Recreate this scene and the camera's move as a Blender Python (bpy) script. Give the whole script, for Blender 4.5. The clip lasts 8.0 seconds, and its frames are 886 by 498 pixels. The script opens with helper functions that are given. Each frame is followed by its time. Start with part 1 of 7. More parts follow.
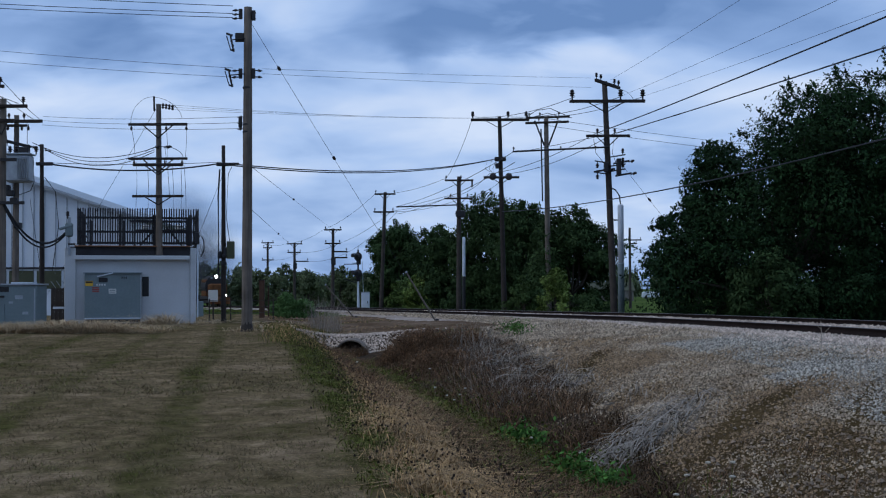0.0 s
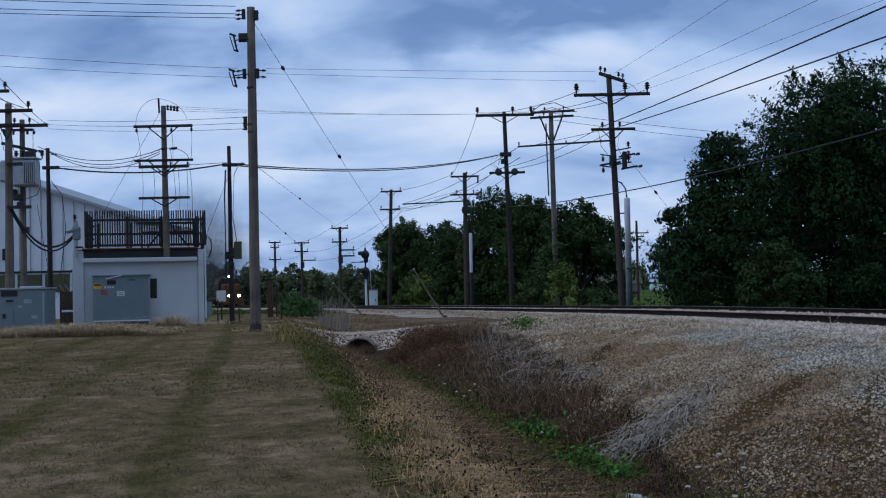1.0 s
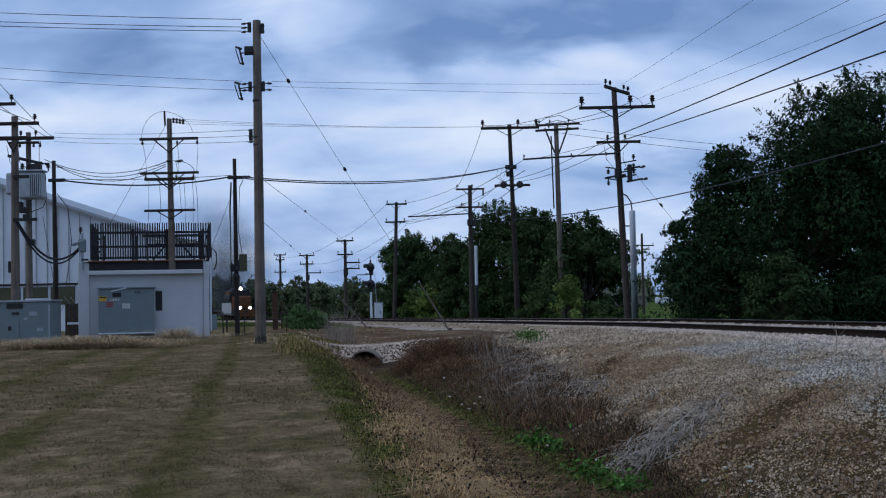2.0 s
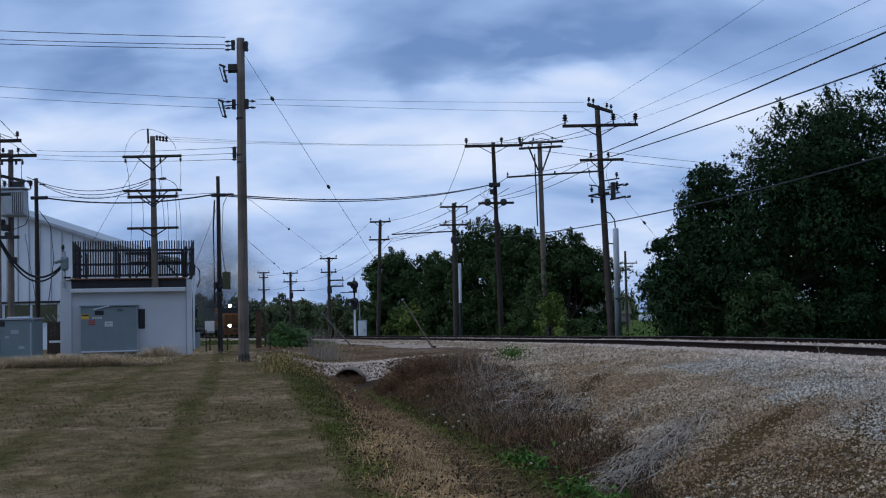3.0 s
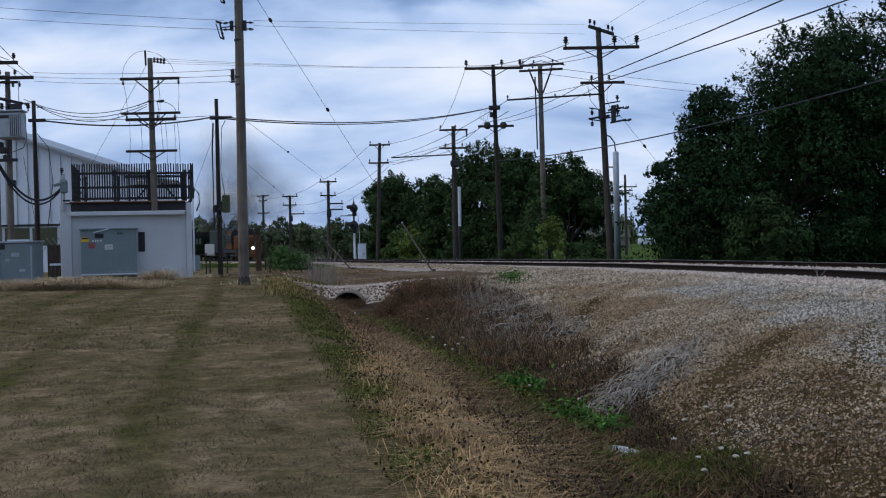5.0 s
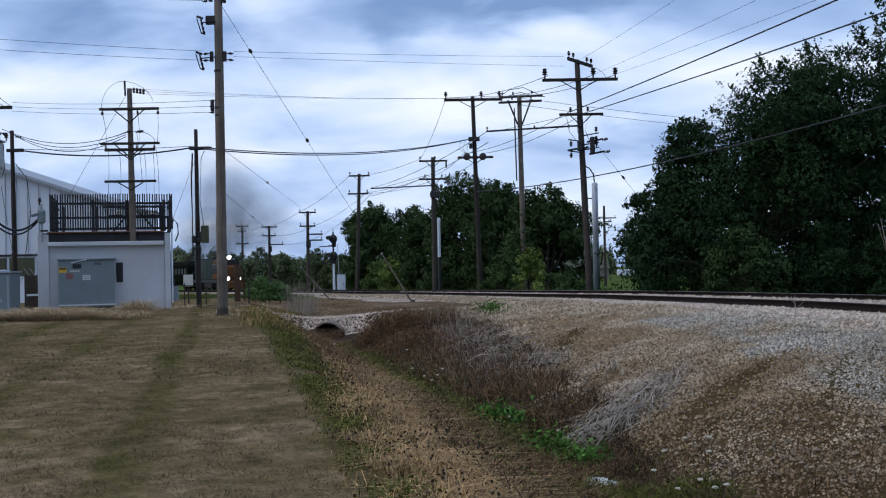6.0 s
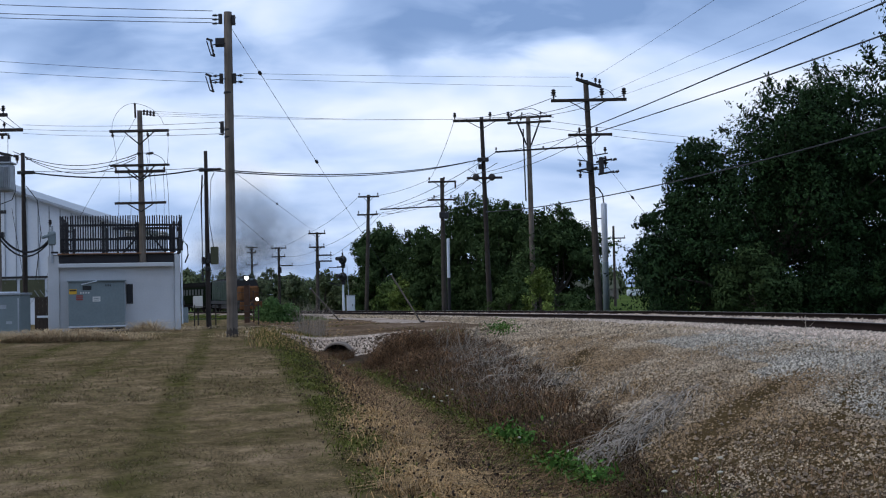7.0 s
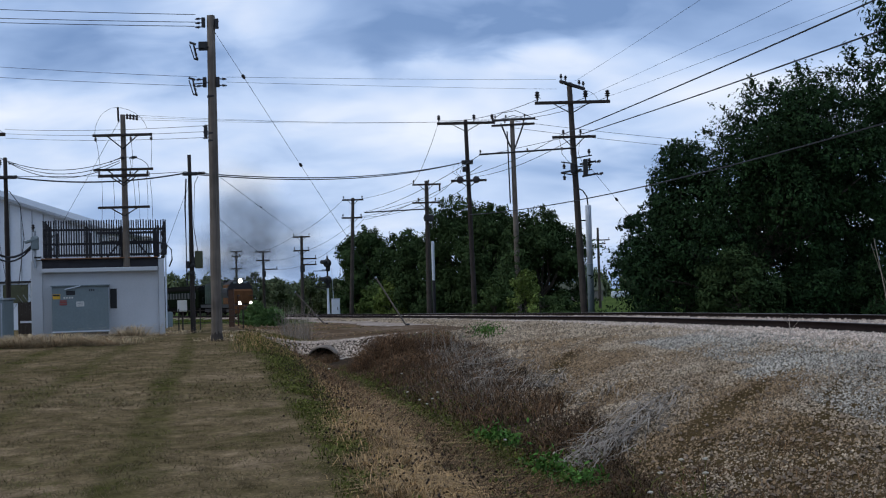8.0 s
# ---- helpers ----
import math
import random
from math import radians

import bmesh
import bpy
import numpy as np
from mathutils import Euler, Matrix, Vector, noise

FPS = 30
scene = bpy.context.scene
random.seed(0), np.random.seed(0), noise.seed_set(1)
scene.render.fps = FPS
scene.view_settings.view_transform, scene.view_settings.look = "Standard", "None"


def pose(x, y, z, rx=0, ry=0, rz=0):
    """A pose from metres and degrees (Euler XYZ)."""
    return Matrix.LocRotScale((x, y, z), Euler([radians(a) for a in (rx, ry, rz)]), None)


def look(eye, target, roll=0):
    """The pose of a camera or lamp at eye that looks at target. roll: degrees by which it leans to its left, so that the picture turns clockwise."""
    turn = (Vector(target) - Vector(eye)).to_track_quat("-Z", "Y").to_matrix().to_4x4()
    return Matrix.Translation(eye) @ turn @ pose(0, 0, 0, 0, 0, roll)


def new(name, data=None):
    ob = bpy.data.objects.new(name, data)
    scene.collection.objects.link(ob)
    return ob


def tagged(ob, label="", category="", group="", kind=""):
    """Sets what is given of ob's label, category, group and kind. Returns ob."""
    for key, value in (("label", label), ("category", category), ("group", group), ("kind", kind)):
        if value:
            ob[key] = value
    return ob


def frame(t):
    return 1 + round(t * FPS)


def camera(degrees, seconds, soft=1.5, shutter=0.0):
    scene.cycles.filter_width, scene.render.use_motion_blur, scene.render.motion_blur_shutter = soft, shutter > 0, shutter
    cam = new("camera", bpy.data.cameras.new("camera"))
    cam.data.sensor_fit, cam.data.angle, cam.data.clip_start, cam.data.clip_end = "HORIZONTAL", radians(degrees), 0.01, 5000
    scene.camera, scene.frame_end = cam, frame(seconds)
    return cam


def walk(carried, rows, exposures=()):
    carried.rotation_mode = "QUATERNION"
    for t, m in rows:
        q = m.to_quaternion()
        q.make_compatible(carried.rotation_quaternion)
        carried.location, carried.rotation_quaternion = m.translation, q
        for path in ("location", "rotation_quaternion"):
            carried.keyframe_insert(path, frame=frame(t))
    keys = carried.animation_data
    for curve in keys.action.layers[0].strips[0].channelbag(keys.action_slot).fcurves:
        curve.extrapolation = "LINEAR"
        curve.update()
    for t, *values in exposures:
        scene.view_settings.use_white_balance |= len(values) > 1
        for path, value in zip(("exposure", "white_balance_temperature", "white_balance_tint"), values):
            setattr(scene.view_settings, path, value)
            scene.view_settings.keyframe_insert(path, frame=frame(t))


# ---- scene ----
# ---------------------------------------------------------------- camera
cam = camera(39.6, 8.0, soft=1.12)
EYE = (0.0, 0.0, 1.6)
# seconds, yaw, pitch, roll of a camera held in the hand at one spot
PATH = [(0.0, 0.0, 1.87, 0.2), (0.5, 0.08, 1.86, 0.67), (1.0, 0.36, 1.71, 1.23), (1.5, 0.42, 2.19, 1.38), (1.7, 0.72, 2.19, 1.12),
        (2.8, -0.08, 3.03, 1.38), (3.0, -0.15, 3.11, 1.25), (3.5, -0.25, 2.17, 0.96), (4.0, -0.63, 1.46, 1.47), (4.5, 0.08, -0.15, 1.07),
        (4.7, 0.02, -0.58, 1.12), (5.8, -0.99, 0.68, 1.15), (6.0, -1.13, 0.96, 1.13), (6.5, -0.84, 1.07, 1.34), (7.0, -0.69, 1.93, 1.28), (7.5, -1.25, 2.21, 1.41),
        (8.0, -1.39, 2.04, 1.62)]
walk(cam, [(t, pose(*EYE, 90 + p, r, y)) for t, y, p, r in PATH],
     exposures=[(0.0, 0.0, 5900, 7), (1.5, 0.05, 6100, 8), (3.0, 0.12, 6150, 9), (3.5, 0.02, 6250, 9), (4.0, -0.03, 6200, 9), (4.5, 0.08, 6400, 9), (6.0, 0.43, 6600, 9), (7.5, 0.46, 6700, 9), (8.0, 0.30, 6650, 8)])

# ---------------------------------------------------------------- world and light
SUN_UP, SUN_TURN = radians(38), radians(257)
world = bpy.data.worlds.new("overcast_sky")
scene.world = world
world.use_nodes = True


CLOUD_BANKS = [(0.019, 0.204, 0.078, 0.022, -0.10), (0.109, 0.207, 0.06, 0.017, -0.07), (-0.269, 0.193, 0.11, 0.018, -0.1), (-0.101, 0.225, 0.06, 0.021, 0.06), (-0.04, 0.159, 0.119, 0.032, 0.07), (-0.239, 0.145, 0.101, 0.021, 0.05), (0.145, 0.095, 0.06, 0.032, -0.07), (0.123, 0.18, 0.041, 0.016, 0.09), (-0.097, 0.054, 0.078, 0.028, -0.05), (0.227, 0.162, 0.078, 0.021, 0.04)]


def build_sky():
    nt = world.node_tree
    nt.nodes.clear()
    N = lambda kind: nt.nodes.new(kind)
    L = nt.links.new
    out, bg, sky, tc = N("ShaderNodeOutputWorld"), N("ShaderNodeBackground"), N("ShaderNodeTexSky"), N("ShaderNodeTexCoord")
    sky.sky_type, sky.sun_disc, sky.sun_elevation, sky.sun_rotation = "NISHITA", False, SUN_UP, SUN_TURN
    sep = N("ShaderNodeSeparateXYZ")
    L(tc.outputs["Generated"], sep.inputs[0])
    # the cloud layer is flat and far above, so its streaks close up towards the horizon
    lift = N("ShaderNodeMath"); lift.operation = "ADD"; lift.inputs[1].default_value = 0.34
    absz = N("ShaderNodeMath"); absz.operation = "ABSOLUTE"
    L(sep.outputs["Z"], absz.inputs[0]); L(absz.outputs[0], lift.inputs[0])
    flat = []
    for axis in ("X", "Y"):
        d = N("ShaderNodeMath"); d.operation = "DIVIDE"
        L(sep.outputs[axis], d.inputs[0]); L(lift.outputs[0], d.inputs[1]); flat.append(d)
    comb = N("ShaderNodeCombineXYZ")
    L(flat[0].outputs[0], comb.inputs[0]); L(flat[1].outputs[0], comb.inputs[1])
    shift = N("ShaderNodeMapping"); shift.inputs["Location"].default_value = (2.75, 1.15, 0); shift.inputs["Scale"].default_value = (0.9, 1.25, 1)
    L(comb.outputs[0], shift.inputs["Vector"])
    big, fine = N("ShaderNodeTexNoise"), N("ShaderNodeTexNoise")
    for n, scale, detail, rough, warp in ((big, 2.2, 4, 0.45, 0.5), (fine, 8.0, 4, 0.5, 0.4)):
        n.inputs["Scale"].default_value, n.inputs["Detail"].default_value = scale, detail
        n.inputs["Roughness"].default_value, n.inputs["Distortion"].default_value = rough, warp
        L(shift.outputs[0], n.inputs["Vector"])
    mixn = N("ShaderNodeMix"); mixn.inputs[0].default_value = 0.16
    L(big.outputs["Fac"], mixn.inputs[2]); L(fine.outputs["Fac"], mixn.inputs[3])
    # the overcast is thin above the horizon and thicker overhead
    height = N("ShaderNodeFloatCurve")
    curve = height.mapping.curves[0]
    curve.points[0].location, curve.points[1].location = (0.0, 0.47), (1.0, 0.50)
    for z, v in ((0.07, 0.54), (0.13, 0.58), (0.18, 0.50), (0.24, 0.43), (0.45, 0.50)):
        curve.points.new(z, v)
    height.mapping.update()
    L(absz.outputs[0], height.inputs["Value"])
    both = N("ShaderNodeMath"); both.operation = "ADD"
    less = N("ShaderNodeMath"); less.operation = "SUBTRACT"; less.inputs[1].default_value = 0.5
    L(height.outputs[0], less.inputs[0]); L(less.outputs[0], both.inputs[0]); L(mixn.outputs[0], both.inputs[1])
    # the heavier and the thinner cloud banks: direction across and up, spread, thickness
    wob = N("ShaderNodeVectorMath"); wob.operation = "SUBTRACT"; wob.inputs[1].default_value = (0.5, 0.5, 0.5)
    L(fine.outputs["Color"], wob.inputs[0])
    wob2 = N("ShaderNodeVectorMath"); wob2.operation = "MULTIPLY_ADD"; wob2.inputs[1].default_value = (0.16, 0.0, 0.07)
    L(wob.outputs[0], wob2.inputs[0]); L(tc.outputs["Generated"], wob2.inputs[2])
    total = both.outputs[0]
    for x, z, rx, rz, amount in CLOUD_BANKS:
        off = N("ShaderNodeVectorMath"); off.operation = "SUBTRACT"; off.inputs[1].default_value = (x, 0, z)
        L(wob2.outputs[0], off.inputs[0])
        sq = N("ShaderNodeVectorMath"); sq.operation = "MULTIPLY"; sq.inputs[1].default_value = (1 / rx, 0, 1 / rz)
        L(off.outputs[0], sq.inputs[0])
        dist = N("ShaderNodeVectorMath"); dist.operation = "LENGTH"
        L(sq.outputs[0], dist.inputs[0])
        fall = N("ShaderNodeMapRange"); fall.interpolation_type = "SMOOTHERSTEP"
        fall.inputs["From Min"].default_value, fall.inputs["From Max"].default_value = 0.0, 1.7
        fall.inputs["To Min"].default_value, fall.inputs["To Max"].default_value = amount, 0.0
        L(dist.outputs["Value"], fall.inputs["Value"])
        plus = N("ShaderNodeMath"); plus.operation = "ADD"
        L(total, plus.inputs[0]); L(fall.outputs[0], plus.inputs[1]); total = plus.outputs[0]
    ramp = N("ShaderNodeValToRGB")
    els = ramp.color_ramp.elements
    els[0].position, els[0].color = 0.34, (0.158, 0.262, 0.50, 1)
    els[1].position, els[1].color = 0.70, (0.74, 0.80, 0.95, 1)
    e = els.new(0.45); e.color = (0.298, 0.425, 0.70, 1)
    e = els.new(0.55); e.color = (0.475, 0.60, 0.86, 1)
    L(total, ramp.inputs[0])
    dim = N("ShaderNodeVectorMath"); dim.operation = "SCALE"; dim.inputs["Scale"].default_value = 0.06
    L(sky.outputs[0], dim.inputs[0])
    mix = N("ShaderNodeMix"); mix.data_type = "RGBA"; mix.inputs[0].default_value = 0.88
    L(dim.outputs[0], mix.inputs[6]); L(ramp.outputs[0], mix.inputs[7])
    L(mix.outputs[2], bg.inputs["Color"])
    bg.inputs["Strength"].default_value = 1.0
    L(bg.outputs[0], out.inputs[0])


build_sky()
sun = new("sun", bpy.data.lights.new("sun", "SUN"))
sun.data.energy, sun.data.angle, sun.data.color = 0.7, radians(14), (1.0, 0.93, 0.84)
sun.matrix_world = look((-52, -12, 42), (0, 0, 0))

# ---------------------------------------------------------------- materials


def mat(name, color, rough=0.85, metal=0.0, vary=0.25, scale=3.0, fine=40.0, bump=0.3, dist=0.01, tint=None, island=0.0, ob_random=0.0, spec=0.3, low=None, along=1.0):
    """A surface with broad stains, fine grain, relief, and optional variation from piece to piece."""
    m = bpy.data.materials.new(name)
    m.use_nodes = True
    nt = m.node_tree
    b = nt.nodes["Principled BSDF"]
    N, L = nt.nodes.new, nt.links.new
    tc, broad, grain = N("ShaderNodeTexCoord"), N("ShaderNodeTexNoise"), N("ShaderNodeTexNoise")
    broad.inputs["Scale"].default_value, broad.inputs["Detail"].default_value = scale, 5
    grain.inputs["Scale"].default_value, grain.inputs["Detail"].default_value = fine, 4
    L(tc.outputs["Object"], broad.inputs["Vector"]); 
    stretch = N("ShaderNodeMapping"); stretch.inputs["Scale"].default_value = (1, 1, along)
    L(tc.outputs["Object"], stretch.inputs["Vector"]); L(stretch.outputs[0], grain.inputs["Vector"])
    dark = low or tuple(c * (1 - vary) for c in color)
    light = tint or tuple(min(1, c * (1 + vary)) for c in color)
    ramp = N("ShaderNodeValToRGB")
    ramp.color_ramp.elements[0].position, ramp.color_ramp.elements[1].position = 0.3, 0.7
    ramp.color_ramp.elements[0].color, ramp.color_ramp.elements[1].color = (*dark, 1), (*light, 1)
    add = N("ShaderNodeMix"); add.inputs[0].default_value = 0.4
    L(broad.outputs["Fac"], add.inputs[2]); L(grain.outputs["Fac"], add.inputs[3])
    L(add.outputs[0], ramp.inputs[0])
    last = ramp.outputs[0]
    for amount, kind, socket in ((island, "ShaderNodeNewGeometry", "Random Per Island"), (ob_random, "ShaderNodeObjectInfo", "Random")):
        if amount:
            src, mp, hsv = N(kind), N("ShaderNodeMapRange"), N("ShaderNodeHueSaturation")
            mp.inputs["To Min"].default_value, mp.inputs["To Max"].default_value = 1 - amount, 1 + amount
            L(src.outputs[socket], mp.inputs["Value"]); L(mp.outputs[0], hsv.inputs["Value"])
            L(last, hsv.inputs["Color"]); last = hsv.outputs[0]
    L(last, b.inputs["Base Color"])
    b.inputs["Roughness"].default_value, b.inputs["Metallic"].default_value = rough, metal
    b.inputs["Specular IOR Level"].default_value = spec
    if bump:
        bp = N("ShaderNodeBump"); bp.inputs["Strength"].default_value, bp.inputs["Distance"].default_value = bump, dist
        L(grain.outputs["Fac"], bp.inputs["Height"]); L(bp.outputs[0], b.inputs["Normal"])
    return m


def glow(name, color, strength):
    m = bpy.data.materials.new(name)
    m.use_nodes = True
    b = m.node_tree.nodes["Principled BSDF"]
    b.inputs["Base Color"].default_value = (*color, 1)
    b.inputs["Emission Color"].default_value, b.inputs["Emission Strength"].default_value = (*color, 1), strength
    return m


def ground_mat(name, colors, scales, bump, stripes=None):
    """Soil and turf: three colours blended by noise at two sizes; stripes: width of mowing bands in metres and their strength."""
    m = bpy.data.materials.new(name)
    m.use_nodes = True
    nt = m.node_tree
    b = nt.nodes["Principled BSDF"]
    b.inputs["Roughness"].default_value, b.inputs["Specular IOR Level"].default_value = 1.0, 0.0
    N, L = nt.nodes.new, nt.links.new
    tc = N("ShaderNodeTexCoord")
    noises = []
    across = N("ShaderNodeMapping")
    across.inputs["Scale"].default_value = (1, 0.75, 1) if stripes else (1, 1, 1)
    L(tc.outputs["Object"], across.inputs["Vector"])
    for s, d in ((scales[0], 4), (scales[1], 6), (scales[2], 3)):
        n = N("ShaderNodeTexNoise"); n.inputs["Scale"].default_value, n.inputs["Detail"].default_value = s, d
        n.inputs["Distortion"].default_value = 0.4
        L(across.outputs[0], n.inputs["Vector"]); noises.append(n)
    fac = N("ShaderNodeMix"); fac.inputs[0].default_value = 0.45
    L(noises[0].outputs["Fac"], fac.inputs[2]); L(noises[1].outputs["Fac"], fac.inputs[3])
    value = fac.outputs[0]
    if stripes:
        mp = N("ShaderNodeMapping"); mp.inputs["Rotation"].default_value = (0, 0, -0.16)
        wv = N("ShaderNodeTexWave"); wv.wave_type, wv.bands_direction = "BANDS", "X"
        wv.inputs["Scale"].default_value, wv.inputs["Distortion"].default_value, wv.inputs["Detail"].default_value = stripes[0], 1.5, 3
        wv.inputs["Detail Scale"].default_value, wv.inputs["Phase Offset"].default_value = 0.5, stripes[2]
        L(tc.outputs["Object"], mp.inputs["Vector"]); L(mp.outputs[0], wv.inputs["Vector"])
        # lusher grass grows in narrow lines where the mower's passes meet
        line = N("ShaderNodeMapRange"); line.interpolation_type = "SMOOTHSTEP"
        line.inputs["From Min"].default_value, line.inputs["From Max"].default_value, line.inputs["To Max"].default_value = 0.74, 1.0, stripes[1]
        L(wv.outputs["Fac"], line.inputs["Value"])
    gr = N("ShaderNodeMix"); gr.inputs[0].default_value = 0.3
    L(value, gr.inputs[2]); L(noises[2].outputs["Fac"], gr.inputs[3])
    ramp = N("ShaderNodeValToRGB")
    els = ramp.color_ramp.elements
    els[0].position, els[0].color = 0.36, (*colors[0], 1)
    els[1].position, els[1].color = 0.64, (*colors[2], 1)
    e = els.new(0.5); e.color = (*colors[1], 1)
    L(gr.outputs[0], ramp.inputs[0])
    if stripes:
        # greener patches of living grass, and a fine mottle of thatch
        gn, gm, green = N("ShaderNodeTexNoise"), N("ShaderNodeMapRange"), N("ShaderNodeMix")
        gn.inputs["Scale"].default_value, gn.inputs["Detail"].default_value, gn.inputs["Roughness"].default_value = 0.8, 8, 0.72
        gm.inputs["From Min"].default_value, gm.inputs["From Max"].default_value, gm.inputs["To Max"].default_value = 0.5, 0.66, 0.7
        green.data_type = "RGBA"; green.inputs[7].default_value = (0.064, 0.060, 0.019, 1)
        L(across.outputs[0], gn.inputs["Vector"]); L(gn.outputs["Fac"], gm.inputs["Value"])
        lush = N("ShaderNodeMath"); lush.operation, lush.use_clamp = "MULTIPLY_ADD", True
        lush.inputs[1].default_value = 1.5
        L(line.outputs[0], lush.inputs[0]); L(gm.outputs[0], lush.inputs[2])
        L(lush.outputs[0], green.inputs[0]); L(ramp.outputs[0], green.inputs[6])
        fn, fm, hs = N("ShaderNodeTexNoise"), N("ShaderNodeMapRange"), N("ShaderNodeHueSaturation")
        fn.inputs["Scale"].default_value, fn.inputs["Detail"].default_value, fn.inputs["Roughness"].default_value = 4.5, 7, 0.78
        fm.inputs["From Min"].default_value, fm.inputs["From Max"].default_value = 0.3, 0.7
        fm.inputs["To Min"].default_value, fm.inputs["To Max"].default_value = 0.42, 1.5
        L(across.outputs[0], fn.inputs["Vector"]); L(fn.outputs["Fac"], fm.inputs["Value"]); L(fm.outputs[0], hs.inputs["Value"])
        L(green.outputs[2], hs.inputs["Color"]); L(hs.outputs[0], b.inputs["Base Color"])
    else:
        L(ramp.outputs[0], b.inputs["Base Color"])
    bp = N("ShaderNodeBump"); bp.inputs["Strength"].default_value, bp.inputs["Distance"].default_value = bump
    L(noises[2].outputs["Fac"], bp.inputs["Height"]); L(bp.outputs[0], b.inputs["Normal"])
    return m


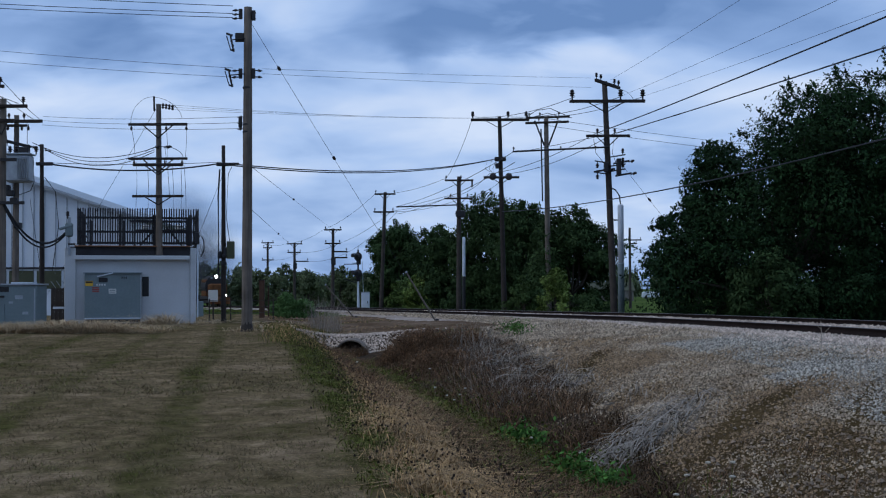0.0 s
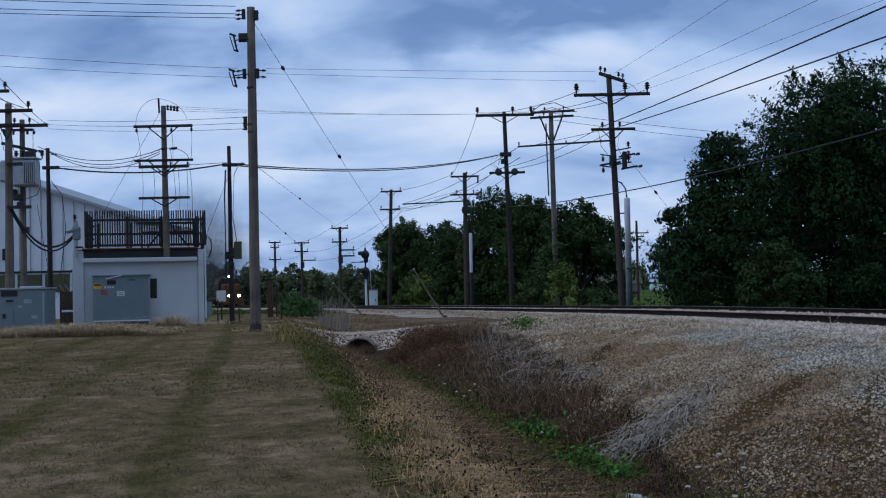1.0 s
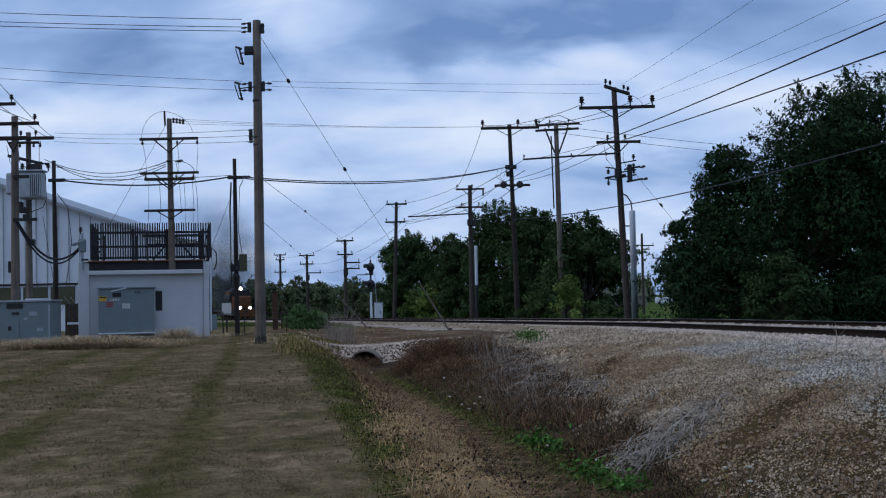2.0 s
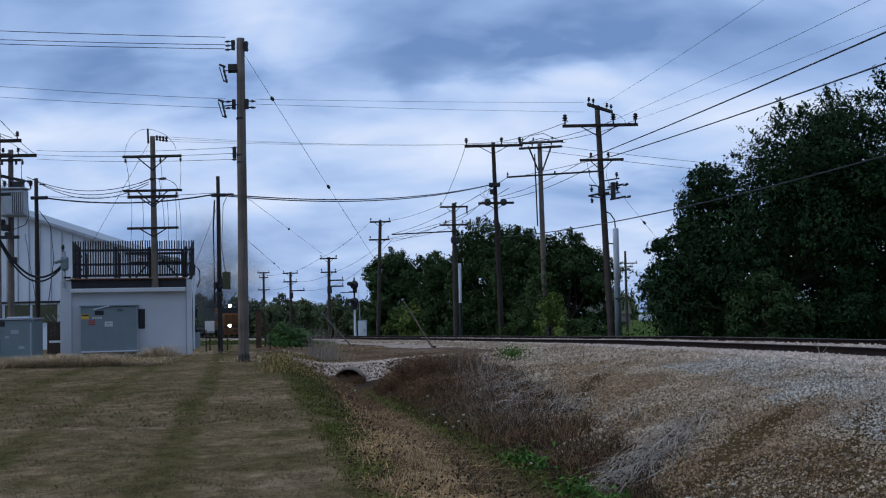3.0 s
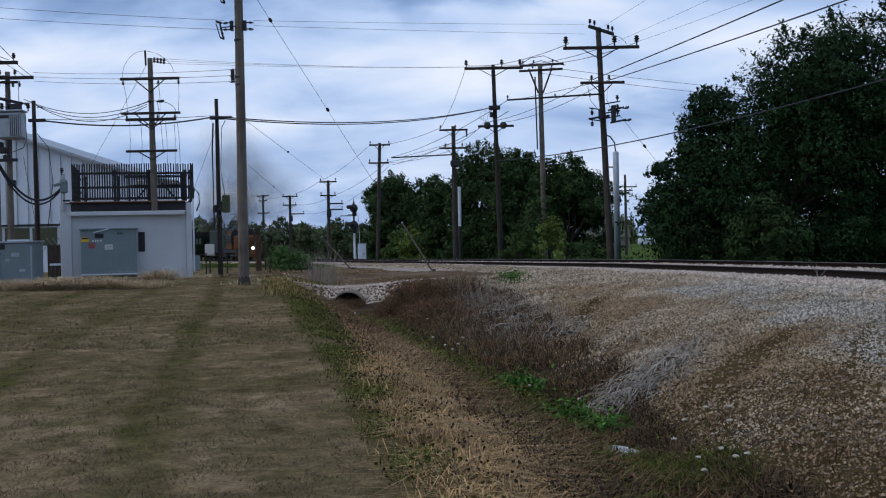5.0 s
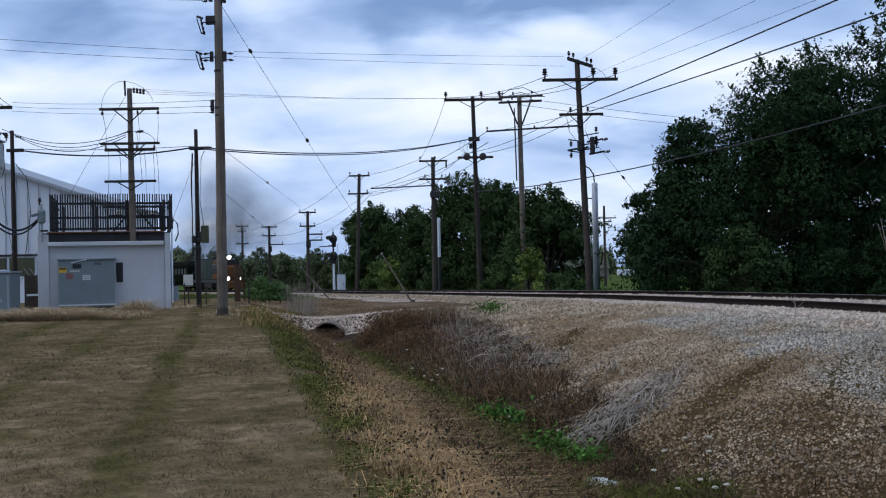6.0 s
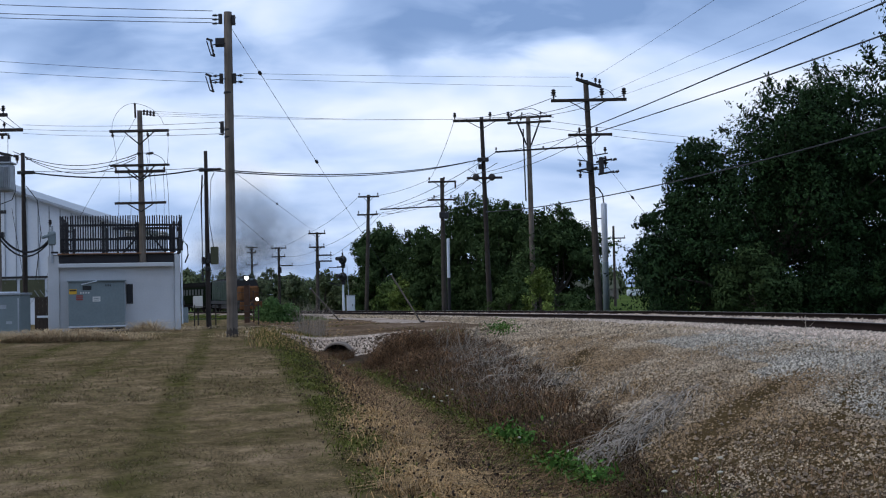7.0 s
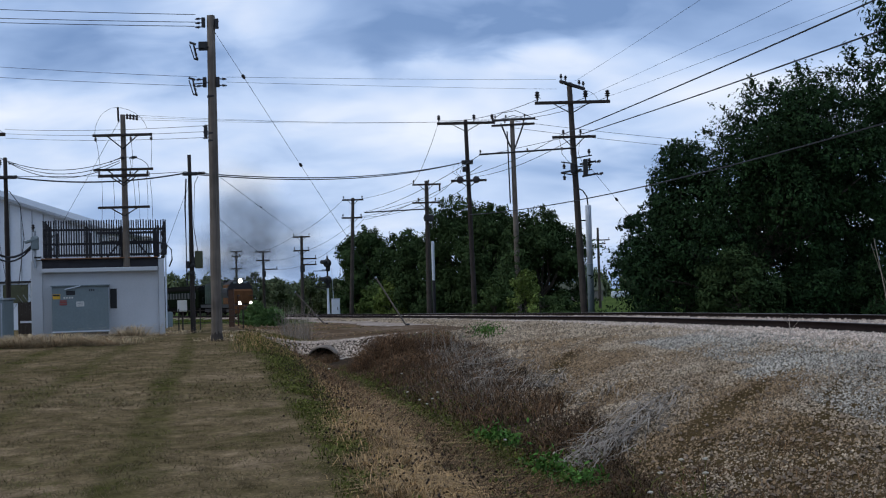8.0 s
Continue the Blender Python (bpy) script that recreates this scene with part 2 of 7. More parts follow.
M = dict(
    lawn=ground_mat("mown_dry_turf", ((0.080, 0.062, 0.028), (0.156, 0.113, 0.060), (0.265, 0.188, 0.116)), (0.45, 1.9, 30), (0.6, 0.03), (0.1547, 0.36, 5.617)),
    bank=ground_mat("dead_grass_soil", ((0.028, 0.020, 0.009), (0.058, 0.038, 0.017), (0.105, 0.068, 0.030)), (0.8, 5, 60), (0.7, 0.04)),
    ditch=ground_mat("ditch_soil", ((0.035, 0.028, 0.02), (0.07, 0.05, 0.035), (0.11, 0.075, 0.05)), (0.7, 5, 60), (0.7, 0.04)),
    # brown earth of the bank, darkened to give shaded gaps between the stones
    ballast=ground_mat("bank_earth_gap_shade", ((0.028, 0.019, 0.009), (0.078, 0.053, 0.024), (0.135, 0.094, 0.046)), (0.5, 9, 26), (1.0, 0.05)),
    ballast_top=ground_mat("clean_ballast", ((0.20, 0.15, 0.115), (0.38, 0.305, 0.25), (0.54, 0.45, 0.38)), (0.5, 9, 26), (1.0, 0.05)),
    dirt=ground_mat("gravel_track_dirt", ((0.075, 0.050, 0.030), (0.13, 0.086, 0.054), (0.24, 0.18, 0.13)), (0.4, 3, 30), (0.8, 0.03)),
    field=ground_mat("field_grass", ((0.045, 0.070, 0.020), (0.072, 0.105, 0.030), (0.11, 0.135, 0.045)), (0.12, 1.2, 14), (0.8, 0.06)),
    stone=mat("ballast_stone", (0.36, 0.30, 0.26), 0.9, scale=0.9, fine=2.2, island=0.7, bump=0.2, low=(0.150, 0.098, 0.053), tint=(0.42, 0.335, 0.235)),
    stone_grey=mat("grey_ballast_stone", (0.27, 0.245, 0.21), 0.9, scale=0.9, fine=2.2, island=0.8, bump=0.2, low=(0.17, 0.148, 0.117), tint=(0.41, 0.37, 0.305)),
    stone_rusty=mat("rust_stained_stone", (0.22, 0.13, 0.06), 0.9, scale=0.9, fine=2.2, island=0.75, bump=0.2, low=(0.125, 0.078, 0.038), tint=(0.27, 0.185, 0.104)),
    stone_clean=mat("clean_ballast_stone", (0.40, 0.33, 0.275), 0.9, scale=0.6, fine=2.2, island=0.45, bump=0.2, low=(0.32, 0.245, 0.185), tint=(0.58, 0.475, 0.385)),
    stone_single=mat("single_stone", (0.22, 0.165, 0.115), 0.9, vary=0.3, scale=0.5, fine=3, ob_random=0.5, bump=0.2),
    wood=mat("weathered_pole_wood", (0.122, 0.102, 0.084), 0.9, vary=0.6, scale=1.2, fine=22, bump=0.8, dist=0.03, along=0.04),
    dark_wood=mat("creosoted_wood", (0.026, 0.020, 0.017), 0.85, vary=0.5, scale=2, fine=22, along=0.05),
    mid_wood=mat("old_brown_wood", (0.044, 0.036, 0.030), 0.9, vary=0.5, scale=2, fine=22, along=0.05),
    black=mat("black_hardware", (0.02, 0.02, 0.022), 0.6, vary=0.3),
    wire=mat("weathered_cable", (0.025, 0.026, 0.03), 0.7, bump=0, vary=0.1),
    steel=mat("galvanised_steel", (0.30, 0.33, 0.36), 0.5, 0.3, vary=0.2, scale=4),
    grey_steel=mat("grey_enamel_steel", (0.155, 0.195, 0.205), 0.55, vary=0.12, scale=1.5, fine=12, bump=0.1),
    pale_post=mat("pale_painted_pipe", (0.55, 0.60, 0.66), 0.5, vary=0.15, scale=2),
    white=mat("white_painted_block", (0.47, 0.485, 0.50), 0.8, vary=0.10, scale=0.9, fine=18, bump=0.3),
    siding=mat("white_metal_siding", (0.55, 0.59, 0.64), 0.5, vary=0.08, scale=0.5, fine=6, bump=0.05),
    fence=mat("dark_stained_slat", (0.028, 0.027, 0.030), 0.8, vary=0.3, ob_random=0.35),
    rust=mat("rusted_edge", (0.22, 0.11, 0.06), 0.9, vary=0.4, scale=4),
    olive=mat("olive_panel", (0.06, 0.065, 0.035), 0.7, vary=0.2),
    rail=mat("rail_steel", (0.020, 0.014, 0.012), 0.95, 0.0, vary=0.35, scale=3, spec=0.05),
    railhead=mat("worn_rail_head", (0.16, 0.14, 0.13), 0.5, 0.6, vary=0.2, scale=3),
    tie=mat("oiled_tie", (0.045, 0.034, 0.028), 0.9, vary=0.4, ob_random=0.3),
    dirt_pipe=mat("mud_stained_concrete", (0.20, 0.16, 0.125), 0.95, vary=0.45, scale=3),
    concrete=mat("old_concrete", (0.17, 0.15, 0.13), 0.9, vary=0.25, scale=3),
    bark=mat("tree_bark", (0.06, 0.05, 0.04), 0.95, vary=0.35, scale=4),
    # base darkened for shade under the canopy; broad noise paints lit and dim clumps
    leaf=mat("leaf_green_shaded", (0.017, 0.037, 0.013), 0.7, vary=0.7, scale=0.6, island=0.5, bump=0, spec=0.06),
    # same painted clump contrast on a lighter base
    leaf_wood=mat("woodland_leaf", (0.036, 0.059, 0.022), 0.8, vary=0.5, scale=0.5, island=0.35, bump=0, spec=0.03),
    leaf_pale=mat("leaf_light_green", (0.080, 0.120, 0.032), 0.7, vary=0.3, scale=0.5, island=0.5, bump=0, spec=0.06),
    leaf_mid=mat("leaf_mid_green", (0.050, 0.080, 0.026), 0.75, vary=0.35, scale=0.5, island=0.35, bump=0, spec=0.04),
    leaf_bright=mat("young_leaf", (0.120, 0.165, 0.040), 0.7, vary=0.3, scale=0.5, island=0.5, bump=0, spec=0.06),
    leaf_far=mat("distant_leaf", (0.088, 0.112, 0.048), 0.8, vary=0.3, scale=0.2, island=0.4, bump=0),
    shrub=mat("shrub_leaf", (0.085, 0.155, 0.048), 0.7, vary=0.3, scale=1, island=0.4, bump=0, spec=0.06),
    straw=mat("dry_grass", (0.365, 0.232, 0.104), 0.95, vary=0.4, scale=1.5, island=0.75, bump=0),
    pale_grass=mat("bleached_grass", (0.52, 0.39, 0.23), 0.9, vary=0.3, scale=1, island=0.5, bump=0),
    pale_straw=mat("grey_dead_stalk", (0.26, 0.22, 0.175), 0.9, vary=0.3, scale=1, island=0.5, bump=0),
    rusty_weed=mat("brown_dead_weed", (0.140, 0.080, 0.040), 0.95, vary=0.45, scale=1.5, island=0.85, bump=0),
    turf=mat("turf_blade", (0.170, 0.130, 0.075), 1.0, vary=0.5, scale=0.6, island=0.45, bump=0, spec=0.0),
    green_weed=mat("green_weed", (0.096, 0.104, 0.026), 0.9, vary=0.4, scale=1.5, island=0.75, bump=0, spec=0.03),
    leafy=mat("leafy_weed", (0.07, 0.15, 0.03), 0.8, vary=0.3, scale=1, island=0.4, bump=0, spec=0.08),
    twig=mat("dark_dead_twig", (0.088, 0.058, 0.034), 0.95, vary=0.45, scale=1.5, island=0.85, bump=0, spec=0.05),
    seed=mat("dark_seed_head", (0.03, 0.02, 0.014), 0.95, vary=0.3, bump=0),
    rust_post=mat("rusty_brown_iron", (0.06, 0.032, 0.02), 0.9, vary=0.35, scale=3),
    flower=mat("white_umbel", (0.36, 0.33, 0.26), 0.9, vary=0.15, island=0.25, bump=0),
    porcelain=mat("insulator_glaze", (0.03, 0.025, 0.025), 0.3, vary=0.2, bump=0),
    paper=mat("pale_sheet", (0.55, 0.55, 0.52), 0.8, vary=0.1),
    yellow=mat("yellow_sign", (0.60, 0.36, 0.04), 0.7, vary=0.1),
    red=mat("red_sign", (0.30, 0.06, 0.05), 0.7, vary=0.15),
    glass=mat("dark_glass", (0.012, 0.014, 0.015), 0.25, vary=0.1, bump=0, spec=0.6),
)

# ---------------------------------------------------------------- mesh helpers


def thing(name, place, label, category, group="", turn=0.0, kind=""):
    ob = new(name)
    ob.matrix_basis = pose(*place, 0, 0, turn)
    ob.empty_display_size = 0.2
    return tagged(ob, label, category, group, kind)


def part(name, bm, material, parent=None, label="", smooth=False):
    me = bpy.data.meshes.new(name)
    bm.to_mesh(me)
    bm.free()
    me.materials.append(material)
    if smooth:
        for p in me.polygons:
            p.use_smooth = True
    ob = new(name, me)
    ob.parent = parent
    return tagged(ob, label)


def share(name, ob, m):
    """Another piece on the same mesh, under the same parent."""
    o = new(name, ob.data)
    o.parent = ob.parent
    o.matrix_basis = m
    return o


def box(bm, c, s, rz=0.0, rx=0.0, ry=0.0, bevel=0.0):
    m = pose(*c, rx, ry, rz) @ Matrix.Diagonal((*s, 1))
    vs = bmesh.ops.create_cube(bm, size=1, matrix=m)["verts"]
    if bevel:
        es = list({e for v in vs for e in v.link_edges})
        bmesh.ops.bevel(bm, geom=es, offset=bevel, segments=1, affect="EDGES")
    return bm


def rod(bm, a, b, r0, r1=None, n=10):
    a, b = Vector(a), Vector(b)
    q = (b - a).to_track_quat("Z", "Y").to_matrix().to_4x4()
    bmesh.ops.create_cone(bm, cap_ends=True, segments=n, radius1=r0, radius2=r0 if r1 is None else r1, depth=(b - a).length,
                          matrix=Matrix.Translation((a + b) / 2) @ q)
    return bm


def lathe(bm, base, profile, n=10, axis=(0, 0, 1)):
    """A turned shape: profile is (radius, height) pairs along the axis."""
    q = Vector(axis).to_track_quat("Z", "Y").to_matrix().to_4x4()
    m = Matrix.Translation(base) @ q
    rings = [[bm.verts.new(m @ Vector((r * math.cos(6.2832 * k / n), r * math.sin(6.2832 * k / n), h))) for k in range(n)] for r, h in profile]
    for p, q2 in zip(rings, rings[1:]):
        for k in range(n):
            bm.faces.new((p[k], p[(k + 1) % n], q2[(k + 1) % n], q2[k]))
    bm.faces.new(rings[0][::-1]); bm.faces.new(rings[-1])
    return bm


def B():
    return bmesh.new()


def raw(name, verts, quads, material, label="", category="", kind="stuff", parent=None, tris=False):
    """A large mesh straight from arrays."""
    verts = np.asarray(verts, dtype=np.float32).reshape(-1, 3)
    quads = np.asarray(quads, dtype=np.int32)
    k = quads.shape[1]
    me = bpy.data.meshes.new(name)
    me.vertices.add(len(verts)); me.vertices.foreach_set("co", verts.ravel())
    me.loops.add(quads.size); me.loops.foreach_set("vertex_index", quads.ravel())
    me.polygons.add(len(quads)); me.polygons.foreach_set("loop_start", np.arange(len(quads), dtype=np.int32) * k)
    me.update(calc_edges=True)
    me.validate()
    me.materials.append(material)
    ob = new(name, me)
    ob.parent = parent
    return tagged(ob, label, category, "", kind)


def cable(points, r=0.014, sag=0.0, n=14):
    """A tube through points; between two points it hangs by sag."""
    if len(points) == 2:
        a, b = Vector(points[0]), Vector(points[1])
        points = [a.lerp(b, k / n) - Vector((0, 0, 4 * sag * (k / n) * (1 - k / n))) for k in range(n + 1)]
    bm = B()
    pts = [Vector(p) for p in points]
    rings = []
    for i, p in enumerate(pts):
        d = (pts[min(i + 1, len(pts) - 1)] - pts[max(i - 1, 0)]).normalized()
        q = d.to_track_quat("Z", "Y").to_matrix()
        rings.append([bm.verts.new(p + q @ Vector((r * math.cos(1.2566 * k), r * math.sin(1.2566 * k), 0))) for k in range(5)])
    for p, q in zip(rings, rings[1:]):
        for k in range(5):
            bm.faces.new((p[k], p[(k + 1) % 5], q[(k + 1) % 5], q[k]))
    return bm


def wire(a, b, sag=0.3, r=0.014, label="dark overhead wire hanging between poles", n=14):
    return tagged(part("overhead_wire", cable([a, b], r, sag, n), M["wire"]), label, "cable", "overhead wires")


# ---------------------------------------------------------------- lie of the land


def track_x(y):
    y = np.asarray(y, dtype=float)
    return 10.1 - 0.106 * (y - 28) - 0.00124 * (y - 28) ** 2


def track_z(y):
    return np.interp(y, (-60, 28, 46, 61, 100, 127, 147, 175, 250, 400), (0.75, 0.70, 0.55, 0.36, -0.06, -0.27, -0.45, -0.70, -1.0, -1.2))


def lawn_edge(y):
    return np.minimum(-0.36 - 0.16 * (y - 9.4), track_x(y) - 7.0)


def ditch_x(y):
    return np.minimum(np.maximum(2.1 - 0.19 * (y - 14.5), lawn_edge(y) + 2.2), track_x(y) - 4.5)


def stone_edge(y):
    """Where the loose stone of the bank begins, above the weedy toe of the slope."""
    return ditch_x(y) + np.interp(y, (8, 15, 19, 23.5, 29.6, 36, 41, 43), (0.0, 0.35, 1.35, 2.0, 2.9, 4.0, 4.7, 4.9))


def ground_z(x, y, rough=True):
    """Height of the ground: lawn, ditch, ballast bank, field."""
    x, y = np.broadcast_arrays(np.asarray(x, dtype=float), np.asarray(y, dtype=float))
    tx, tz, ex, dx = track_x(y), track_z(y), lawn_edge(y), ditch_x(y)
    lawn = np.interp(y, (-50, 0, 50, 70, 100, 147, 175, 300), (0, 0, 0.25, 0.1, -0.35, -0.95, -1.2, -1.5))
    low = np.interp(y, (-50, 8, 40, 44.2, 45.2, 56, 74, 120), (-0.95, -0.95, -0.85, -0.8, -0.12, 0.03, -0.05, -0.9))
    low = np.minimum(low, lawn + 0.0)
    top = tz - 0.185
    field = tz - 0.75
    far = np.clip((np.abs(x - tx) - 5) / 90, 0, 1)
    z = np.where(x < ex, lawn, 0.0)
    # from the lawn down to the ditch
    s = np.clip((x - ex) / np.maximum(dx - ex, 0.1), 0, 1)
    bank = lawn + (low - lawn) * (s * s * (3 - 2 * s))
    z = np.where((x >= ex) & (x < dx), bank, z)
    # from the ditch up the stone slope
    s = np.clip((x - dx) / np.maximum(tx - 2.3 - dx, 0.1), 0, 1)
    rise = low + (top - low) * (1 - (1 - s) ** 1.35)
    z = np.where((x >= dx) & (x < tx - 2.3), rise, z)
    cant = np.interp(y, (0, 110, 170), (0.17, 0.15, 0.06)) * np.clip((x - tx + 0.7) / 1.3, 0, 1)
    z = np.where((x >= tx - 2.3) & (x < tx + 2.2), top + cant, z)
    s = np.clip((x - tx - 2.2) / 2.5, 0, 1)
    right = (top + 0.15 + (field - top - 0.15) * s) * (1 - far) + far * -0.9
    z = np.where(x >= tx + 2.2, right, z)
    if rough:
        z = z + 0.03 * np.sin(x * 1.7 + 0.6 * np.sin(y * 0.9)) * np.sin(y * 0.8 + x * 0.3) * (np.abs(x - tx) > 2.6)
    return z


def gz(x, y):
    return float(ground_z(x, y))


def build_ground():
    xs = np.concatenate([[-4000, -1500, -600, -250, -120], np.arange(-80, -24, 3.0), np.arange(-24, 20, 0.28), np.arange(20, 80, 3.0), [90, 130, 250, 600, 1500, 4000]])
    ys = np.concatenate([[-400, -120, -50, -20, -8], np.arange(0, 6, 1.0), np.arange(6, 60, 0.3), np.arange(60, 190, 2.0), np.arange(190, 400, 12), [430, 520, 700, 1000, 1600, 2500, 4500]])
    gx, gy = np.meshgrid(xs, ys)
    zz = ground_z(gx, gy)
    nx, ny = len(xs), len(ys)
    idx = np.arange(nx * ny).reshape(ny, nx)
    quads = np.stack([idx[:-1, :-1], idx[:-1, 1:], idx[1:, 1:], idx[1:, :-1]], -1).reshape(-1, 4)
    ob = raw("ground", np.stack([gx, gy, zz], -1), quads, M["lawn"], "dry mown lawn, weedy ditch, stone railway bank and fields", "ground", "structure")
    for k in ("bank", "ditch", "ballast", "dirt", "field", "ballast_top"):
        ob.data.materials.append(M[k])
    cx = (gx[:-1, :-1] + gx[1:, 1:]).ravel() / 2
    cy = (gy[:-1, :-1] + gy[1:, 1:]).ravel() / 2
    rng = np.random.default_rng(4)
    j = rng.normal(0, 0.16, len(cx)) + 0.3 * np.sin(cy * 1.3) * np.sin(cx * 0.7 + cy * 0.4)
    e, d, t = lawn_edge(cy), ditch_x(cy), track_x(cy)
    kind = np.where(cx + 0.5 * j < e + 0.25, 0, 1)
    kind = np.where((cx + j >= e + 1.45), 2, kind)
    kind = np.where((cx + j * 2 > np.minimum(stone_edge(cy), t - 3.0)) & (cx < t + 3.2), 3, kind)
    kind = np.where((cy > 45.4) & (cy < 80) & (cx + j > e - 0.5) & (cx < t - 2.4), 4, kind)
    kind = np.where(cx + j >= t + 3.0, 5, kind)
    kind = np.where((cy > 80) & (cx < t - 4.0), 5, kind)
    kind = np.where((cy > 60) & (cx + j < e - 0.5), np.where(cy < 100, 0, 5), kind)
    kind = np.where((cx + j * 0.8 > t - 3.3 - 4.2 * np.clip((cy - 49) / 10, 0, 1) * np.clip((112 - cy) / 30, 0, 1)) & (cx < t + 2.9) & (cy < 200), 6, kind)
    kind = np.where((cy < 4), 0, kind)
    ob.data.polygons.foreach_set("material_index", kind.astype(np.int32))
    for p in ob.data.polygons:
        p.use_smooth = True
    return ob


build_ground()


# ---------------------------------------------------------------- railway


def build_track():
    tr = thing("railway_track", (0, 0, 0), "curved single railway track of rusty rails on pale stone", "railway", kind="structure")
    ys = np.concatenate([np.arange(-40, 140, 1.5), np.arange(140, 330, 5)])
    cx, cz = track_x(ys), track_z(ys)
    dx = np.gradient(cx, ys)
    nrm = np.stack([np.ones_like(dx), -dx], -1) / np.sqrt(1 + dx * dx)[:, None]
    cant = np.interp(ys, (0, 110, 170), (0.11, 0.10, 0.04))
    prof = [(-0.07, -0.17), (-0.07, -0.155), (-0.012, -0.14), (-0.012, -0.045), (-0.036, -0.035), (-0.036, -0.004),
            (0.036, -0.004), (0.036, -0.035), (0.012, -0.045), (0.012, -0.14), (0.07, -0.155), (0.07, -0.17)]
    for side in (-1, 1):
        off = side * 0.755
        lift = cant if side > 0 else 0 * cant
        px, py, pz = cx + nrm[:, 0] * off, ys + nrm[:, 1] * off, cz + lift
        for name, pr, m in (("rail", prof, M["rail"]), ("rail_head", [(-0.033, -0.004), (-0.025, 0.003), (0.025, 0.003), (0.033, -0.004)], M["railhead"])):
            v = np.stack([np.stack([px + nrm[:, 0] * a, py + nrm[:, 1] * a, pz + h], -1) for a, h in pr], 1)
            n, k = v.shape[:2]
            idx = np.arange(n * k).reshape(n, k)
            q = np.stack([idx[:-1, :-1], idx[1:, :-1], idx[1:, 1:], idx[:-1, 1:]], -1).reshape(-1, 4)
            raw(name, v, q, m, "", "", "", tr)
    first = None
    y = 12.0
    while y < 128:
        x, z = float(track_x(y)), float(track_z(y))
        slope = float(track_x(y + 0.5) - track_x(y - 0.5))
        m = pose(x, y, z - 0.255, 0, -math.degrees(0.07), math.degrees(math.atan(-slope)) + random.uniform(-1, 1)) @ Matrix.Translation((random.uniform(-0.05, 0.05), 0, 0.05))
        if first is None:
            first = part("tie", box(B(), (0, 0, 0), (2.6, 0.22, 0.18), bevel=0.012), M["tie"], tr)
            first.matrix_basis = m
        else:
            share("tie", first, m)
        y += 0.54


build_track()

# ---------------------------------------------------------------- poles and their hardware


def insulator(parent, at, up=(0, 0, 1), size=1.0, name="insulator"):
    prof = [(0.02, 0), (0.02, 0.08), (0.07, 0.10), (0.035, 0.13), (0.075, 0.16), (0.035, 0.19), (0.06, 0.22), (0.02, 0.25)]
    return part(name, lathe(B(), at, [(r * size, h * size) for r, h in prof], 8, up), M["porcelain"], parent)


def crossarm(parent, z, a, b, turn=0.0, wood="dark_wood", thick=0.11, braces=True, at_x=0.0, pins=(), drop=0.55, dy=-0.16, pin_size=1.2):
    """A beam bolted to the pole from a to b metres, with two flat braces and pin insulators."""
    rot = Matrix.Rotation(radians(turn), 4, "Z")
    bm = box(B(), ((a + b) / 2, dy, 0), (b - a, thick * 0.8, thick), bevel=0.01)
    bmesh.ops.transform(bm, matrix=Matrix.Translation((at_x, 0, z)) @ rot, verts=bm.verts)
    arm = part("crossarm", bm, M[wood], parent)
    if braces:
        for s in (-1, 1):
            reach = 0.5 * min(abs(a), abs(b)) * s
            p0 = Matrix.Translation((at_x, 0, z)) @ rot @ Vector((reach, dy, -0.04))
            p1 = Matrix.Translation((at_x, 0, z)) @ rot @ Vector((0.0, dy * 0.8, -drop))
            part("brace", rod(B(), p0, p1, 0.025, n=6), M["black"], parent)
    for x in pins:
        p = Matrix.Translation((at_x, 0, z)) @ rot @ Vector((x, dy, thick / 2))
        insulator(parent, p, size=pin_size)
    return arm


def pole(name, x, y, base, top, r, lean=0.0, wood="wood", label="", group="utility poles"):
    """A tapered round pole; lean is how far the top stands off to the side."""
    p = thing(name, (x, y, base), label, "pole", group)
    h = top - base
    bm = B()
    n, rings = 14, 9
    rr = random.Random(int(x * 100) + int(y))
    vs = []
    for i in range(rings):
        f = i / (rings - 1)
        rad = r * (1.12 - 0.32 * f) * (1 + rr.uniform(-0.02, 0.02))
        vs.append([bm.verts.new((lean * f + rr.uniform(-1, 1) * 0.006 + rad * math.cos(6.2832 * k / n), rad * math.sin(6.2832 * k / n), (h + 0.4) * f - 0.4)) for k in range(n)])
    for a, b in zip(vs, vs[1:]):
        for k in range(n):
            bm.faces.new((a[k], a[(k + 1) % n], b[(k + 1) % n], b[k]))
    bm.faces.new(vs[-1])
    part("shaft", bm, M[wood], p, smooth=True)
    return p


def arm_gear(parent, z, side, n=3, spread=0.16, reach=0.45):
    """Dead-end hardware at the side of a pole: a bracket with a few strings of insulators."""
    part("bracket", box(B(), (side * 0.22, -0.05, z), (0.12, 0.10, 0.34), bevel=0.01), M["black"], parent)
    for k in range(n):
        zz = z + (k - (n - 1) / 2) * spread
        bm = rod(B(), (side * 0.2, -0.05, zz), (side * reach, -0.05, zz - 0.02), 0.018, n=6)
        part("fitting", bm, M["black"], parent)
        insulator(parent, (side * (reach - 0.22), -0.05, zz), (side, 0, -0.1), 0.75)


